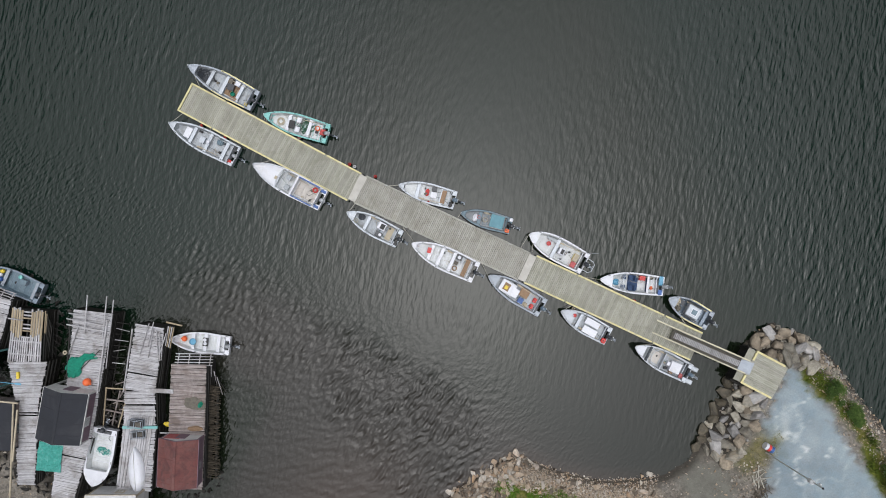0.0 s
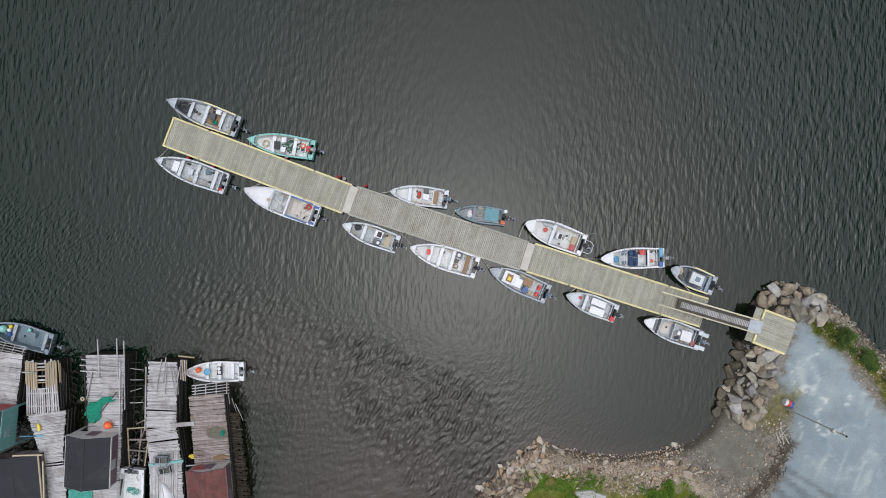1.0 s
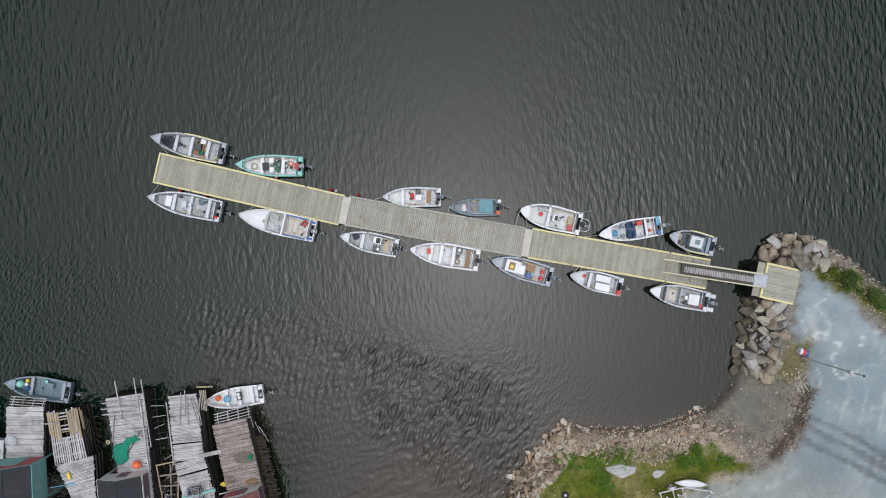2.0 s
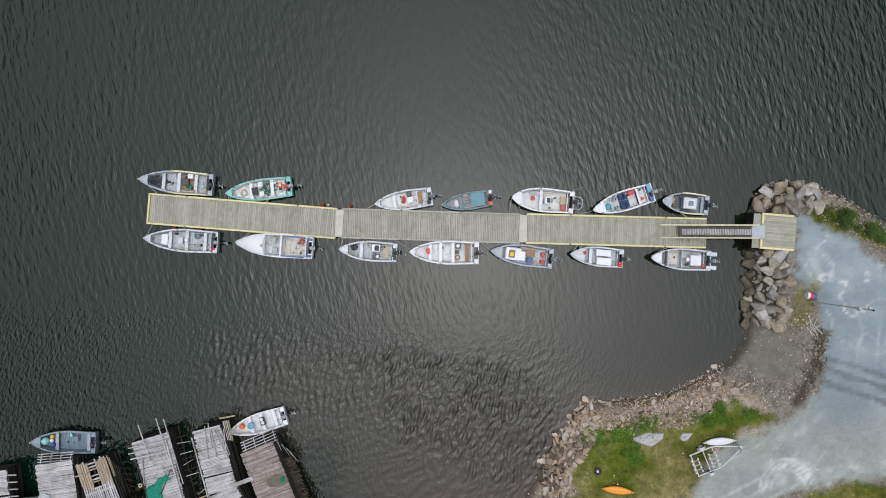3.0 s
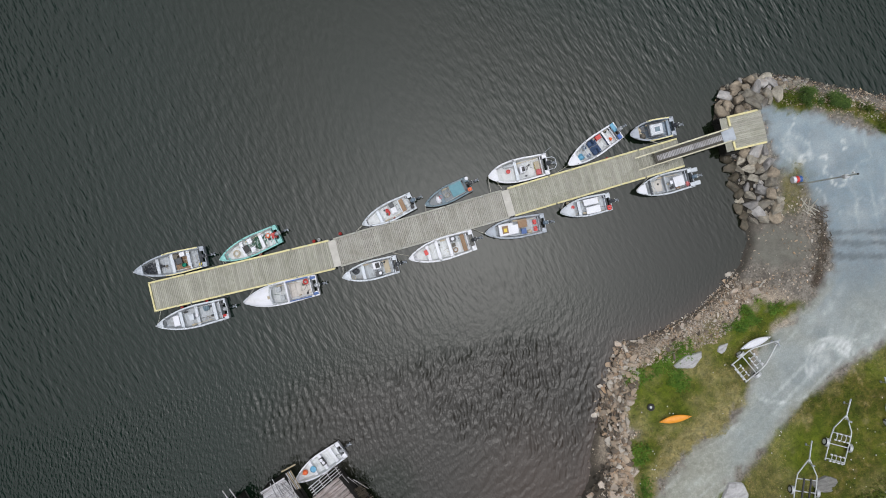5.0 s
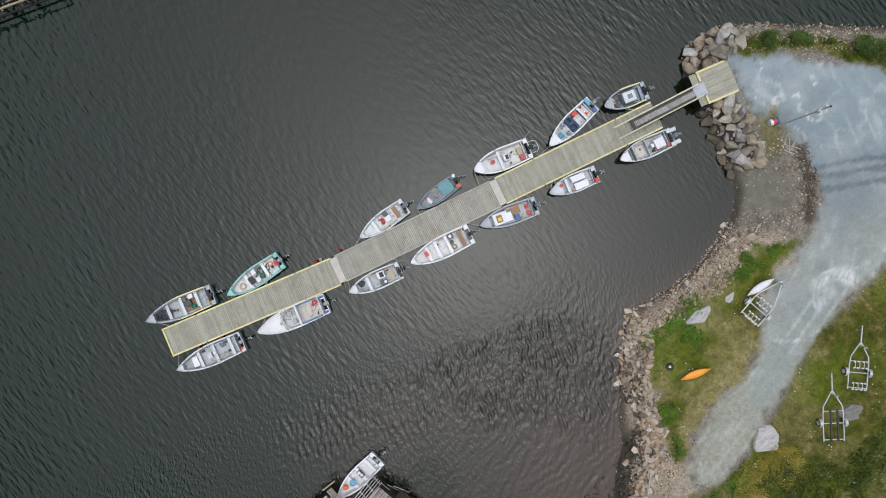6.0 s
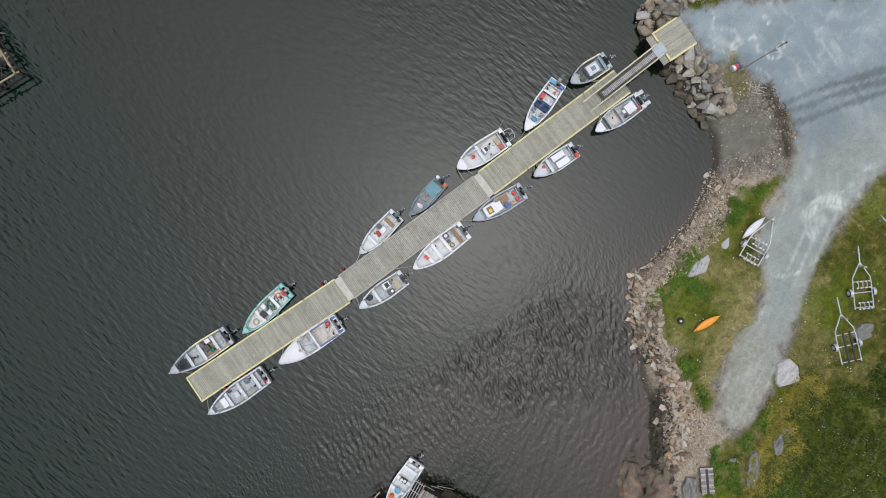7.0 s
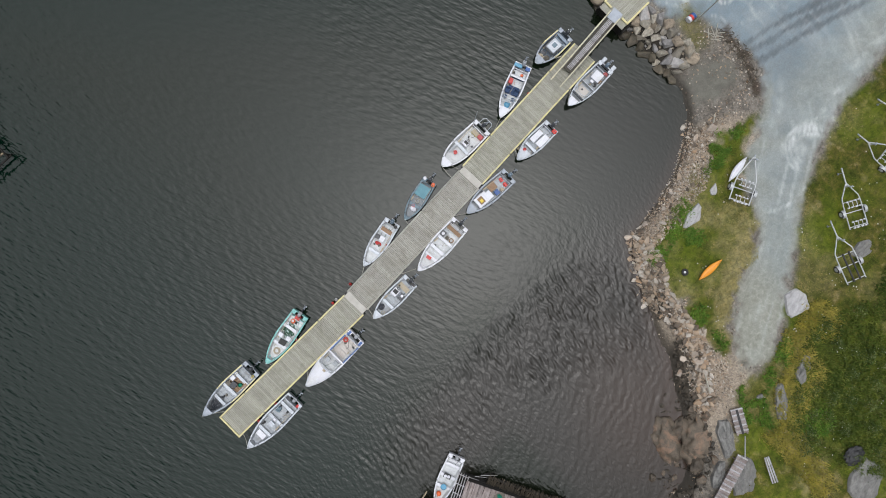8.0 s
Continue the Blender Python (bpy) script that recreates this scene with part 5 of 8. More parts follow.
part("screen_band", box_bm((0.24, 1.2, 0.05), pose(3.62, 0, 0.73, 0, -14), 0.01), M["engine"], b[0], "dark tinted screen")
crate(at_boat(b, 0.25, -0.05, 0.3, 3), (0.82, 0.8, 0.36), "white", "white box cover over stern gear", "box_cover")
crate(at_boat(b, 0.37, 0.0), (0.24, 0.3, 0.4), "white", "white cooler in a boat", "cooler")
heap(at_boat(b, 0.1, -0.5, 0.4), (0.16, 0.2, 0.12), "redpaint", "red rag and rope at a stern", "tackle", "gear", 23)
heap(at_boat(b, 0.26, -0.65, 0.2), (0.2, 0.14, 0.1), "brown", "brown rope at a boat side", "tackle", "gear", 24)



def gear(b, seed, floor=0.17):
    """Oars, rods, loose line and small tools lying in one boat."""
    rnd = random.Random(seed)
    u, side = rnd.uniform(0.3, 0.42), rnd.choice((-1, 1))
    solid("oar", beam(beam(bmesh.new(), (-0.8, 0, 0), (0.55, 0, 0), 0.045, 0.04), (0.55, 0, 0), (0.95, 0, 0), 0.13, 0.025), M["tan"], at_boat(b, u, side * 0.66, 0.42, rnd.uniform(-4, 4)), "worn wooden oar laid along a boat side", "oar", "oars")
    for k in range(2):
        pts, a, c = [], rnd.uniform(0, 6), Vector((0, 0, 0.02))
        for j in range(12):
            a += rnd.uniform(-0.9, 1.1)
            c = c + Vector((0.13 * math.cos(a), 0.1 * math.sin(a), 0))
            c.y = max(-0.35, min(0.35, c.y))
            pts.append(c.copy())
        solid("loose_line", tube(bmesh.new(), pts, 0.014, 5), M[("rope", "black", "greenrope", "tan")[rnd.randrange(4)]], at_boat(b, rnd.uniform(0.25, 0.6), rnd.uniform(-0.3, 0.3), floor), "loose line lying on a boat floor", "rope", "loose lines")
    for k in range(3):
        mat = ("engine", "brownnet", "hub", "alu_dark", "tan", "black")[rnd.randrange(6)]
        crate(at_boat(b, rnd.uniform(0.16, 0.62), rnd.uniform(-0.6, 0.6), floor, rnd.uniform(0, 90)), (rnd.uniform(0.12, 0.26), rnd.uniform(0.1, 0.2), rnd.uniform(0.08, 0.2)), mat, "small tool box lying in a boat", "tool_box")
    solid("boat_hook", rod(bmesh.new(), (-0.9, 0, 0), (0.9, 0, 0.02), 0.018, 0.014, 6), M["hub"], at_boat(b, rnd.uniform(0.3, 0.45), -side * 0.7, 0.44, rnd.uniform(-3, 3)), "thin pale boat hook along a boat side", "boat hook", "boat hooks")


for k, one in enumerate(FLEET):
    gear(one, 400 + k)

# boats by the stages
b = boat((-11.72, -14.1), -158.7, 4.68, 1.6, "white open boat with three thwarts off a stage", "white", "white", "floorlight", 0.55, 0.93, "white", (0.63, 0.42, 0.2), "white", None, "enginegrey", 55)
buoy(at_boat(b, 0.78, 0.15), 0.22, "orange", "orange ball buoy in a boat")
bucket(at_boat(b, 0.62, 0.0, 0.4), 0.27, 0.16, "skyblue", "light blue tub in a boat", "tealtarp")
crate(at_boat(b, 0.41, 0.1, 0.4), (0.4, 0.65, 0.1), "black", "black tray on a thwart", "tray")
bucket(at_boat(b, 0.42, 0.3, 0.52), 0.13, 0.05, "white", "round white lid on a tray")
bucket(at_boat(b, 0.41, -0.05, 0.52), 0.13, 0.05, "white", "round white lid on a tray")

b = boat((-26.74, -17.45), -176.5, 5.1, 1.8, "blue-grey aluminium workboat with bright buoys in its bow", "alu_blue", "alu_blue", "slate", 0.6, 0.84, "alu_blue", (0.62, 0.12), "alu_dark", None, "engine", 45, rubber=True)
buoy(at_boat(b, 0.78, 0.1, 0.3), 0.3, "teal", "teal ball buoy on a bow")
buoy(at_boat(b, 0.69, 0.45, 0.3), 0.17, "yellowplastic", "yellow buoy on a bow")
buoy(at_boat(b, 0.7, 0.1, 0.3), 0.16, "white", "white buoy on a bow")
buoy(at_boat(b, 0.67, -0.25, 0.3), 0.19, "blue", "blue buoy on a bow")
crate(at_boat(b, 0.33, 0.3), (0.5, 0.4, 0.35), "alu_dark", "blue-grey deck locker in a workboat", "locker", "slate")
bucket(at_boat(b, 0.42, 0.55), 0.16, 0.2, "teal", "teal bucket in a workboat")

b = boat((-16.92, -23.91), -73.4, 4.43, 2.05, "white fibreglass skiff with teal netting inside", "white", "white", "floorlight", 0.62, 0.72, "white", (), None, None, "engine", 40, gunwale=0.16, sharp=4.0)
b[0].matrix_world = Matrix.Translation((0, 0, 1.0)) @ b[0].matrix_world
b = (b[0], Matrix.Translation((0, 0, 1.0)) @ b[1], *b[2:])
tangle(at_boat(b, 0.42, 0.0), (0.2, 0.42, 0.12), "tealnet", "teal netting heaped in a skiff", seed=31, strands=18)
slip = thing("boat_slip", pose(-16.92, -23.91, 0, 0, 0, -73.4), "dark log slip under a hauled skiff", "slip")
for y in (-0.45, 0.45):
    part("skid", rod(bmesh.new(), (-1.6, y, 0.55), (4.6, y, 0.92), 0.1), M["shadelog"], slip)
    for k in range(4):
        part("post", rod(bmesh.new(), (-1.2 + 1.8 * k, y, -1.6), (-1.2 + 1.8 * k, y, 0.5 + 0.1 * k), 0.09), M["shadelog"], slip)
for k in range(9):
    part("cross_log", rod(bmesh.new(), (-1.5 + 0.75 * k, -0.9, 0.46 + 0.045 * k), (-1.45 + 0.75 * k, 0.9, 0.46 + 0.045 * k), 0.07), M["shadelog"], slip)

# ---- fishing stages ----
def board_mesh(mat):
    """A slightly rounded rough board, one unit each way."""
    bm = loft(bmesh.new(), [[(x, y, z) for y, z in ((-0.5, -0.5), (-0.5, 0.35), (-0.42, 0.5), (0.42, 0.5), (0.5, 0.35), (0.5, -0.5))] for x in (-0.5, 0.5)], True)
    return mesh_of("board", bm, M[mat])


BOARD = {k: board_mesh(k) for k in ("silver", "brownwood", "tanwood", "shadelog", "deck_grey")}
LOG = mesh_of("log", rod(bmesh.new(), (-0.5, 0, 0), (0.5, 0, 0), 0.5, 0.42, 8), M["shadelog"])
LOG_BRUSH = mesh_of("log", rod(bmesh.new(), (-0.5, 0, 0), (0.5, 0, 0), 0.5, 0.35, 6), M["brushwood"])
LOG_PALE = mesh_of("log", rod(bmesh.new(), (-0.5, 0, 0), (0.5, 0, 0), 0.5, 0.4, 8), M["silver"])
LOG_TAN = mesh_of("log", rod(bmesh.new(), (-0.5, 0, 0), (0.5, 0, 0), 0.5, 0.4, 8), M["tanwood"])


def stick(parent, me, a, b, w, h, name="log", roll=0):
    a, b = Vector(a), Vector(b)
    m = Matrix.Translation((a + b) / 2) @ (b - a).to_track_quat("X", "Z").to_matrix().to_4x4() @ pose(0, 0, 0, roll)
    return piece(name, me, parent, sized(m, (b - a).length, w, h))


def wharf(name, line, widths, z, mat, label, step=0.16, along=False, seed=1, rag=0.12, holes=(), posts=True, gap=0.007):
    """A stage deck of rough boards on poles, along a line in plan."""
    rnd = random.Random(seed)
    it = thing(name, pose(line[0][0], line[0][1], 0), label, "fishing stage", "fishing stages")
    base = Vector((*line[0], 0))
    for (p, q), (w0, w1) in zip(zip(line, line[1:]), zip(widths, widths[1:])):
        p, q = Vector((*p, 0)) - base, Vector((*q, 0)) - base
        d = (q - p).normalized()
        side, length = Vector((-d.y, d.x, 0)), (q - p).length
        if along:
            n = int(w0 / step)
            for i in range(n):
                off = (i + 0.5) / n - 0.5
                if holes and abs(off - holes[0]) < holes[1]:
                    stick(it, BOARD[mat], p + side * off * w0 + d * holes[2] + Vector((0, 0, z)), q + side * off * w1 + Vector((0, 0, z)), step - gap, 0.045, "board", rnd.uniform(-3, 3))
                    continue
                s0, s1 = rnd.uniform(-rag, rag), rnd.uniform(-rag, rag)
                stick(it, BOARD[mat], p + side * (off * w0 + rnd.uniform(-0.02, 0.02)) + d * s0 + Vector((0, 0, z + rnd.uniform(-0.02, 0.02))),
                      q + side * (off * w1 + rnd.uniform(-0.02, 0.02)) + d * s1 + Vector((0, 0, z + rnd.uniform(-0.02, 0.02))), (step - gap) * rnd.uniform(0.85, 1.06), 0.045, "board", rnd.uniform(-3, 3))
            for k in range(4):
                c = p + d * (length * (k + 0.4) / 4) + Vector((0, 0, z - 0.035 if not holes else z - 0.03))
                stick(it, BOARD[mat], c - side * w0 / 2, c + side * w0 / 2, 0.12, 0.05, "board")
        else:
            n = int(length / step)
            for i in range(n):
                k = (i + 0.5) / n
                w = w0 + (w1 - w0) * k
                if rnd.random() < 0.004:
                    continue
                c = p + d * (length * k) + Vector((0, 0, z + rnd.uniform(-0.015, 0.02)))
                tilt = d * rnd.uniform(-0.01, 0.01) * w
                stick(it, BOARD[mat], c - side * (w / 2 + rnd.uniform(-rag, rag)) - tilt, c + side * (w / 2 + rnd.uniform(-rag, rag)) + tilt, (step - gap) * rnd.uniform(0.92, 1.08), 0.05, "board", rnd.uniform(-4, 4))
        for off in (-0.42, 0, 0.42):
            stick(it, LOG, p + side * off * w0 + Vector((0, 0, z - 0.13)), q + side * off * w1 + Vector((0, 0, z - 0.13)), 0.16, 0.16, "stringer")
        # closed log walls added on the poles; their black stands for shade under the boards
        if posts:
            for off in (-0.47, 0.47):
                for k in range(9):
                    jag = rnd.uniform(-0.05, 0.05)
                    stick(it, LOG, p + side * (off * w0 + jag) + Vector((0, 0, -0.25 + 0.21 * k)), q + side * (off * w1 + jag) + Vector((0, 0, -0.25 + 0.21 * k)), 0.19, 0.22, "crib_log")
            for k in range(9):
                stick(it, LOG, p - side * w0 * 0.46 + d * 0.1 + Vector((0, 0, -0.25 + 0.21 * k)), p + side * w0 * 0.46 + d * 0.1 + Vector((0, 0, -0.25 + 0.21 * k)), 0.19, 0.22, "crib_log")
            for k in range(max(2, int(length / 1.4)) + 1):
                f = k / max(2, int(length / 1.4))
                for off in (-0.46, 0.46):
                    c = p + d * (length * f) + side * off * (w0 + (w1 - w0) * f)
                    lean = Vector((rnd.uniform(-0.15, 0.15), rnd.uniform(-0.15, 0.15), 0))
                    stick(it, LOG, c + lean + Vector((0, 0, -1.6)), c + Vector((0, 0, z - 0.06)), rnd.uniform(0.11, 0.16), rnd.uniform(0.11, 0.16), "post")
                if k:
                    stick(it, LOG, p + d * (length * (f - 0.5 / max(2, int(length / 1.4)))) + side * 0.5 * w0 + Vector((0, 0, 0.1)), c + Vector((0, 0, z - 0.3)), 0.08, 0.08, "brace")
    return it


def loose(it, origin, a, b, r, z0, z1, me=None, name="pole"):
    """A pole laid on or standing off a stage, in plan places."""
    o = Vector((*origin, 0))
    stick(it, me or LOG_PALE, Vector((*a, z0)) - o, Vector((*b, z1)) - o, r * 2, r * 2, name)


def rail_ladder(it, origin, p, q, depth, z, bars=4, rungs=3):
    """A slatted landing frame hung before a stage head: p to q is its outer edge."""
    p, q = Vector(p), Vector(q)
    d = (q - p).normalized()
    back = Vector((d.y, -d.x)) * depth
    for k in range(bars):
        a, b = p + back * (k / (bars - 1)), q + back * (k / (bars - 1))
        loose(it, origin, a - d * 0.12, b + d * 0.08, 0.04, z - 0.25 + 0.3 * k / bars, z - 0.25 + 0.3 * k / bars, None, "rung")
    for k in range(rungs):
        a = p + (q - p) * ((k + 0.15) / (rungs - 0.7))
        loose(it, origin, a, a + back, 0.04, z - 0.3, z + 0.0, None, "rung")


# stage with the dark shed
A0 = (-21.85, -16.25)
st = wharf("fishing_stage", [A0, (-19.75, -21.95), (-18.6, -25.3), (-17.2, -30.2)], [3.0, 2.55, 2.5, 1.7], 1.8, "silver", "silvered board fishing stage on poles with loose rails", 0.092, seed=2, rag=0.045)
for a, b in (((-23.35, -17.15), (-20.35, -16.2)), ((-23.3, -17.6), (-20.4, -16.65)), ((-23.1, -18.0), (-20.3, -17.1))):
    loose(st, A0, a, b, 0.05, 2.02, 2.02, None, "rail")
for a, b in (((-22.65, -15.2), (-21.6, -18.0)), ((-21.3, -14.6), (-20.2, -17.7)), ((-20.72, -14.6), (-18.9, -19.6))):
    loose(st, A0, a, b, 0.05, 2.2, 1.95, None, "pole")
loose(st, A0, (-20.55, -16.3), (-18.6, -21.6), 0.07, 1.95, 1.95, None, "edge_log")
loose(st, A0, (-23.1, -17.4), (-21.2, -21.7), 0.06, 1.95, 1.95, LOG, "edge_log")
loose(st, A0, (-22.3, -17.6), (-21.9, -20.2), 0.05, 1.93, 1.93, None, "pole")
loose(st, A0, (-20.6, -20.6), (-20.0, -18.6), 0.03, 1.9, 1.9, LOG, "pole")
for k in range(9):
    loose(st, A0, (-20.15 + 0.16 * k, -16.4 - 0.42 * k), (-19.35 + 0.17 * k + 0.3 * math.sin(k * 2.2), -16.15 - 0.4 * k), 0.035, 1.1, 0.9 + 0.3 * math.sin(k), LOG_PALE if k % 2 else LOG, "brace")
heap(pose(-21.15, -20.7, 1.84, 0, 0, 20), (0.6, 0.8, 0.2), "greennet", "bright green fishing net piled on a stage", seed=41)
bm, rnd = bmesh.new(), random.Random(23)
for k in range(26):
    f = (k - 12.5) / 12.5
    w = rnd.uniform(-0.06, 0.06)
    tube(bm, [(-0.05 + 0.35 * f, -0.7 + w, 0.16), (0.02 + 0.4 * f, -0.2, 0.24 - 0.1 * f * f), (0.2 + 0.22 * f + w, 0.45, 0.2 - 0.06 * f * f), (0.42 + 0.2 * f + w, 0.85 - 0.12 * f, 0.12), (0.75 + 0.2 * f * f + 0.25 * f, 1.3 - 0.3 * abs(f) + rnd.uniform(-0.2, 0.12), 0.06)], rnd.uniform(0.022, 0.04), 5)
solid("net_tail", bm, M["greennet"], pose(-21.05, -20.3, 1.84), "twisted green net end lying on boards", "net")
buoy(pose(-19.62, -21.1, 1.86), 0.3, "orange", "orange ball buoy on a stage")
solid("line_float", ring(bmesh.new(), (0, 0, 0.08), 0.12, 0.06, None, 14, 6), M["tan"], pose(-22.25, -20.0, 1.84), "tan ring float on a stage edge", "float")
bm = bmesh.new()
bmesh.ops.create_grid(bm, x_segments=22, y_segments=22, size=0.5)
for q in bm.verts:
    q.co.z = 0.09 * noise.noise(q.co * 5) + 0.05 * noise.noise(q.co * 14)
    q.co.x *= 1.9 + 0.15 * noise.noise(q.co * 3)
    q.co.y *= 2.2
bmesh.ops.solidify(bm, geom=bm.faces, thickness=0.03)
solid("net_sheet", bm, M["tealnet"], pose(-19.55, -27.6, 1.92, 0, 0, 22), "teal netting spread out behind a shed", "net")

# middle stage
B0 = (-17.5, -15.2)
st = wharf("fishing_stage", [B0, (-15.85, -20.0), (-14.6, -22.4), (-12.7, -26.9)], [2.15, 2.35, 2.5, 2.6], 1.8, "silver", "long silvered fishing stage with a plank bridge", 0.105, seed=5, rag=0.06)
rnd = random.Random(12)
for k in range(13):
    o = -1.1 + 0.17 * k
    a, b = Vector((-14.9 + o * 0.9, -21.6 + o * 0.42)), Vector((-13.0 + o * 0.9, -26.6 + o * 0.42 + rnd.uniform(-0.3, 0.3)))
    stick(st, BOARD["silver"], Vector((a.x - B0[0], a.y - B0[1], 1.87)), Vector((b.x - B0[0], b.y - B0[1], 1.87)), 0.15, 0.045, "board", rnd.uniform(-3, 3))
for k in range(7):
    a = (-17.6 + 0.25 * k, -15.0 + rnd.uniform(-0.3, 0.3))
    loose(st, B0, a, (a[0] + 0.7 + rnd.uniform(-0.3, 0.5), a[1] - 1.6 - rnd.uniform(0, 0.9)), 0.04, 1.95, 1.92, None, "pole")
loose(st, B0, (-18.55, -16.0), (-16.9, -20.6), 0.06, 1.9, 1.9, LOG_PALE, "edge_log")
for k in range(4):
    loose(st, B0, (-16.35 + 0.12 * k, -14.65 + 0.02 * k), (-15.85 + 0.13 * k, -16.1), 0.05, 1.5 - 0.05 * k, 1.5, LOG_TAN if k % 2 else LOG_PALE, "brace")
loose(st, B0, (-16.7, -14.5), (-15.5, -14.2), 0.07, 1.35, 1.3, LOG_TAN, "brace")
bridge = solid("plank_bridge", beam(bmesh.new(), (-0.95, 0, 0), (0.95, 0, 0), 0.32, 0.06, 0.01), M["silver"], pose(-14.4, -19.15, 1.93, 0, 0, 25), "wide plank bridging two fishing stages", "plank")
solid("teal_beam", beam(bmesh.new(), (-1.35, 0, 0), (1.35, 0, 0), 0.2, 0.1, 0.01), M["tealwall"], pose(-14.5, -22.35, 1.94, 0, 0, 28), "teal painted beam across a stage", "beam")


def wire_crate(m, label):
    it = thing("lobster_trap", m, label, "trap", "wire traps")
    for z in (0.02, 0.36):
        for y in (-0.27, 0.27):
            part("frame_bar", beam(bmesh.new(), (-0.5, y, z), (0.5, y, z), 0.03, 0.03), M["alu_dark"], it)
        for x in (-0.5, 0, 0.5):
            part("frame_bar", beam(bmesh.new(), (x, -0.27, z), (x, 0.27, z), 0.03, 0.03), M["alu_dark"], it)
    for x in (-0.5, 0.5):
        for y in (-0.27, 0.27):
            part("corner_bar", beam(bmesh.new(), (x, y, 0.02), (x, y + 0.001, 0.36), 0.03, 0.03), M["alu_dark"], it)
    bm = bmesh.new()
    for k in range(11):
        beam(bm, (-0.45 + 0.09 * k, -0.27, 0.37), (-0.45 + 0.09 * k, 0.27, 0.37), 0.008, 0.008)
    part("mesh_top", bm, M["black"], it)
    part("bait_box", box_bm((0.4, 0.3, 0.18), pose(0.2, 0, 0.12), 0.02), M["brownnet"], it)
    part("trap_floor", box_bm((1.0, 0.54, 0.02), pose(0, 0, 0.012)), M["black"], it)


for x, y, z, turn in ((-14.8, -22.05, 2.02, 25), (-14.35, -22.85, 1.92, 32), (-14.75, -22.0, 2.4, 20)):
    wire_crate(pose(x, y, z, 0, 0, turn), "black wire lobster trap on a stage")
# upturned canoe on the middle stage
bm = loft(bmesh.new(), [[(x, y * (1 - (abs(x) / 1.9) ** 2.2) * 0.62, z * (1 - 0.35 * (abs(x) / 1.9) ** 2)) for y, z in ((-1, 0), (-0.9, 0.2), (-0.5, 0.36), (0, 0.42), (0.5, 0.36), (0.9, 0.2), (1, 0))] for x in [-1.88 + 0.1979 * k for k in range(20)]])
canoe = thing("upturned_boat", pose(-13.15, -25.45, 1.9, 0, 0, -58), "white upturned dinghy lying on a stage", "dinghy")
part("hull", bm, M["white"], canoe, smooth=True)
part("keel_strip", beam(bmesh.new(), (-1.7, 0, 0.41), (1.7, 0, 0.41), 0.05, 0.05, 0.01), M["whitepaint"], canoe)
for y in (-0.3, 0.3):
    part("rub_rail", beam(bmesh.new(), (-1.0, y * 1.75, 0.03), (1.0, y * 1.75, 0.03), 0.04, 0.05, 0.01), M["whitepaint"], canoe)

# stage with the red shed
C0 = (-13.5, -16.4)
st = wharf("fishing_stage", [C0, (-11.3, -20.9), (-9.3, -25.0)], [2.7, 2.75, 2.7], 1.8, "brownwood", "brown-grey fishing stage of uneven boards under a red shed", 0.1, seed=8, rag=0.03)
rail_ladder(st, C0, (-14.75, -16.2), (-12.35, -14.95), 0.85, 1.75, 5, 4)
for k in range(8):
    loose(st, C0, (-12.1 + 0.14 * k, -15.9 - 0.1 * k), (-11.5 + 0.3 * k * 0.6, -17.6 + 0.2 * math.sin(3 * k)), 0.035, 1.2, 0.5, LOG_PALE if k % 3 == 0 else LOG, "brace")
heap(pose(-11.7, -18.85, 1.82, 0, 0, 15), (0.85, 0.5, 0.06), "brownnet", "flat brown net laid on a stage", seed=47)
heap(pose(-11.25, -18.7, 1.86), (0.16, 0.26, 0.16), "greennet", "green rope bundle on a stage", "rope_heap", "rope", 48)
heap(pose(-10.75, -20.5, 1.84, 0, 0, 25), (0.55, 0.2, 0.16), "brown", "rusty brown gear against a shed", "tackle", "gear", 49)
heap(pose(-12.95, -21.5, 1.2, 0, 0, 15), (0.3, 0.18, 0.12), "yellowplastic", "yellow rope bundle between stages", "rope_heap", "rope", 50)
for k in range(6):
    loose(st, C0, (-13.0 + 0.35 * k, -22.1 - 0.75 * k), (-12.1 + 0.35 * k, -21.65 - 0.75 * k), 0.05, 1.75, 1.75, None, "rung")
crib = thing("log_crib", pose(-11.5, -17.3, 0), "crib of stacked dark brush and logs beside a stage", "crib")
rnd = random.Random(77)
for k in range(260):
    f = k / 259
    x, y = 3.3 * f, -6.4 * f
    me = LOG_BRUSH
    stick(crib, me, (x - 0.45 + rnd.uniform(-0.2, 0.2), y - 0.2 + rnd.uniform(-0.12, 0.12), rnd.uniform(0.6, 1.15)), (x + 0.5 + rnd.uniform(-0.35, 0.3), y + 0.22 + rnd.uniform(-0.25, 0.2), rnd.uniform(0.5, 1.1)), rnd.uniform(0.03, 0.09), rnd.uniform(0.03, 0.09), "log")
for s in (-0.35, 0.4):
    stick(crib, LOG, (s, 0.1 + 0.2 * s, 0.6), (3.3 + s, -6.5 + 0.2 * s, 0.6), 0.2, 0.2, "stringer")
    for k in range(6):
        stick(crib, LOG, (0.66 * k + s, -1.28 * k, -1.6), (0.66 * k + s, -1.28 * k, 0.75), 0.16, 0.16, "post")

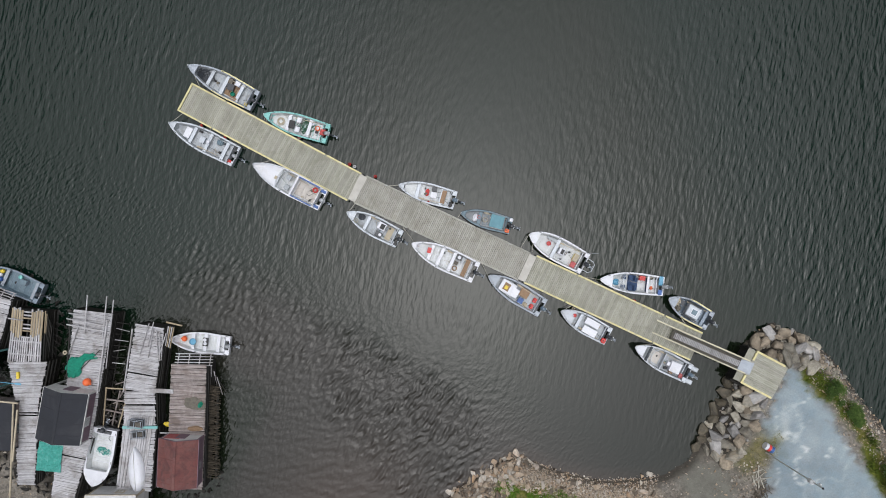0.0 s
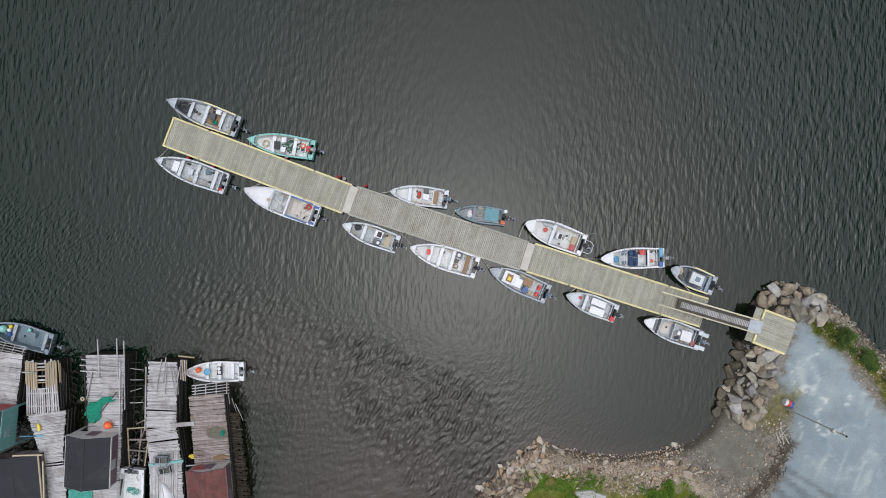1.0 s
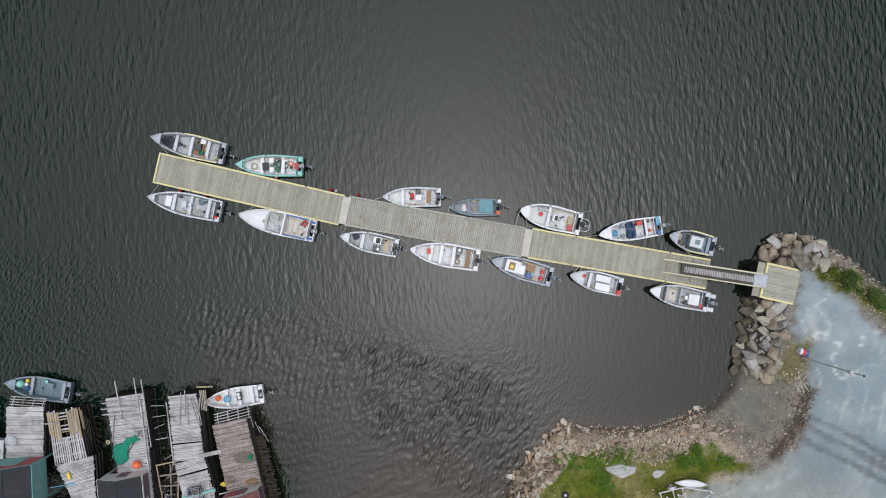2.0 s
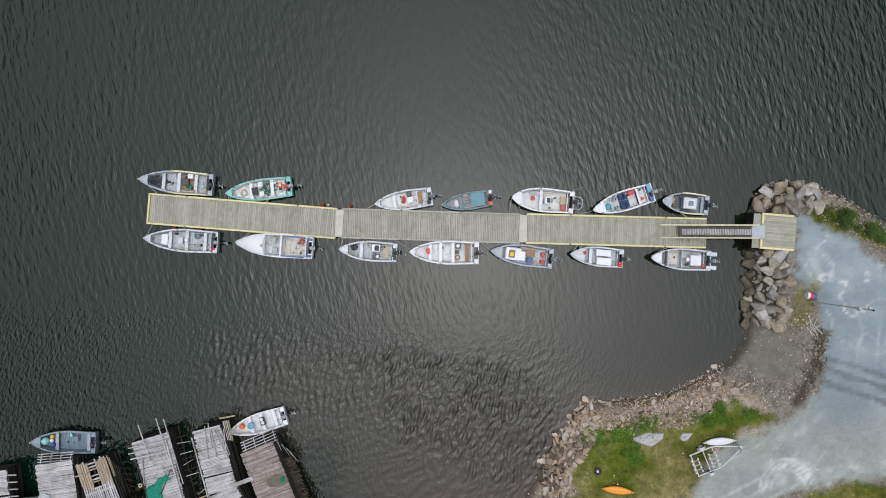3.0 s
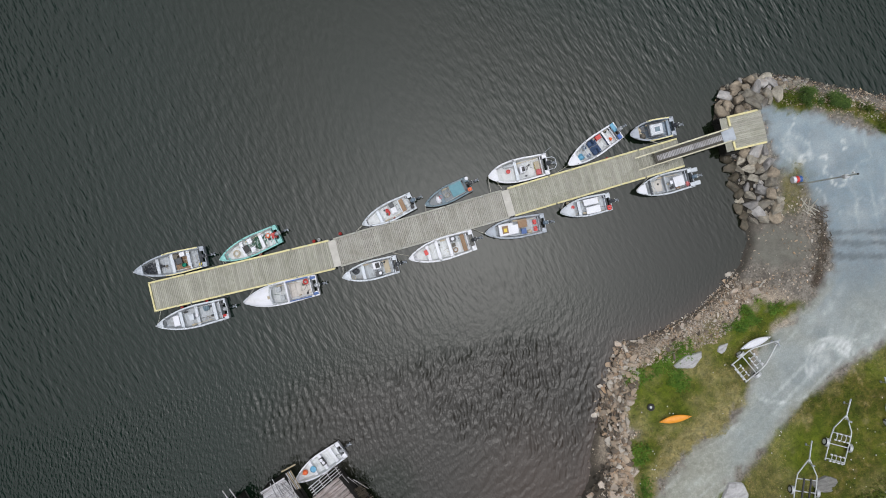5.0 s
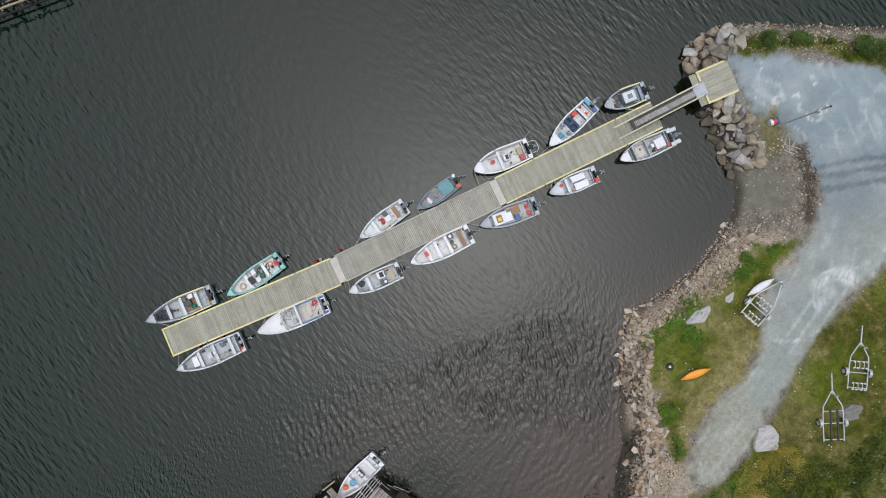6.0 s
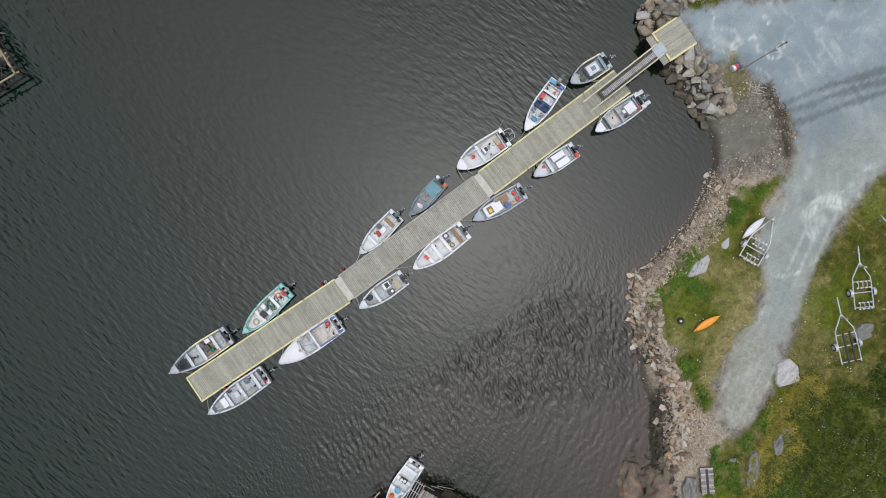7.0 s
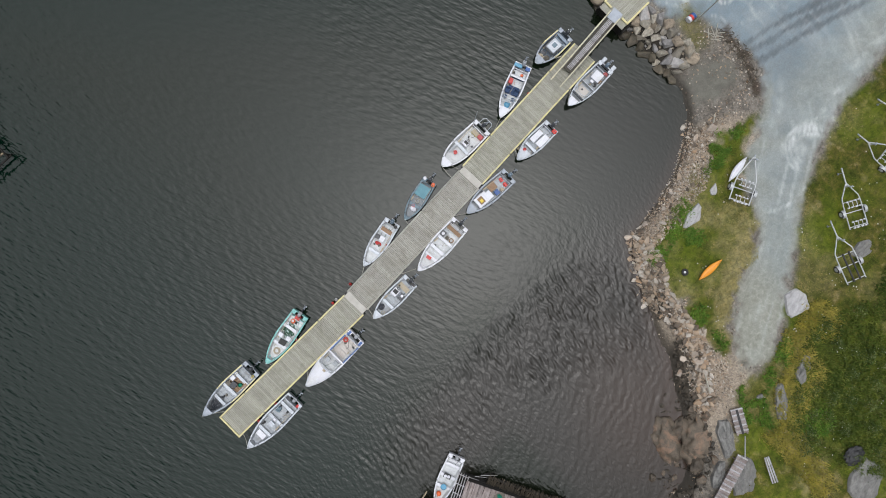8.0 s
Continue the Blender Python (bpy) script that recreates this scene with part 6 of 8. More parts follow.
# western stages
D0 = (-26.3, -18.5)
st = wharf("fishing_stage", [D0, (-24.75, -22.2)], [2.3, 2.6], 1.8, "silver", "ragged fishing stage with an open slatted head", 0.15, True, 14, 0.22, (-0.02, 0.13, 2.05), gap=0.035)
for k in range(5):
    a = Vector((-26.55 + 0.18 * k, -18.75 - 0.45 * k))
    loose(st, D0, a, a + Vector((0.85, 0.35)), 0.06, 1.78, 1.78, LOG_TAN if k % 2 else LOG_PALE, "rung")
for k in range(6):
    loose(st, D0, (-25.15 + 0.13 * k, -17.95 - 0.2 * k), (-24.55 + 0.2 * k, -19.6 - 0.45 * k), 0.045, 1.72 - 0.12 * k, 1.5 - 0.12 * k, LOG_TAN if k < 2 else LOG, "brace")
for k in range(10):
    loose(st, D0, (-24.7 + 0.17 * k, -18.9 - 0.42 * k), (-24.1 + 0.15 * k, -18.9 - 0.5 * k), 0.05, 0.5, 0.2, LOG, "brace")
rnd = random.Random(31)
for k in range(13):
    if 5 <= k <= 7:
        continue
    f = k / 12 - 0.5
    a = Vector((-26.3, -18.5)) + Vector((0.92, 0.385)) * f * 2.3 + Vector((0.385, -0.92)) * rnd.uniform(-0.1, 0.1)
    b = a + Vector((0.385, -0.92)) * rnd.uniform(1.7, 2.3)
    stick(st, BOARD["tanwood"], Vector((a.x - D0[0], a.y - D0[1], 1.845)), Vector((b.x - D0[0], b.y - D0[1], 1.845)), 0.14, 0.04, "board", rnd.uniform(-3, 3))
loose(st, D0, (-27.3, -19.7), (-26.2, -19.3), 0.06, 1.95, 1.95, None, "rail")
D1 = (-24.5, -22.0)
st = wharf("fishing_stage", [D1, (-23.05, -24.8), (-20.2, -30.4)], [3.0, 1.75, 1.35], 1.8, "silver", "narrow silvered walkway stage of short cross boards", 0.1, seed=16, rag=0.07)
crate(pose(-24.6, -23.2, 1.85, 0, 0, 30), (0.18, 0.5, 0.14), "yellowplastic", "yellow plastic tray on a stage", "tray")
solid("oar", beam(beam(bmesh.new(), (-0.9, 0, 0.03), (0.5, 0, 0.03), 0.05, 0.04), (0.5, 0, 0.03), (0.95, 0, 0.03), 0.14, 0.03), M["skyblue"], pose(-25.0, -24.1, 1.83, 0, 0, 22), "pale blue oar on a stage", "oar")
E0 = (-29.2, -18.8)
st = wharf("fishing_stage", [E0, (-28.3, -22.8)], [2.9, 2.9], 1.8, "silver", "grey fishing stage with slatted landing frame", 0.12, seed=18, rag=0.05)
rail_ladder(st, E0, (-30.5, -18.35), (-27.95, -17.95), 0.75, 1.75, 5, 4)
heap(pose(-29.6, -21.6, 1.82), (0.5, 0.4, 0.22), "floorgrey", "grey tarpaulin heap on a stage", "tarpaulin", "tarpaulin", 52)
F0 = (-33.9, -19.9)
st = wharf("fishing_stage", [F0, (-33.1, -24.0)], [1.9, 1.9], 1.6, "silver", "pale fishing stage with side slats", 0.13, seed=20, rag=0.05)
for k in range(5):
    loose(st, F0, (-33.0 + 0.1 * k, -20.2 - 0.55 * k), (-32.2 + 0.1 * k, -20.1 - 0.55 * k), 0.06, 1.5, 1.5, None, "rung")
solid("pale_cover", ngon_box(box_bm((2.6, 1.5, 0.08), pose(0, 0, 0.9), 0.02), (2.3, 1.2, 0.86), pose(0, 0, 0.43)), M["floorgrey"], pose(-31.3, -22.6, 1.0, 0, 0, 10), "pale grey covered bin beside a stage", "bin")
# old crib wharf across the harbour
G0 = (-21.2, 32.2)
st = thing("ruined_wharf", pose(*G0, 0), "ruined log wharf with open bays of brush", "wharf")
for k in range(5):
    for z in (0.4, 1.4):
        stick(st, LOG_TAN if z > 1 else LOG, (-9.5, 0.1 + 1.9 * k, z), (0.3, -0.4 + 1.9 * k, z), 0.2, 0.2)
        stick(st, LOG_TAN if z > 1 else LOG, (-2.1 * k, -0.5 + 0.2 * k, z + 0.17), (0.25 - 2.1 * k, 8.5, z + 0.17), 0.2, 0.2)
rnd = random.Random(5)
for k in range(230):
    x, y = rnd.uniform(-9, 0), rnd.uniform(0, 8)
    stick(st, (LOG, LOG_BRUSH, LOG_TAN, LOG_BRUSH, BOARD["brownwood"])[k % 5], (x, y, rnd.uniform(0.2, 0.9)), (x + rnd.uniform(-1, 1), y + rnd.uniform(-1, 1), rnd.uniform(0.2, 1.0)), 0.09, 0.09)
for k in range(5):
    for j in range(4):
        stick(st, LOG, (-2.1 * k, 2.4 * j, -3), (-2.1 * k, 2.4 * j, 1.7), 0.2, 0.2, "post")

# ---- sheds ----
def shed(center, turn, length, width, base, eave, ridge, wall, roof_a, roof_b, gable, trim, label, stripe=None):
    it = thing("shed", pose(center[0], center[1], base, 0, 0, turn), label, "shed", "stage sheds")
    he, hr, ov = eave - base, ridge - base, 0.16
    hw, hl = width / 2 - 0.1, length / 2 - 0.06
    for side in (-1, 1):
        part("wall", box_bm((2 * hl, 0.08, he), pose(0, side * hw, he / 2), 0.006), M[wall], it)
        for k in range(int(2 * hl / 0.22)):
            part("batten", box_bm((0.03, 0.02, he), pose(-hl + 0.1 + k * 0.22, side * (hw + 0.05), he / 2)), M[wall], it)
        rows = [[(side * hl + dx, y, z) for y, z in ((-hw, 0), (-hw, he), (0, hr - 0.05), (hw, he), (hw, 0))] for dx in (-0.04, 0.04)]
        part("gable_wall", loft(bmesh.new(), rows, True), M[gable], it)
        if stripe:
            part("gable_stripe", box_bm((0.03, hw * 0.9, he * 0.9), pose(side * (hl + 0.055), -hw * 0.45, he * 0.5), 0.004), M[stripe], it)
        sl = math.hypot(width / 2, hr - he)
        ang = math.degrees(math.atan2(hr - he, width / 2))
        roof = part("roof_slope", box_bm((length, sl + 0.03, 0.05), pose(0, side * width / 4, (he + hr) / 2 + 0.03, -side * ang), 0.008), M[roof_a if side > 0 else roof_b], it)
        for k in range(int(length / 0.9)):
            part("felt_lap", box_bm((0.05, sl - 0.02, 0.012), pose(-length / 2 + 0.5 + k * 0.9, side * width / 4, (he + hr) / 2 + 0.062, -side * ang)), M[roof_a if side > 0 else roof_b], roof)
        part("eave_board", box_bm((length + 0.02, 0.06, 0.14), pose(0, side * (width / 2 + 0.02), he - 0.02), 0.006), M[trim], it)
        for end in (-1, 1):
            part("barge_board", box_bm((0.05, sl + 0.02, 0.13), pose(end * (length / 2 - 0.01), side * width / 4, (he + hr) / 2 - 0.03, -side * ang), 0.006), M[trim], it)
    part("ridge_cap", box_bm((length, 0.2, 0.03), pose(0, 0, hr + 0.045), 0.008), M[roof_a], it)
    part("window", box_bm((0.6, 0.05, 0.5), pose(0.3, hw + 0.06, he * 0.55), 0.01), M["glass"], it, "small dark window")
    part("window_frame", box_bm((0.72, 0.05, 0.62), pose(0.3, hw + 0.045, he * 0.55), 0.01), M[trim], it)
    part("door", box_bm((0.05, 0.75, he * 0.9), pose(-hl - 0.06, 0, he * 0.45), 0.01), M[wall], it)
    for x in (-hl, hl):
        for y in (-hw, hw):
            part("corner_post", beam(bmesh.new(), (x, y, -2.2), (x, y + 0.001, he), 0.12, 0.12, 0.01), M[trim], it)
    return it


shed((-19.72, -23.83), -71.9, 3.9, 3.35, 1.83, 2.95, 3.6, "plumwall", "felt", "felt", "whitepaint", "whitepaint", "plum shed with dark felt roof and white barge boards")
shed((-10.44, -22.87), -64.5, 3.6, 2.95, 1.83, 2.95, 3.6, "plumwall", "redfelt", "redfelt", "whitepaint", "plumwall", "small shed with red-brown felt roof and striped gable", "redpaint")
shed((-27.86, -24.1), -74.8, 3.1, 3.3, 1.83, 3.6, 4.4, "tealwall", "felt", "felt", "redpaint", "tealwall", "teal board shed with dark felt roof", "tealwall")
shed((-24.6, -27.4), -63.7, 3.6, 4.0, 0.9, 2.45, 2.6, "brownwood", "felt", "felt", "brownwood", "felt", "low shed with flat dark felt roof")
shed((-13.0, -28.6), 28, 3.8, 3.0, 1.2, 3.1, 3.7, "whitepaint", "whitepaint", "redpaint", "whitepaint", "tan", "shed with cream and red roof behind the stages")
for a, b in (((-23.6, -24.9), (-20.5, -31.3)), ((-25.4, -25.6), (-23.3, -24.75)), ((-23.1, -25.2), (-21.6, -28.8))):
    solid("white_beam", beam(bmesh.new(), (a[0] - b[0], a[1] - b[1], 0), (0, 0, 0), 0.11, 0.1, 0.01), M["tan"], pose(b[0], b[1], 2.55), "pale squared beam lying along a shed", "beam", "pale beams")
pit = thing("log_crib", pose(-17.3, -22.4, 0), "open crib of tan poles between two stages", "crib")
for a, b, r in (((-1.0, 1.3, 1.3), (0.4, 1.9, 1.3), 0.06), ((-0.9, 0.4, 1.2), (0.6, 0.9, 1.2), 0.06), ((-0.6, -0.6, 1.15), (0.9, 0, 1.15), 0.06), ((-1.0, 1.4, 1.3), (0.0, -1.6, 1.2), 0.06), ((0.4, 1.9, 1.35), (1.1, -1.1, 1.25), 0.06), ((-0.3, 1.6, 1.1), (0.5, -1.3, 1.0), 0.05)):
    a = (a[0] + 0.18 * math.sin(9 * b[1]), a[1] + 0.2 * math.sin(7 * a[0]), a[2])
    stick(pit, LOG_TAN if r > 0.055 and a[1] > 0.5 else BOARD["brownwood"], a, b, r * 2.1, r * 1.7)
rnd = random.Random(9)
for k in range(64):
    x, y = rnd.uniform(-0.9, 0.9), rnd.uniform(-1.4, 1.6)
    stick(pit, (LOG, LOG_BRUSH, LOG_BRUSH, BOARD["brownwood"])[k % 4], (x, y, rnd.uniform(0.3, 0.8)), (x + rnd.uniform(-0.6, 0.6), y + rnd.uniform(-0.6, 0.6), rnd.uniform(0.3, 0.8)), 0.09, 0.09)
for x in (-0.8, 0.7):
    for y in (-1.2, 1.4):
        stick(pit, LOG, (x, y, -1.5), (x, y, 1.2), 0.14, 0.14, "post")

# ---- things on the shore ----
def kayak(m, mat, label, length=2.62, width=0.62, open_pit=False):
    it = thing("kayak", m, label, "kayak")
    xs = [-1 + 2 * k / 20 for k in range(21)]
    rows = []
    for s in xs:
        w, h = max(0.004, width / 2 * (1 - abs(s) ** 2.0)), 0.16 + 0.06 * s * s
        rows.append([(s * length / 2, w * math.cos(a), h + 0.16 * math.sin(a) * (1 - 0.5 * s * s) * (1 if math.sin(a) < 0 else 0.8)) for a in [2 * math.pi * j / 12 for j in range(13)]])
    part("hull", loft(bmesh.new(), rows), M[mat], it, smooth=True)
    part("keel_line", beam(bmesh.new(), (-length * 0.42, 0, 0.29), (length * 0.42, 0, 0.29), 0.03, 0.03, 0.006), M[mat], it)
    for s in (-1, 1):
        part("grab_handle", beam(bmesh.new(), (s * length * 0.4, -0.06, 0.28), (s * length * 0.4, 0.06, 0.28), 0.03, 0.03), M["black"], it)
    return it


kayak(pose(14.95, -17.62, 1.52, 0, 0, -3), "kayakorange", "bright orange kayak lying upside down on grass")
kayak(pose(22.6, -13.2, 1.5, 0, 0, 9), "white", "white kayak lying upside down beside a trailer")


def trailer(tongue, rear, width, label, bunks=False, drawbar=0.9):
    tongue, rear = Vector((*tongue, 0)), Vector((*rear, 0))
    length, d = (tongue - rear).length, tongue - rear
    z = float(ground_height(np.array([(tongue.x + rear.x) / 2]), np.array([(tongue.y + rear.y) / 2]))[0])
    it = thing("boat_trailer", pose(rear.x, rear.y, z, 0, 0, math.degrees(math.atan2(d.y, d.x))), label, "trailer", "boat trailers")
    hw, zz = width / 2, 0.48
    for side in (-1, 1):
        pts = [(0, side * hw, zz), (length * 0.4, side * hw, zz), (length * 0.52, side * hw * 0.93, zz), (length - drawbar, side * 0.05, zz)]
        for p, q in zip(pts, pts[1:]):
            part("side_rail", beam(bmesh.new(), p, q, 0.075, 0.09, 0.008), M["galv"], it)
        wheel = part("wheel", rod(bmesh.new(), (length * 0.27, side * (hw + 0.1), 0.29), (length * 0.27, side * (hw + 0.28), 0.29), 0.29, 0.29, 20), M["black"], it)
        part("hub", rod(bmesh.new(), (length * 0.27, side * (hw + 0.12), 0.29), (length * 0.27, side * (hw + 0.3), 0.29), 0.2, 0.19, 14), M["hub"], wheel)
        rows = [[(length * 0.27 + 0.36 * math.cos(a), side * y, 0.3 + 0.36 * math.sin(a)) for a in [math.pi * (0.1 + 0.1 * j) for j in range(9)]] for y in (hw + 0.05, hw + 0.3)]
        part("mudguard", loft(bmesh.new(), rows), M["galv"], it)
        part("tail_lamp", box_bm((0.06, 0.18, 0.1), pose(-0.02, side * (hw - 0.05), zz), 0.01), M["black"], it)
    part("drawbar", beam(bmesh.new(), (length - drawbar - 0.3, 0, zz), (length, 0, zz), 0.09, 0.09, 0.008), M["galv"], it)
    part("coupling", box_bm((0.22, 0.1, 0.1), pose(length, 0, zz + 0.02), 0.02), M["alu_dark"], it)
    part("winch_post", beam(bmesh.new(), (length - drawbar - 0.2, 0, zz), (length - drawbar - 0.3, 0, zz + 0.55), 0.08, 0.08), M["galv"], it)
    part("winch", rod(bmesh.new(), (length - drawbar - 0.3, -0.12, zz + 0.55), (length - drawbar - 0.3, 0.12, zz + 0.55), 0.07), M["alu_dark"], it)
    part("jockey_wheel", rod(rod(bmesh.new(), (length - 0.35, 0.14, 0.1), (length - 0.35, 0.2, 0.1), 0.1), (length - 0.35, 0.12, 0.1), (length - 0.35, 0.12, 0.75), 0.025), M["alu_dark"], it)
    for f in (0.03, 0.27, 0.45):
        part("cross_member", beam(bmesh.new(), (length * f, -hw, zz), (length * f, hw, zz), 0.07, 0.08, 0.008), M["galv"], it)
    if bunks:
        for y in (-0.28, 0.28):
            part("bunk", beam(bmesh.new(), (0.05, y, zz + 0.14), (length * 0.48, y, zz + 0.14), 0.13, 0.09, 0.015), M["black"], it, "black carpeted bunk")
    else:
        for f in (0.06, 0.4):
            for y in (-0.36, 0.0, 0.36):
                part("roller_arm", beam(bmesh.new(), (length * f - 0.28, y, zz + 0.1), (length * f + 0.28, y, zz + 0.1), 0.04, 0.04), M["galv"], it)
            for k in (-1, 1):
                part("roller_bar", beam(bmesh.new(), (length * f + 0.26 * k, -0.55, zz + 0.15), (length * f + 0.26 * k, 0.55, zz + 0.15), 0.035, 0.035), M["galv"], it)
                for y in (-0.5, -0.2, 0.2, 0.5):
                    part("roller", rod(bmesh.new(), (length * f + 0.26 * k, y - 0.06, zz + 0.19), (length * f + 0.26 * k, y + 0.06, zz + 0.19), 0.065, 0.065, 10), M["white"], it)
    return it


trailer((24.4, -13.4), (20.65, -15.25), 1.75, "galvanised boat trailer with white rollers beside a kayak", drawbar=0.1)
trailer((28.75, -19.3), (26.35, -23.8), 1.55, "galvanised boat trailer with white rollers on grass", drawbar=1.3)
trailer((24.9, -21.75), (22.95, -26.85), 1.65, "galvanised boat trailer with black bunks on grass", True, 1.4)
trailer((31.75, -18.2), (32.3, -22.9), 1.6, "galvanised boat trailer parked on field grass", drawbar=1.1)
trailer((35.05, -17.3), (36.2, -21.8), 1.6, "galvanised boat trailer at the field edge", True, 1.1)


def z_at(x, y):
    return float(ground_height(np.array([x]), np.array([y]))[0])


pole = thing("lamp_post", pose(29.05, -1.72, z_at(29.05, -1.72)), "tall timber pole with a pale lamp head", "lamp post")
part("pole", rod(bmesh.new(), (0, 0, -0.5), (0, 0, 6.9), 0.058, 0.042, 12), M["polewood"], pole)
lamp = part("lamp_arm", rod(bmesh.new(), (0, 0, 5.6), (0.1, 0, 5.75), 0.03), M["galv"], pole)
part("lamp_head", box_bm((0.34, 0.3, 0.5), pose(0.0, -0.02, 5.6), 0.08), M["hub"], lamp, "pale grey lamp head")
part("pole_cap", rod(bmesh.new(), (0, 0, 6.88), (0, 0, 6.96), 0.08, 0.04, 12), M["black"], pole)
part("insulator", rod(bmesh.new(), (0.12, 0, 6.4), (0.12, 0, 6.6), 0.06), M["hub"], pole)
part("insulator", rod(bmesh.new(), (-0.02, 0.14, 6.4), (-0.02, 0.14, 6.6), 0.06), M["hub"], pole)
drum = thing("painted_drum", pose(28.88, -1.28, z_at(28.88, -1.28) + 0.27, 0, 0, -4), "drum painted in white, red and blue bands lying by a pole", "drum")
for k, mt in enumerate(("white", "red", "blue")):
    part("band", rod(bmesh.new(), (-0.36 + 0.24 * k, 0, 0), (-0.12 + 0.24 * k, 0, 0), 0.27, 0.27, 24), M[mt], drum)
for k in range(4):
    part("hoop", ring(bmesh.new(), (0, 0, 0), 0.27, 0.012, pose(-0.36 + 0.24 * k, 0, 0, 0, 90), 20, 5), M["alu_dark"], drum)
rnd = random.Random(21)
for k in range(11):
    x, y, a = 29.5 + rnd.uniform(-0.5, 0.6), -3.6 + rnd.uniform(-0.5, 0.5), rnd.uniform(0.5, 2.4)
    solid("driftwood_stick", rod(bmesh.new(), (-0.45, 0, 0), (0.45, 0.05, 0.02), 0.04, 0.025, 6), M["rope"], pose(x, y, z_at(x, y) + 0.06, 0, rnd.uniform(-5, 5), math.degrees(a)), "bleached driftwood stick on gravel", "driftwood", "driftwood sticks")
solid("driftwood_pole", rod(bmesh.new(), (-0.85, 0, 0), (0.85, 0, 0.03), 0.06, 0.045), M["rope"], pose(8.0, -24.4, z_at(8, -24.4) + 0.25, 0, 0, 60), "bleached driftwood pole on rubble", "driftwood")
solid("driftwood_pole", rod(bmesh.new(), (-0.5, 0, 0), (0.5, 0, 0.03), 0.06, 0.045), M["rope"], pose(24.4, -8.9, z_at(24.4, -8.9) + 0.2, 0, 0, 40), "bleached driftwood pole on rubble", "driftwood")
tyre = thing("tyre", pose(13.35, -16.35, z_at(13.35, -16.35)), "black tyre with pale hub lying on grass", "tyre")
part("rubber", ring(bmesh.new(), (0, 0, 0.09), 0.22, 0.09, None, 20, 8), M["black"], tyre, smooth=True)
part("hub", rod(bmesh.new(), (0, 0, 0.02), (0, 0, 0.12), 0.1), M["hub"], tyre)


def steps(a, b, width, z0, z1, label, runner=False):
    a, b = Vector((*a, z0)), Vector((*b, z1))
    it = thing("boardwalk", Matrix.Translation(a) @ (b - a).to_track_quat("X", "Z").to_matrix().to_4x4(), label, "boardwalk", "boardwalks")
    length = (b - a).length
    for k in range(int(length / 0.15)):
        piece("board", BOARD["brownwood"] if k % 3 else BOARD["silver"], it, sized(pose(0.07 + k * 0.15, 0.03 * math.sin(k * 2.7), 0.05, 0, 0, 90 + 1.5 * math.sin(k)), width, 0.135, 0.045))
    for y in (-width * 0.4, width * 0.4):
        part("bearer", beam(bmesh.new(), (0, y, -0.05), (length, y, -0.05), 0.1, 0.14), M["brownwood"], it)
        for k in range(3):
            part("leg", beam(bmesh.new(), (length * (0.1 + 0.4 * k), y, -0.9), (length * (0.1 + 0.4 * k) + 0.001, y, -0.05), 0.1, 0.1), M["brownwood"], it)
    if runner:
        part("runner", box_bm((length * 0.92, 0.2, 0.03), pose(length / 2, 0, 0.09), 0.006), M["black"], it, "black rubber runner")
    return it


steps((8.2, -27.5), (7.05, -29.4), 1.05, 1.75, 1.95, "short boardwalk with black runner over rocks", True)
steps((5.75, -30.7), (0.9, -32.2), 0.95, 1.95, 1.9, "narrow weathered boardwalk through grass")
planks = thing("plank_stack", pose(7.0, -32.1, z_at(6.4, -33.2) + 0.35, 0, 0, -117), "three bleached planks lying on rock", "planks")
for k in range(3):
    part("plank", beam(bmesh.new(), (0, 0.16 * k, 0), (2.3, 0.21 * k, 0.02), 0.12, 0.05, 0.006), M["silver"], planks)
solid("handrail", rod(bmesh.new(), (7.05, -29.4, 2.3), (5.75, -30.7, 2.3), 0.045), M["silver"], Matrix(), "weathered pole handrail by a boardwalk", "rail")

# mooring lines and fenders
def rope_line(a, b, sag=0.12):
    a, b = Vector(a), Vector(b)
    pts = [a.lerp(b, k / 6) - Vector((0, 0, sag * math.sin(math.pi * k / 6))) for k in range(7)]
    return solid("mooring_line", tube(bmesh.new(), [p - a for p in pts], 0.018, 5), M["rope"], Matrix.Translation(a), "pale mooring line from a boat to the dock", "rope", "mooring lines")


for a, b in (((-24.7, 3.87, 0.8), (-23.3, 2.85, 0.6)), ((-17.6, 3.2, 0.6), (-17.4, 2.85, 0.6)), ((-17.7, 3.3, 0.76), (-17.6, 2.85, 0.6)), ((-13.9, 3.5, 0.6), (-14.6, 2.85, 0.6)), ((-5.8, 3.35, 0.7), (-6.5, 2.95, 0.6)), ((-0.5, 3.7, 0.6), (-0.55, 3.2, 0.6)),
             ((5.0, 4.7, 0.84), (4.95, 3.45, 0.6)), ((5.6, 4.2, 0.8), (5.9, 3.6, 0.6)), ((11.6, 4.15, 0.8), (10.4, 3.75, 0.6)), ((17.05, 5.3, 0.76), (19.0, 4.3, 0.6)), ((18.3, 4.8, 0.7), (19.2, 4.2, 0.6)),
             ((-24.0, -0.75, 0.74), (-23.5, 0.4, 0.6)), ((-21.0, -0.1, 0.6), (-21.0, 0.4, 0.6)), ((-16.6, -0.55, 0.9), (-15.6, 0.4, 0.6)), ((-8.4, -0.45, 0.7), (-8.2, 0.4, 0.6)), ((-2.8, 0.0, 0.8), (-4.0, 0.55, 0.6)), ((3.7, 0.3, 0.76), (2.8, 0.95, 0.6)), ((10.1, 0.5, 0.7), (10.6, 1.3, 0.6)), ((16.5, 0.9, 0.8), (17.8, 1.7, 0.6)), ((20.0, 1.6, 0.66), (20.1, 1.9, 0.6))):
    rope_line(a, b)


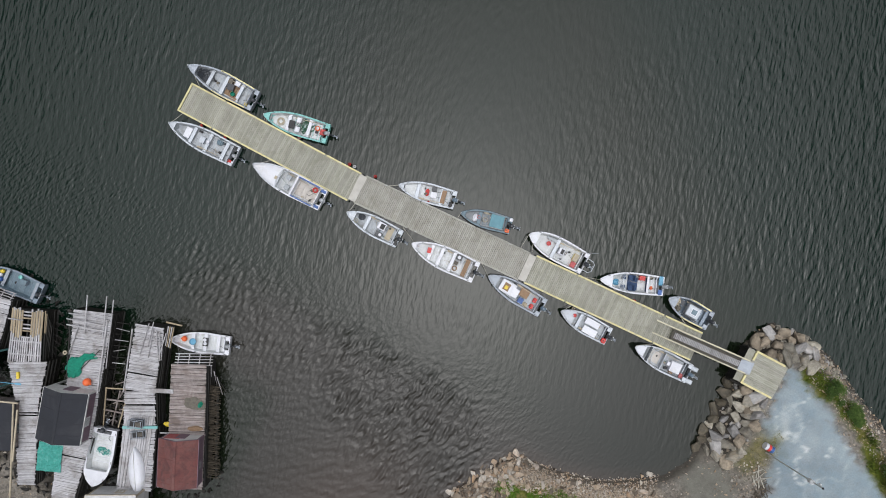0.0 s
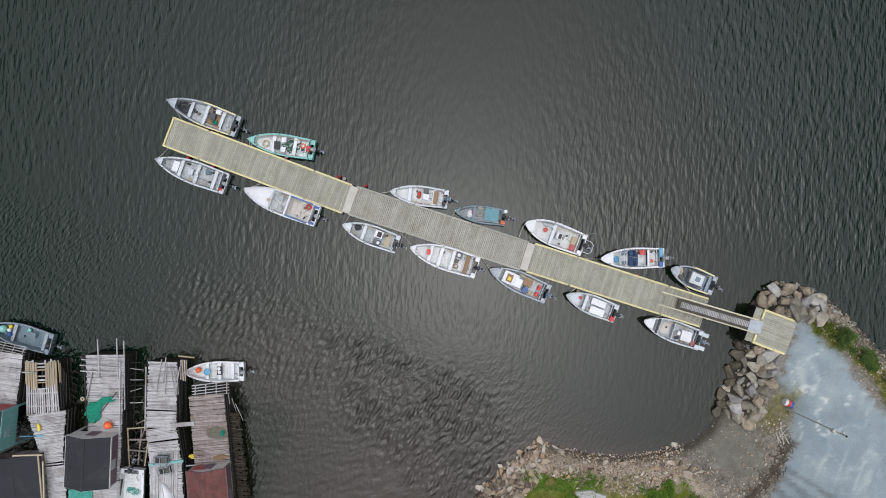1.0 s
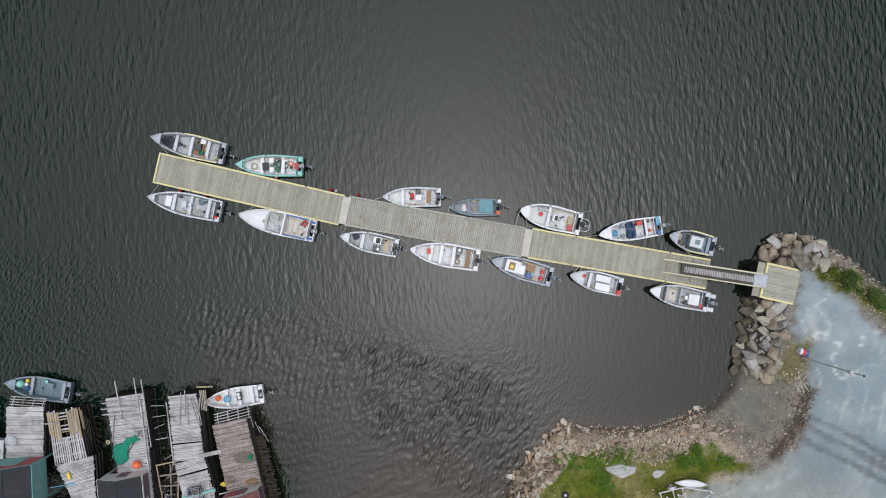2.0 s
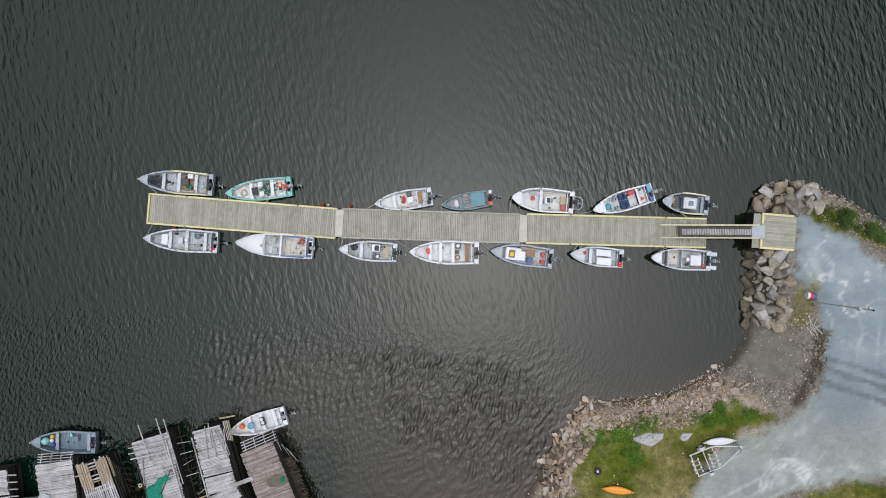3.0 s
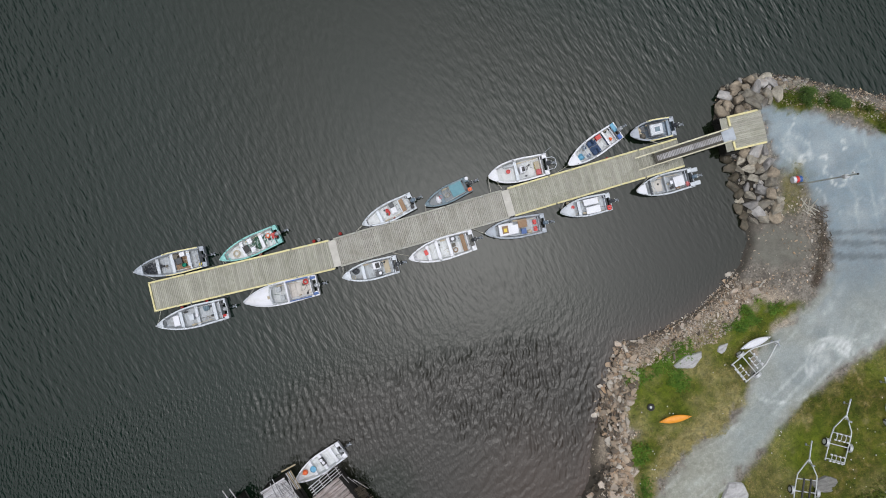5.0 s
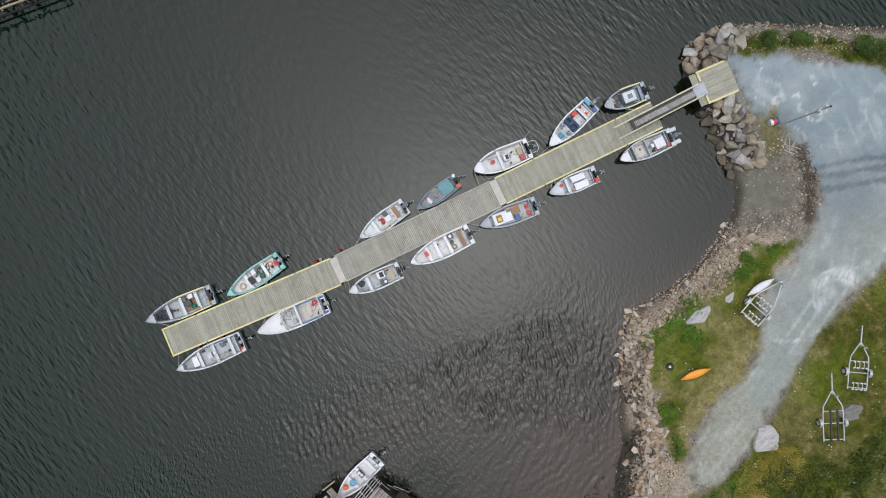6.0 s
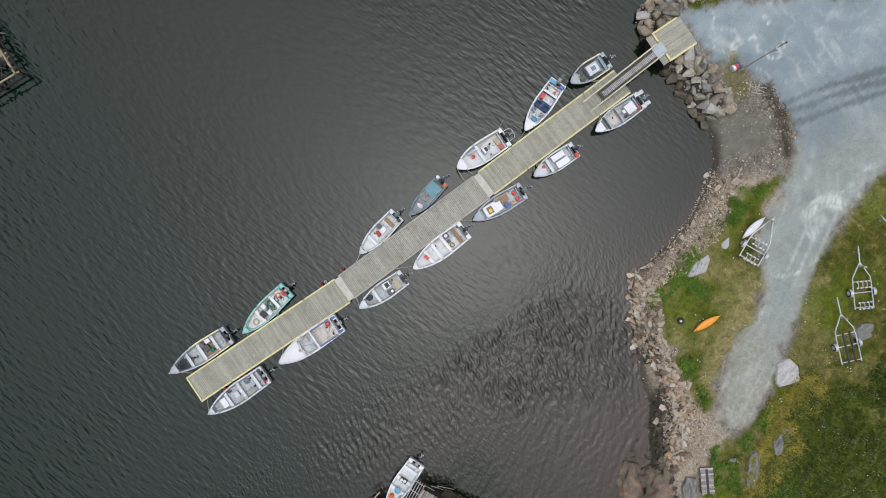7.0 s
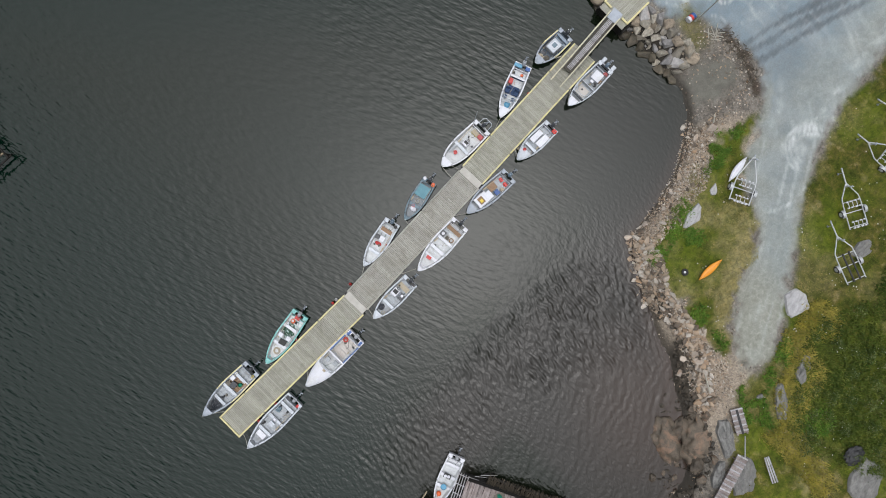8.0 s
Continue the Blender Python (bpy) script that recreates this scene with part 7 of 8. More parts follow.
def fender(x, y, mat):
    it = thing("dock_fender", pose(x, y, 0.28), "small red fender hung on the dock edge" if mat == "red" else "small white fender hung on the dock edge", "fender", "dock fenders")
    bm = bmesh.new()
    bmesh.ops.create_uvsphere(bm, u_segments=12, v_segments=8, radius=0.14, matrix=Matrix.Diagonal((1, 1, 1.35, 1)))
    part("body", bm, M[mat], it, smooth=True)
    part("eye", ring(bmesh.new(), (0, 0, 0.2), 0.05, 0.016, None, 10, 5), M["black"], it)


for x, y, mt in ((-10.1, 2.98, "red"), (-9.65, 3.0, "white"), (-7.85, 3.08, "red"), (-3.2, 3.22, "red"), (-14.6, 2.98, "red"), (-21.9, 0.2, "red"), (-19.8, 0.2, "red"), (10.9, 1.15, "tan"), (14.9, 3.95, "red")):
    fender(x, y, mt)

# ---- stones ----
def stone_mesh(name, mat, seed, points=18, squash=0.7, worn=0.045):
    """A broken stone: the hull of points scattered on an uneven ball, with worn edges."""
    rnd = random.Random(seed)
    bm = bmesh.new()
    for k in range(points):
        v = Vector((rnd.gauss(0, 1), rnd.gauss(0, 1), rnd.gauss(0, 1))).normalized() * rnd.uniform(0.8, 1.05)
        bm.verts.new((v.x, v.y * rnd.uniform(0.75, 1), v.z * squash))
    out = bmesh.ops.convex_hull(bm, input=bm.verts)
    bmesh.ops.delete(bm, geom=[g for g in out["geom_interior"] if isinstance(g, bmesh.types.BMVert)], context="VERTS")
    bmesh.ops.dissolve_limit(bm, angle_limit=radians(14), verts=bm.verts, edges=bm.edges)
    if worn:
        bmesh.ops.bevel(bm, geom=list(bm.edges), offset=worn, segments=1, affect="EDGES")
    bmesh.ops.triangulate(bm, faces=bm.faces)
    return mesh_of(name, bm, M[mat])


BOULDERS = [stone_mesh("boulder", ("stone", "stone_brown", "stone_pale", "stone")[k % 4], 100 + k, 12 + k % 6, 0.64, 0.045) for k in range(16)]
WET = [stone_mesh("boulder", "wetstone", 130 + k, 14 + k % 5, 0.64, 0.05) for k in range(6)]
rnd = random.Random(4)


def scatter(tries, x0, x1, y0, y1, gap, keep, seed):
    """Places that keep their distance and lie where keep() gives a size; larger stones first."""
    r = np.random.RandomState(seed)
    xs, ys = r.uniform(x0, x1, tries), r.uniform(y0, y1, tries)
    size = keep(xs, ys, r)
    order = [i for i in np.argsort(-size) if size[i] > 0]
    cells, out = {}, []
    for i in order:
        x, y, s = xs[i], ys[i], size[i]
        cx, cy = int(x // 1.6), int(y // 1.6)
        near = [q for a in (-1, 0, 1) for c in (-1, 0, 1) for q in cells.get((cx + a, cy + c), ())]
        if all(math.hypot(x - q[0], y - q[1]) > gap * (s + q[2]) for q in near):
            cells.setdefault((cx, cy), []).append((x, y, s))
            out.append((float(x), float(y), float(s)))
    return out


def armour(xs, ys, r):
    d = shore_depth(xs, ys)
    reach = np.where(xs > 28.5, 1.9 - 0.35 * (xs - 28.5), 2.4)
    ok = (d > np.where(ys > 5.2, 0.15, -0.35)) & (d < reach) & ~((xs > 24.2) & (xs < 27.7) & (ys > 2.0) & (ys < 5.0)) & (xs < 32.5) & (ys > -4)
    ok &= (line_distance(xs, ys, SPIT) < 3.2)
    return np.where(ok, np.where(xs > 29.3, 0.1 + 0.2 * r.rand(len(xs)) ** 2, 0.13 + 0.55 * r.rand(len(xs)) ** 1.5), 0)


for x, y, s in scatter(26000, 23, 36, -4.2, 9, 0.545, armour, 8):
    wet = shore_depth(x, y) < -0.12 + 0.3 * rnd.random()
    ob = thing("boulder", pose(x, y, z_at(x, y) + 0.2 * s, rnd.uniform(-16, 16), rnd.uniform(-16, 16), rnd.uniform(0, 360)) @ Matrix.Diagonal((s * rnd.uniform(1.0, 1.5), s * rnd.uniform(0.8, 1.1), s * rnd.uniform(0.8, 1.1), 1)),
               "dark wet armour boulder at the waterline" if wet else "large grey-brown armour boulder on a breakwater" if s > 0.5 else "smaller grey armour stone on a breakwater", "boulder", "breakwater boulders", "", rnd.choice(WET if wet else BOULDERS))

def chance_stone(name, source):
    """Broken stone whose colour is drawn by chance: brown, grey, tan, ochre or nearly white."""
    m, n, l, p = node_material(name)
    g = n.new("ShaderNodeNewGeometry" if source == "Random Per Island" else "ShaderNodeObjectInfo")
    c = ramp_node(n, l, g.outputs[source], [(0.0, (0.06, 0.046, 0.036)), (0.16, (0.17, 0.135, 0.105)), (0.3, (0.42, 0.34, 0.255)), (0.5, (0.6, 0.49, 0.38)), (0.66, (0.47, 0.32, 0.2)), (0.76, (0.52, 0.47, 0.41)), (0.88, (0.6, 0.55, 0.48)), (1.0, (0.78, 0.72, 0.65))]).outputs[0]
    v = coords(n, l, shift=False)
    grain, blot = noise_node(n, l, v, 14, 4, 0.7), noise_node(n, l, v, 2.5, 4, 0.6)
    c = mix_node(n, l, ramp_node(n, l, blot.outputs[0], [(0.5, (0.0,)), (0.7, (0.55,))]).outputs[0], c, (0.38, 0.22, 0.1))
    beds = noise_node(n, l, v, 0.45, 3, 0.6)
    c = mix_node(n, l, ramp_node(n, l, beds.outputs[0], [(0.4, (0.4,)), (0.6, (0.0,))]).outputs[0], c, (0.2, 0.175, 0.145))
    c = mix_node(n, l, 0.7, c, ramp_node(n, l, grain.outputs[0], [(0.25, (0.55, 0.55, 0.55)), (0.75, (1.1, 1.1, 1.1))]).outputs[0], "MULTIPLY")
    l.new(c, p.inputs["Base Color"])
    p.inputs["Roughness"].default_value = 0.92
    bump_node(n, l, grain.outputs[0], p, 0.5, 0.02)
    return m


M["rubble"], M["smallstone"] = chance_stone("rubble_stone", "Random"), chance_stone("small_shore_stones", "Random Per Island")
STONES = [stone_mesh("stone", "rubble", 200 + k, 10, 0.6, 0.03) for k in range(10)]
CHIPS = [stone_mesh("chip", "smallstone", 240 + k, 9, 0.6, 0) for k in range(8)]
bank = thing("rubble_bank", Matrix(), "bank of tan and grey broken stone along the cove", "rubble", kind="structure")


def rubble_size(xs, ys, r):
    d = shore_depth(xs, ys)
    c = line_distance(xs, ys, COVE[1:] + BACK[:1])
    ok = (d > -0.45) & (d < np.where(xs < 13.2, 2.0 + 0.8 * ease(-ys, 17, 20) + 0.8 * (fbm(xs, ys, 1.2, 92) - 0.5), 1.9 + 1.2 * (fbm(xs, ys, 2, 91) - 0.4))) & (c < 3.6) & ((xs < 23.2) | (ys < -8.6)) & (xs < 27)
    ok &= d > np.where(ys < -16.5, 1.15 * ease(-ys, 16.5, 19.5) * (0.5 + fbm(xs, ys, 1.5, 93)), -0.45)
    return np.where(ok, np.where((xs < 13.2) | (r.rand(len(xs)) < 0.03), 0.045 + 0.34 * r.rand(len(xs)) ** 6, 0.035 + 0.085 * r.rand(len(xs)) ** 2.2), 0)


spots = scatter(60000, 4.5, 13.2, -26.5, -10.5, 0.46, rubble_size, 3)
finer = scatter(50000, 13.2, 26.5, -13.5, -5.5, 0.5, rubble_size, 5)
for x, y, s in spots[:300]:
    piece("stone", rnd.choice(STONES), bank, pose(x, y, z_at(x, y) + rnd.uniform(0, 0.5) * s, rnd.uniform(-35, 35), rnd.uniform(-35, 35), rnd.uniform(0, 360)) @ Matrix.Diagonal((s * rnd.uniform(0.9, 1.5), s * rnd.uniform(0.7, 1.0), s * rnd.uniform(0.6, 1.0), 1)))


def chip_size(xs, ys, r):
    spill = (ys < -18) & (shore_depth(xs, ys) > 0.9) & (shore_depth(xs, ys) < 4.2) & (ground_kinds(xs, ys)["grass"] < 0.4) & (ground_kinds(xs, ys)["gravel"] < 0.5)
    return np.where((rubble_size(xs, ys, r) > 0) | spill, 0.03 + 0.09 * r.rand(len(xs)) ** 2.0, 0)


chips = scatter(26000, 4.5, 13.2, -26.5, -10.5, 0.42, chip_size, 13)[:5000]


def joined_stones(name, places, material, label, parent=None, kind="stuff"):
    """Many small stones in one mesh."""
    src = []
    for me in CHIPS:
        co = np.empty(len(me.vertices) * 3)
        me.vertices.foreach_get("co", co)
        src.append((co.reshape(-1, 3), [tuple(p.vertices) for p in me.polygons]))
    allco, faces, n = [], [], 0
    r = random.Random(33)
    zs = np.maximum(ground_height(np.array([p[0] for p in places]), np.array([p[1] for p in places])), -0.12)
    for (x, y, s), z in zip(places, zs):
        co, fs = r.choice(src)
        R = np.array((pose(0, 0, 0, r.uniform(-35, 35), r.uniform(-35, 35), r.uniform(0, 360)).to_3x3() @ Matrix.Diagonal((s * r.uniform(0.85, 1.6), s, s * 0.85))))
        allco.append(co @ R.T + (x, y, z + 0.2 * s))
        faces += [tuple(i + n for i in f) for f in fs]
        n += len(co)
    me = bpy.data.meshes.new(name)
    me.from_pydata(np.concatenate(allco).tolist(), [], faces)
    me.materials.append(material)
    ob = new(name, me)
    if parent:
        ob.parent = parent
    return tagged(ob, label, kind=kind)


M["shoalstone"] = surface("weedy_wet_stone", (0.018, 0.016, 0.011), (0.085, 0.068, 0.048), 1.4, 14, 0.6, bump=0.5, vary=0.1, stain=(0.16, 0.12, 0.08), stain_amount=0.5, relief=0.03)
joined_stones("small_stones", spots[300:6500] + chips + finer[:5200], M["smallstone"], "small broken stones between larger ones", bank)


def pebble_size(xs, ys, r):
    d = shore_depth(xs, ys)
    kinds = ground_kinds(xs, ys)
    ok = (d > -0.4) & (d < 7) & (kinds["grass"] < 0.35) & (kinds["gravel"] < 0.35)
    thin = np.exp(-((xs - 26.6) ** 2 + (ys + 6.4) ** 2) / 5.0)
    return np.where(ok & (r.rand(len(xs)) > 0.85 * thin), 0.03 + 0.11 * r.rand(len(xs)) ** 3.5, 0)


def spit_pebble(xs, ys, r):
    d = shore_depth(xs, ys)
    return np.where((d > -0.3) & (d < 2.6) & (line_distance(xs, ys, SPIT) < 2.8) & (xs > 29.3) & (r.rand(len(xs)) < 0.9), 0.03 + 0.11 * r.rand(len(xs)) ** 3.2, 0)


joined_stones("spit_pebbles", scatter(16000, 29, 47, -6, 8.5, 0.5, spit_pebble, 16)[:5000], M["smallstone"], "grey shingle along the outer side of the spit")
joined_stones("beach_pebbles", scatter(24000, -30, 40, -33, 8.5, 0.7, pebble_size, 6)[:8500], M["smallstone"], "scattered pebbles and cobbles on the beach")


def slip_size(xs, ys, r):
    ok = (np.hypot((xs - 28.6) / 1.6, (ys + 5.2) / 2.6) < 1) | (line_distance(xs, ys, [(25.6, -9.2), (28.6, -8.8), (29.6, -6.5)]) < 0.8)
    return np.where(ok & (ground_kinds(xs, ys)["gravel"] < 0.5), 0.035 + 0.11 * r.rand(len(xs)) ** 3, 0)


joined_stones("slip_cobbles", scatter(1500, 24.5, 31, -10.5, -2.5, 0.85, slip_size, 27)[:150], M["smallstone"], "cobbles and broken stone at the head of the slip")
M["paleblock"] = surface("pale_block_stone", (0.38, 0.31, 0.25), (0.6, 0.53, 0.46), 1.6, 12, 0.9, bump=0.7, vary=0.2, stain=(0.5, 0.3, 0.17), stain_amount=0.6, relief=0.05)
BLOCKS = [stone_mesh("boulder", "paleblock", 270 + k, 10, 0.6, 0.03) for k in range(4)]
for x, y, s, q in ((23.9, -9.3, 0.62, 0), (22.4, -9.0, 0.4, 1), (17.6, -10.9, 0.4, 2), (12.4, -11.2, 0.55, 3), (14.2, -11.3, 0.36, 4), (11.9, -15.6, 0.42, 5), (10.9, -21.3, 0.5, 6), (8.2, -21.9, 0.55, 7), (8.9, -22.6, 0.6, 8), (9.3, -19.7, 0.36, 9), (7.2, -22.5, 0.5, 10)):
    thing("boulder", pose(x, y, z_at(x, y) + 0.1 * s, 5, -6, 40 * q) @ Matrix.Diagonal((s * 1.2, s * 0.85, s * 0.8, 1)), "pale block of stone on the rubble bank", "boulder", "bank boulders", "", BLOCKS[q % 4])
# flat slabs and bedrock
def slab(x, y, sx, sy, turn, mat, label, h=0.28, seed=1, sink=0.3):
    """A low rock with a jagged outline and a stepped, broken top."""
    bm, off, rows, rnd2 = bmesh.new(), Vector((seed * 3.7, seed * 1.9, 0)), [], random.Random(seed)
    sides = [(2 * math.pi * (i + rnd2.uniform(-0.28, 0.28)) / 6, rnd2.uniform(0.72, 1.02)) for i in range(6)]
    for k in (0.02, 0.25, 0.45, 0.6, 0.72, 0.83, 0.92, 1.0, 1.06):
        row = []
        for j in range(37):
            a = 2 * math.pi * (j % 36) / 36
            c, s = math.cos(a), math.sin(a)
            edge = min(reach / max(math.cos(a - facing), 0.05) for facing, reach in sides)
            r = k * (edge + 0.07 * noise.noise(Vector((c, s, 0)) * 5 + off) * k)
            at = Vector((r * c * sx, r * s * sy, 0))
            step = math.floor(3.5 * (noise.noise(at * 1.1 + off) + 0.5)) / 3.5
            top = 0.45 + 0.5 * step + 0.22 * noise.noise(at * 2.7 + off) + 0.1 * noise.noise(at * 8 + off)
            row.append((at.x, at.y, h * (top if k < 0.93 else (0.1 if k < 1.03 else -1.2))))
        rows.append(row)
    loft(bm, rows)
    return solid("rock_slab", bm, M[mat], pose(x, y, z_at(x, y) - sink * h, 0, 0, turn), label, "rock", "rock slabs")


slab(17.15, -13.48, 1.2, 0.62, 13, "paleslab", "pale lavender-grey flat rock slab in grass", 0.3, 1, 0)
slab(20.05, -13.1, 0.55, 0.3, 35, "paleslab", "pale grey flat rock in grass", 0.22, 2, 0)
slab(18.2, -24.85, 1.25, 1.2, 20, "paleslab", "broad pale grey rock slab in grass", 0.35, 3, 0)
slab(25.5, -25.5, 1.1, 0.8, 0, "bedrock", "grey rock outcrop in grass", 0.3, 4)
slab(14.7, -29.3, 1.35, 0.55, 20, "bedrock", "grey rock ledge among heath", 0.65, 5)
slab(11.3, -29.9, 1.6, 0.55, 52, "bedrock", "grey rock ledge among heath", 0.65, 6)
slab(10.4, -28.4, 0.4, 0.3, 0, "bedrock", "small pale rock in grass", 0.3, 7)
slab(4.6, -32.3, 1.8, 1.3, 40, "bedrock", "grey bedrock outcrop beside a boardwalk", 0.5, 8)
slab(5.9, -28.9, 2.0, 0.75, 58, "bedrock", "steep grey bedrock ledge at the water", 0.7, 9)
slab(3.2, -30.7, 1.5, 0.55, 35, "bedrock", "grey bedrock ledge in grass", 0.5, 10)
slab(11.6, -39.2, 2.0, 1.5, 20, "bedrock", "pale grey bedrock outcrop in heath", 0.4, 11)


def lump(x, y, z, sx, sy, turn, label, h, seed):
    """A big smooth-worn shore rock with a few flat faces."""
    bm, off = bmesh.new(), Vector((seed * 3.7, seed * 1.9, 0))
    bmesh.ops.create_icosphere(bm, subdivisions=4, radius=1.0)
    for q in bm.verts:
        r = 1 + 0.35 * noise.noise(q.co * 1.3 + off) + 0.2 * noise.noise(q.co * 2.9 + off) - 0.22 * abs(noise.noise(q.co * 2.2 - off)) + 0.09 * noise.noise(q.co * 7 + off)
        q.co = Vector((q.co.x * r * sx, q.co.y * r * sy, q.co.z * r * h))
    return solid("shore_rock", bm, M["brownrock"], pose(x, y, z, 0, 0, turn), label, "rock", "shore rocks", smooth=True)


lump(4.1, -27.9, 0.35, 2.5, 1.6, 46, "red-brown shore rock at the waterline", 0.75, 12)
lump(2.3, -26.2, -0.05, 2.2, 1.25, 65, "brown shore rock half under water", 0.55, 13)
lump(3.5, -26.3, -0.1, 1.3, 0.8, 20, "brown shore rock half under water", 0.45, 17)
lump(2.6, -29.2, 0.5, 0.9, 0.6, 20, "dark brown shore rock half under water", 0.5, 14)
BROWN = [stone_mesh("boulder", "brownrock", 300 + k, 16, 0.7) for k in range(3)]


def shoal_size(xs, ys, r):
    d = shore_depth(xs, ys)
    ok = (d > -0.7 - 1.2 * ease(6 - xs, 0, 3)) & (d < 1.4) & (fbm(xs, ys, 1.6, 95) > 0.4)
    return np.where(ok, 0.07 + 0.26 * r.rand(len(xs)) ** 2.6, 0)


shoal_spots = [(x, y, s) for x, y, s in scatter(9000, -1, 11.5, -31, -16.0, 0.55, shoal_size, 15)][:1100]

for k, (x, y, s) in enumerate(((3.4, -27.9, 0.5), (1.4, -28.2, 0.45), (2.6, -28.9, 0.4), (0.4, -29.0, 0.4), (-1.0, -27.6, 0.55), (5.6, -25.4, 0.5), (6.6, -24.6, 0.45), (0.0, -28.0, 0.35), (3.9, -29.6, 0.5), (1.9, -30.3, 0.6), (6.1, -26.4, 0.55))):
    thing("boulder", pose(x, y, max(z_at(x, y), -0.15) + 0.1, 8, 5, 57 * k) @ Matrix.Diagonal((s * 1.1, s * 0.9, s * 0.8, 1)), "dark brown boulder at the waterline", "boulder", "waterline boulders", "", BROWN[k % 3])


# stones added to blacken the water where the stages shade it
def shade_stone_size(xs, ys, r):
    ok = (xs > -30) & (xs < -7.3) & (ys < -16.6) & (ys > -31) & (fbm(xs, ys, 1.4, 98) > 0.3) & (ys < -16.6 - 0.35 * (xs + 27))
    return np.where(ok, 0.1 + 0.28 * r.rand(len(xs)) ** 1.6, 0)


joined_stones("ballast_stones", scatter(6000, -30, -6, -31, -16, 0.62, shade_stone_size, 19)[:1500], M["shadelog"], "near-black stones added for the shade under the stages")
joined_stones("shoal_stones", shoal_spots, M["shoalstone"], "dark wet weedy stones at the waterline")
heap(pose(12.4, -37.0, z_at(12.4, -37) + 0.1), (0.9, 0.7, 0.35), "black", "black plastic sheeting heaped in heath", "plastic_sheet", "sheeting", 61)

# dark twigs and weed thrown up behind the slip
bm, rnd = bmesh.new(), random.Random(91)
for k in range(240):
    f = rnd.random()
    x, y = (30.2 - 0.3 * f, -4.0 - 3.4 * f) if rnd.random() < 0.6 else (29.9 - 1.5 * f, -7.2 - 2.6 * f)
    x, y, a, h = x + rnd.gauss(0, 0.35), y + rnd.gauss(0, 0.35), rnd.uniform(0, 3.14), rnd.uniform(0.08, 0.3)
    z = z_at(x, y) + 0.03
    rod(bm, (x - h * math.cos(a), y - h * math.sin(a), z), (x + h * math.cos(a), y + h * math.sin(a), z + rnd.uniform(0, 0.06)), rnd.uniform(0.01, 0.028), None, 5)
tagged(new("wrack_twigs", mesh_of("wrack_twigs", bm, M["brushwood"])), "dark twigs and dried weed along the beach top", kind="stuff")

# ---- grass, weeds and heath ----
def blades(name, places, height, spread, material, label, seed, per=5):
    """Tufts of narrow leaves, in one mesh."""
    r = np.random.RandomState(seed)
    P = np.array(places)
    P = np.repeat(P, per, axis=0)
    n = len(P)
    P[:, 0] += r.normal(0, spread, n)
    P[:, 1] += r.normal(0, spread, n)
    z = ground_height(P[:, 0], P[:, 1])
    a, h = r.uniform(0, 2 * np.pi, n), height * r.uniform(0.5, 1.4, n) * P[:, 2]
    lean, w = r.uniform(0.3, 1.1, n), 0.022 * (0.6 + r.rand(n)) * (height / 0.16) ** 0.6
    dx, dy = np.cos(a), np.sin(a)
    base = np.stack([P[:, 0], P[:, 1], z - 0.02], 1)
    left = base + np.stack([-dy * w, dx * w, 0 * w], 1)
    right = base + np.stack([dy * w, -dx * w, 0 * w], 1)
    midp = base + np.stack([dx * h * lean * 0.45, dy * h * lean * 0.45, h * 0.7], 1)
    ml, mr = midp + np.stack([-dy * w, dx * w, 0 * w], 1) * 0.8, midp + np.stack([dy * w, -dx * w, 0 * w], 1) * 0.8
    tip = base + np.stack([dx * h * lean, dy * h * lean, h * 0.85], 1)
    co = np.stack([left, right, mr, ml, tip], 1).reshape(-1, 3)
    k = np.arange(n) * 5
    faces = [f for i in k.tolist() for f in ((i, i + 1, i + 2, i + 3), (i + 3, i + 2, i + 4))]
    me = bpy.data.meshes.new(name)
    me.from_pydata(co.tolist(), [], faces)
    me.materials.append(material)
    return tagged(new(name, me), label, kind="stuff")


def grass_material(name, low, high, dry):
    m, n, l, p = node_material(name)
    g = n.new("ShaderNodeNewGeometry")
    v = coords(n, l, shift=False)
    big = noise_node(n, l, v, 0.35, 4, 0.6)
    c = mix_node(n, l, ramp_node(n, l, big.outputs[0], [(0.35, (0.0,)), (0.65, (1.0,))]).outputs[0], low, high)
    c = mix_node(n, l, ramp_node(n, l, g.outputs["Random Per Island"], [(0.55, (0.0,)), (1.0, (0.8,))]).outputs[0], c, dry)
    patch = noise_node(n, l, v, 1.2, 5, 0.65, 0.5)
    c = mix_node(n, l, 0.9, c, ramp_node(n, l, patch.outputs[0], [(0.32, (0.45, 0.52, 0.55)), (0.5, (0.95, 0.97, 0.95)), (0.68, (1.45, 1.35, 1.25))]).outputs[0], "MULTIPLY")
    l.new(c, p.inputs["Base Color"])
    p.inputs["Roughness"].default_value = 0.8
    p.inputs["Specular IOR Level"].default_value = 0.2
    return m


def grassy(tries, seed, test, x0=8, x1=47, y0=-42, y1=8):
    r = np.random.RandomState(seed)
    x, y = r.uniform(x0, x1, tries), r.uniform(y0, y1, tries)
    kinds = ground_kinds(x, y)
    ok = test(x, y, kinds, r)
    return np.stack([x[ok], y[ok], 0.7 + 0.6 * r.rand(ok.sum())], 1)


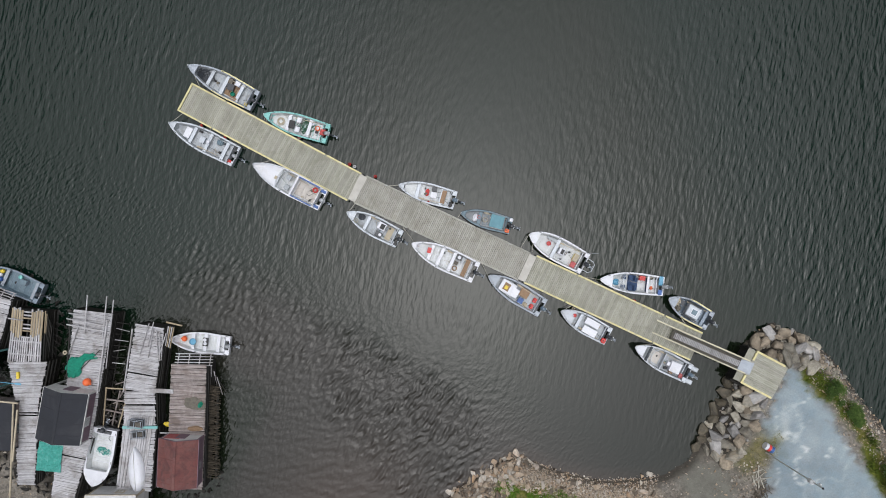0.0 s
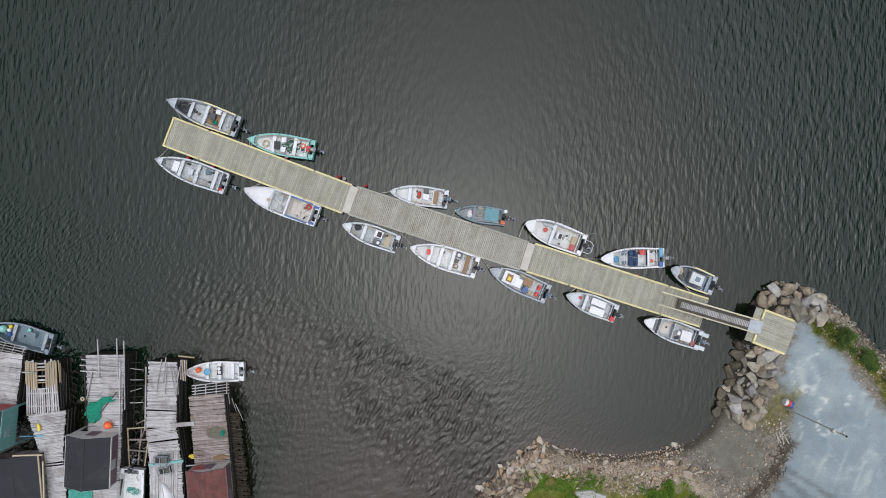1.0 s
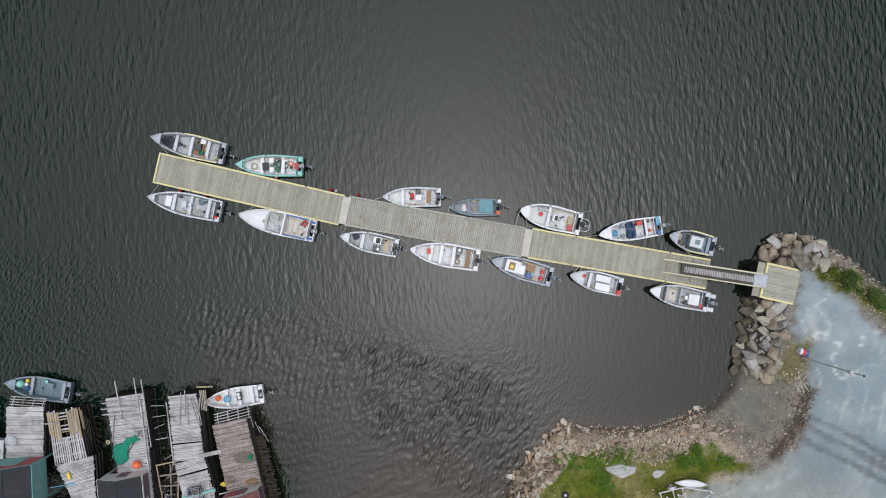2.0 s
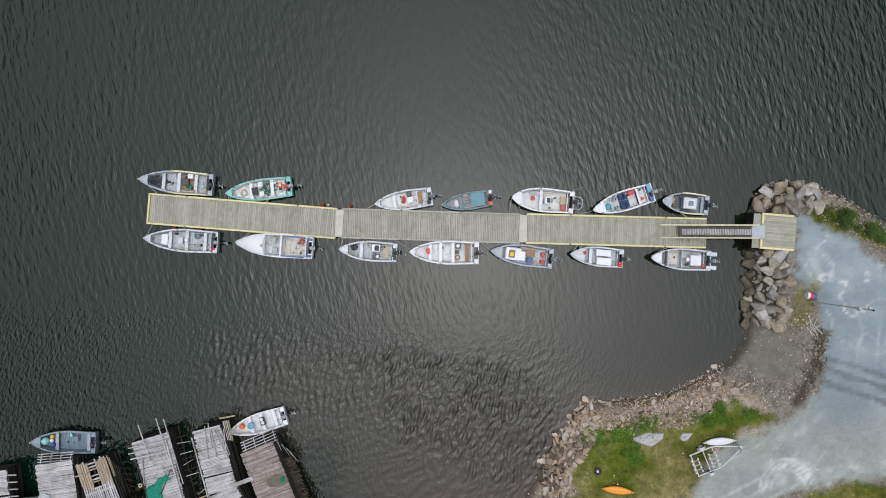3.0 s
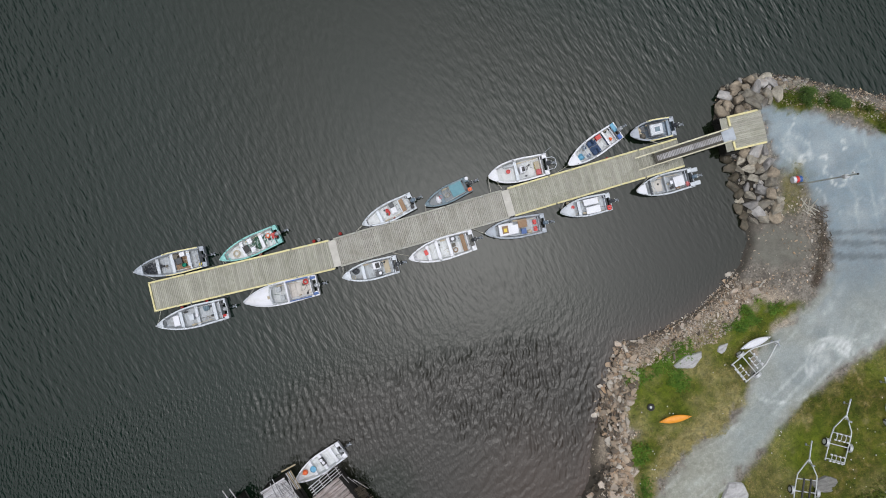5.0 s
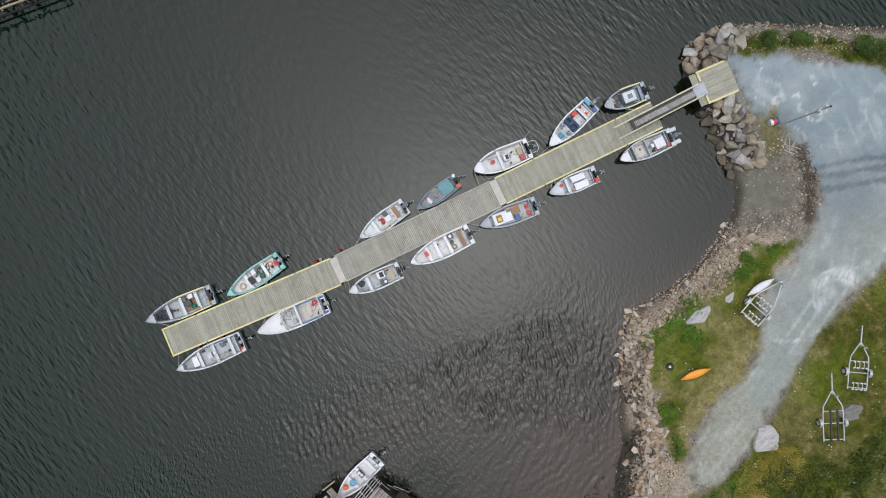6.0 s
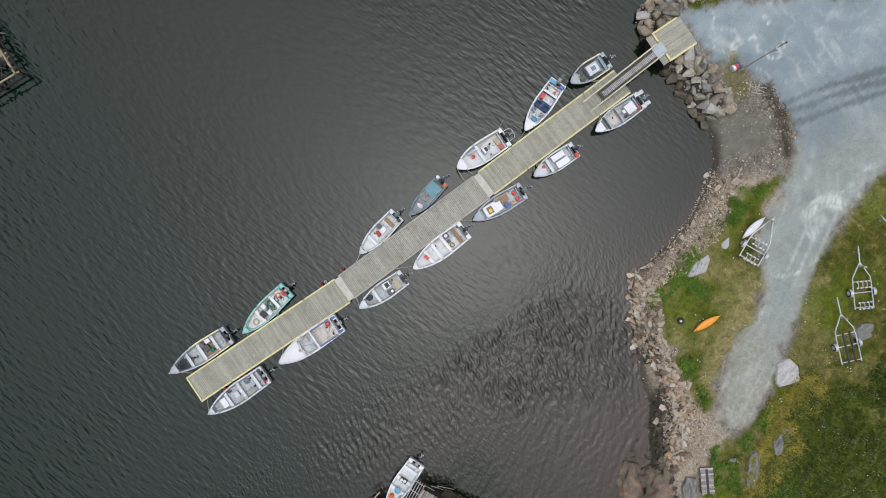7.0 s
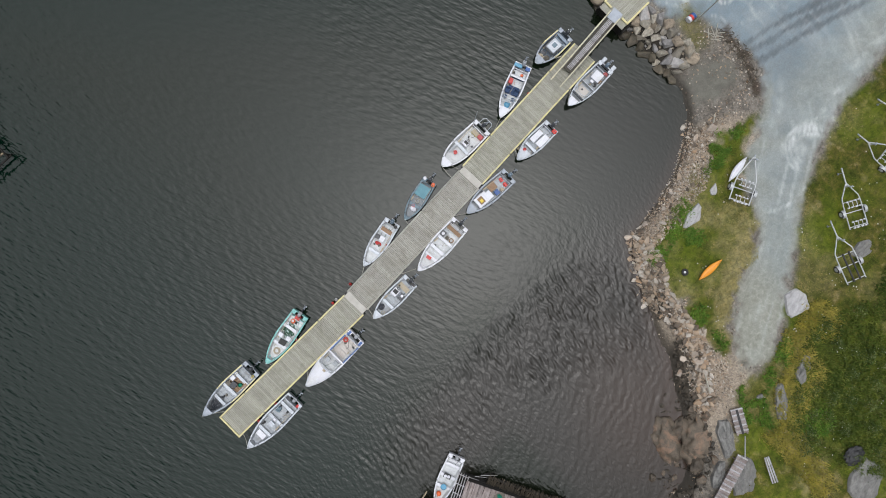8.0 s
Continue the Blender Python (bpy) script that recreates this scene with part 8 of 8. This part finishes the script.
M["turf"] = grass_material("turf_blades", (0.075, 0.094, 0.011), (0.12, 0.145, 0.015), (0.22, 0.185, 0.06))
M["weed"] = grass_material("bright_weeds", (0.07, 0.15, 0.016), (0.12, 0.23, 0.03), (0.19, 0.25, 0.05))
M["dryblades"] = grass_material("dry_grass_blades", (0.26, 0.21, 0.085), (0.37, 0.32, 0.16), (0.17, 0.17, 0.045))
M["heathleaf"] = grass_material("heath_leaves", (0.038, 0.07, 0.009), (0.1, 0.135, 0.016), (0.18, 0.2, 0.05))
M["longblades"] = grass_material("long_grass_blades", (0.25, 0.215, 0.04), (0.36, 0.3, 0.08), (0.2, 0.22, 0.03))
blades("grass", grassy(60000, 51, lambda x, y, k, r: (k["grass"] > 0.4) & (r.rand(len(x)) > k["dry"] * 1.05), y0=-40), 0.075, 0.14, M["turf"], "short rough turf", 61, 4)
blades("dry_grass", grassy(60000, 52, lambda x, y, k, r: (k["grass"] > 0.35) & (r.rand(len(x)) < k["dry"] * 1.1)), 0.12, 0.12, M["dryblades"], "dry straw-coloured grass", 62, 4)


def weedy(x, y, k, r):
    band = (line_distance(x, y, [(12.6, -13.6), (14.6, -13), (20, -11.6), (25.8, -10.2)]) < 0.9) | (line_distance(x, y, [(11.8, -19.5), (11.2, -22.8)]) < 0.6)
    band |= (line_distance(x, y, [(14.6, -26.8), (10, -27.6), (8.8, -30), (4.2, -30.3), (2.5, -31)]) < 1.1) | (np.hypot(x - 15.6, y + 15) < 1.2) | (np.hypot(x - 12.4, y + 32.8) < 1.6)
    return (k["grass"] > 0.3) & band & (fbm(x, y, 1.3, 71) > 0.45)


blades("long_grass", grassy(40000, 57, lambda x, y, k, r: (line_distance(x, y, GOLDEN) < 0.3 + 0.4 * ease(-y, 27, 31) + 3.2 * (fbm(x, y, 2.2, 29) - 0.25)) & (r.rand(len(x)) < 0.5 * fbm(x, y, 1.2, 97)) & (k["grass"] > 0.3), 4, 20, -38, -25), 0.26, 0.18, M["longblades"], "long golden-olive grass at the heath's edge", 67, 5)


def blossom(places):
    """Small white flower heads, in one mesh."""
    r, co, faces = random.Random(81), [], []
    for x, y, s in places:
        z, w = z_at(x, y) + 0.16, 0.03 + 0.03 * r.random()
        co += [(x + w * math.cos(a), y + w * math.sin(a), z) for a in (0, 1.26, 2.51, 3.77, 5.03)] + [(x, y, z + 0.025)]
        faces += [(len(co) - 6 + k, len(co) - 6 + (k + 1) % 5, len(co) - 1) for k in range(5)]
    me = bpy.data.meshes.new("white_flowers")
    me.from_pydata(co, [], faces)
    me.materials.append(M["whitepaint"])
    return tagged(new("white_flowers", me), "scattered small white flowers in grass", kind="stuff")


blossom(grassy(2600, 58, lambda x, y, k, r: (k["grass"] > 0.5) & (fbm(x, y, 1.8, 77) > 0.56) & (y < -12.5), 8, 34, -36, -12)[:150])
blades("weeds", grassy(110000, 53, weedy), 0.24, 0.1, M["weed"], "bright green weeds along the bank", 63, 5)


def heathy(x, y, k, r):
    d = depth_in(x, y, HEATH)
    verge = (line_distance(x, y, [(30.0, 5.2), (32.3, 4.5), (35.7, 2.4), (39, 0.6)]) < 0.75) & (fbm(x, y, 1.4, 75) > 0.48)
    return verge & (k["grass"] > 0.3) | (d > 0) & (fbm(x, y, 1.1, 73) > 0.38) & (r.rand(len(x)) < 0.9)


blades("heath", grassy(52000, 54, heathy), 0.3, 0.18, M["heathleaf"], "dense low heath and shrubs", 64, 6)

M["scrubleaf"] = grass_material("scrub_leaves", (0.032, 0.06, 0.01), (0.075, 0.105, 0.018), (0.24, 0.27, 0.14))


def scrub(places, seed):
    """Knee-high scrub in one mesh: domes of small leaves with gaps between them."""
    r = np.random.RandomState(seed)
    co, faces = [], []
    for x, y, s in places:
        z, n = z_at(x, y), int(150 * s * s)
        a, q = r.uniform(0, 6.283, n), r.rand(n) ** 0.6
        reach = 0.62 * s * (1 + 0.3 * np.sin(3 * a + x) + 0.15 * np.sin(7 * a + y))
        cx, cy = x + reach * q * np.cos(a), y + reach * q * np.sin(a)
        cz = z + 0.5 * s * (1 - q ** 2.2) * r.uniform(0.7, 1.1, n) + 0.05
        b, w = r.uniform(0, 6.283, n), r.uniform(0.035, 0.075, n)
        tip = r.uniform(-0.6, 0.6, n)
        ux, uy, uz = w * np.cos(b), w * np.sin(b), w * tip
        vx, vy = -uy * 0.5, ux * 0.5
        quad = np.stack([np.stack([cx - ux, cy - uy, cz - uz], 1), np.stack([cx + vx, cy + vy, cz], 1), np.stack([cx + ux, cy + uy, cz + uz], 1), np.stack([cx - vx, cy - vy, cz], 1)], 1).reshape(-1, 3)
        k = len(co)
        co.extend(quad.tolist())
        faces.extend([(k + 4 * i, k + 4 * i + 1, k + 4 * i + 2, k + 4 * i + 3) for i in range(n)])
    me = bpy.data.meshes.new("scrub")
    me.from_pydata(co, [], faces)
    me.materials.append(M["scrubleaf"])
    return tagged(new("scrub", me), "low grey-green scrub with uneven tops", kind="stuff")


scrub([(x, y, s) for x, y, s in scatter(2600, 9, 34, -41, -26, 0.6, lambda xs, ys, r: np.where((depth_in(xs, ys, HEATH) > 0.3) & (fbm(xs, ys, 3.0, 73) > 0.42), 0.5 + 0.7 * r.rand(len(xs)), 0), 29)], 65)
M["shrubleaf"] = grass_material("shrub_leaves", (0.04, 0.08, 0.016), (0.065, 0.115, 0.022), (0.12, 0.16, 0.045))


def shrub(x, y, r, h, seed):
    """A low bush: stems, and a crown of many small leaves with an uneven outline."""
    it = thing("shrub", pose(x, y, z_at(x, y)), "leafy dark green shrub on the gravel verge", "shrub", "verge shrubs")
    rnd = np.random.RandomState(seed)
    bm, tips = bmesh.new(), []
    for k in range(11):
        a, q = rnd.uniform(0, 6.28), rnd.uniform(0.25, 1.0)
        tip = (r * q * math.cos(a) * (1 + 0.3 * math.sin(3 * a + seed)), r * q * math.sin(a), h * (1.1 - 0.6 * q * q))
        rod(bm, (0.1 * math.cos(a), 0.1 * math.sin(a), -0.05), tip, 0.018, 0.006, 5)
        tips.append(tip)
    part("stems", bm, M["brushwood"], it)
    co, faces = [], []
    for k in range(1500):
        t = tips[rnd.randint(len(tips))]
        c = np.array(t) + rnd.normal(0, 1, 3) * (0.2 * r, 0.2 * r, 0.16 * h)
        c[2] = max(c[2], 0.04)
        u = rnd.normal(0, 1, 3) * (1, 1, 0.45)
        u = u / np.linalg.norm(u) * rnd.uniform(0.04, 0.09)
        w = np.cross(u, (0, 0, 1)) * 0.45 + (0, 0, rnd.uniform(-0.012, 0.012))
        n = len(co)
        co += [tuple(c - u), tuple(c + w), tuple(c + u), tuple(c - w)]
        faces.append((n, n + 1, n + 2, n + 3))
    me = bpy.data.meshes.new("crown")
    me.from_pydata(co, [], faces)
    me.materials.append(M["shrubleaf"])
    crown = new("crown", me)
    crown.parent = it
    return it


for k, (x, y, r, h) in enumerate(((31.4, 5.0, 0.75, 0.7), (33.1, 4.25, 0.8, 0.6), (34.0, 3.8, 0.5, 0.45), (37.6, 1.7, 0.8, 0.8), (38.4, 1.1, 0.9, 0.9), (39.3, 0.4, 0.8, 0.8), (40.5, -0.8, 0.9, 0.8))):
    shrub(x, y, r, h, 60 + k)
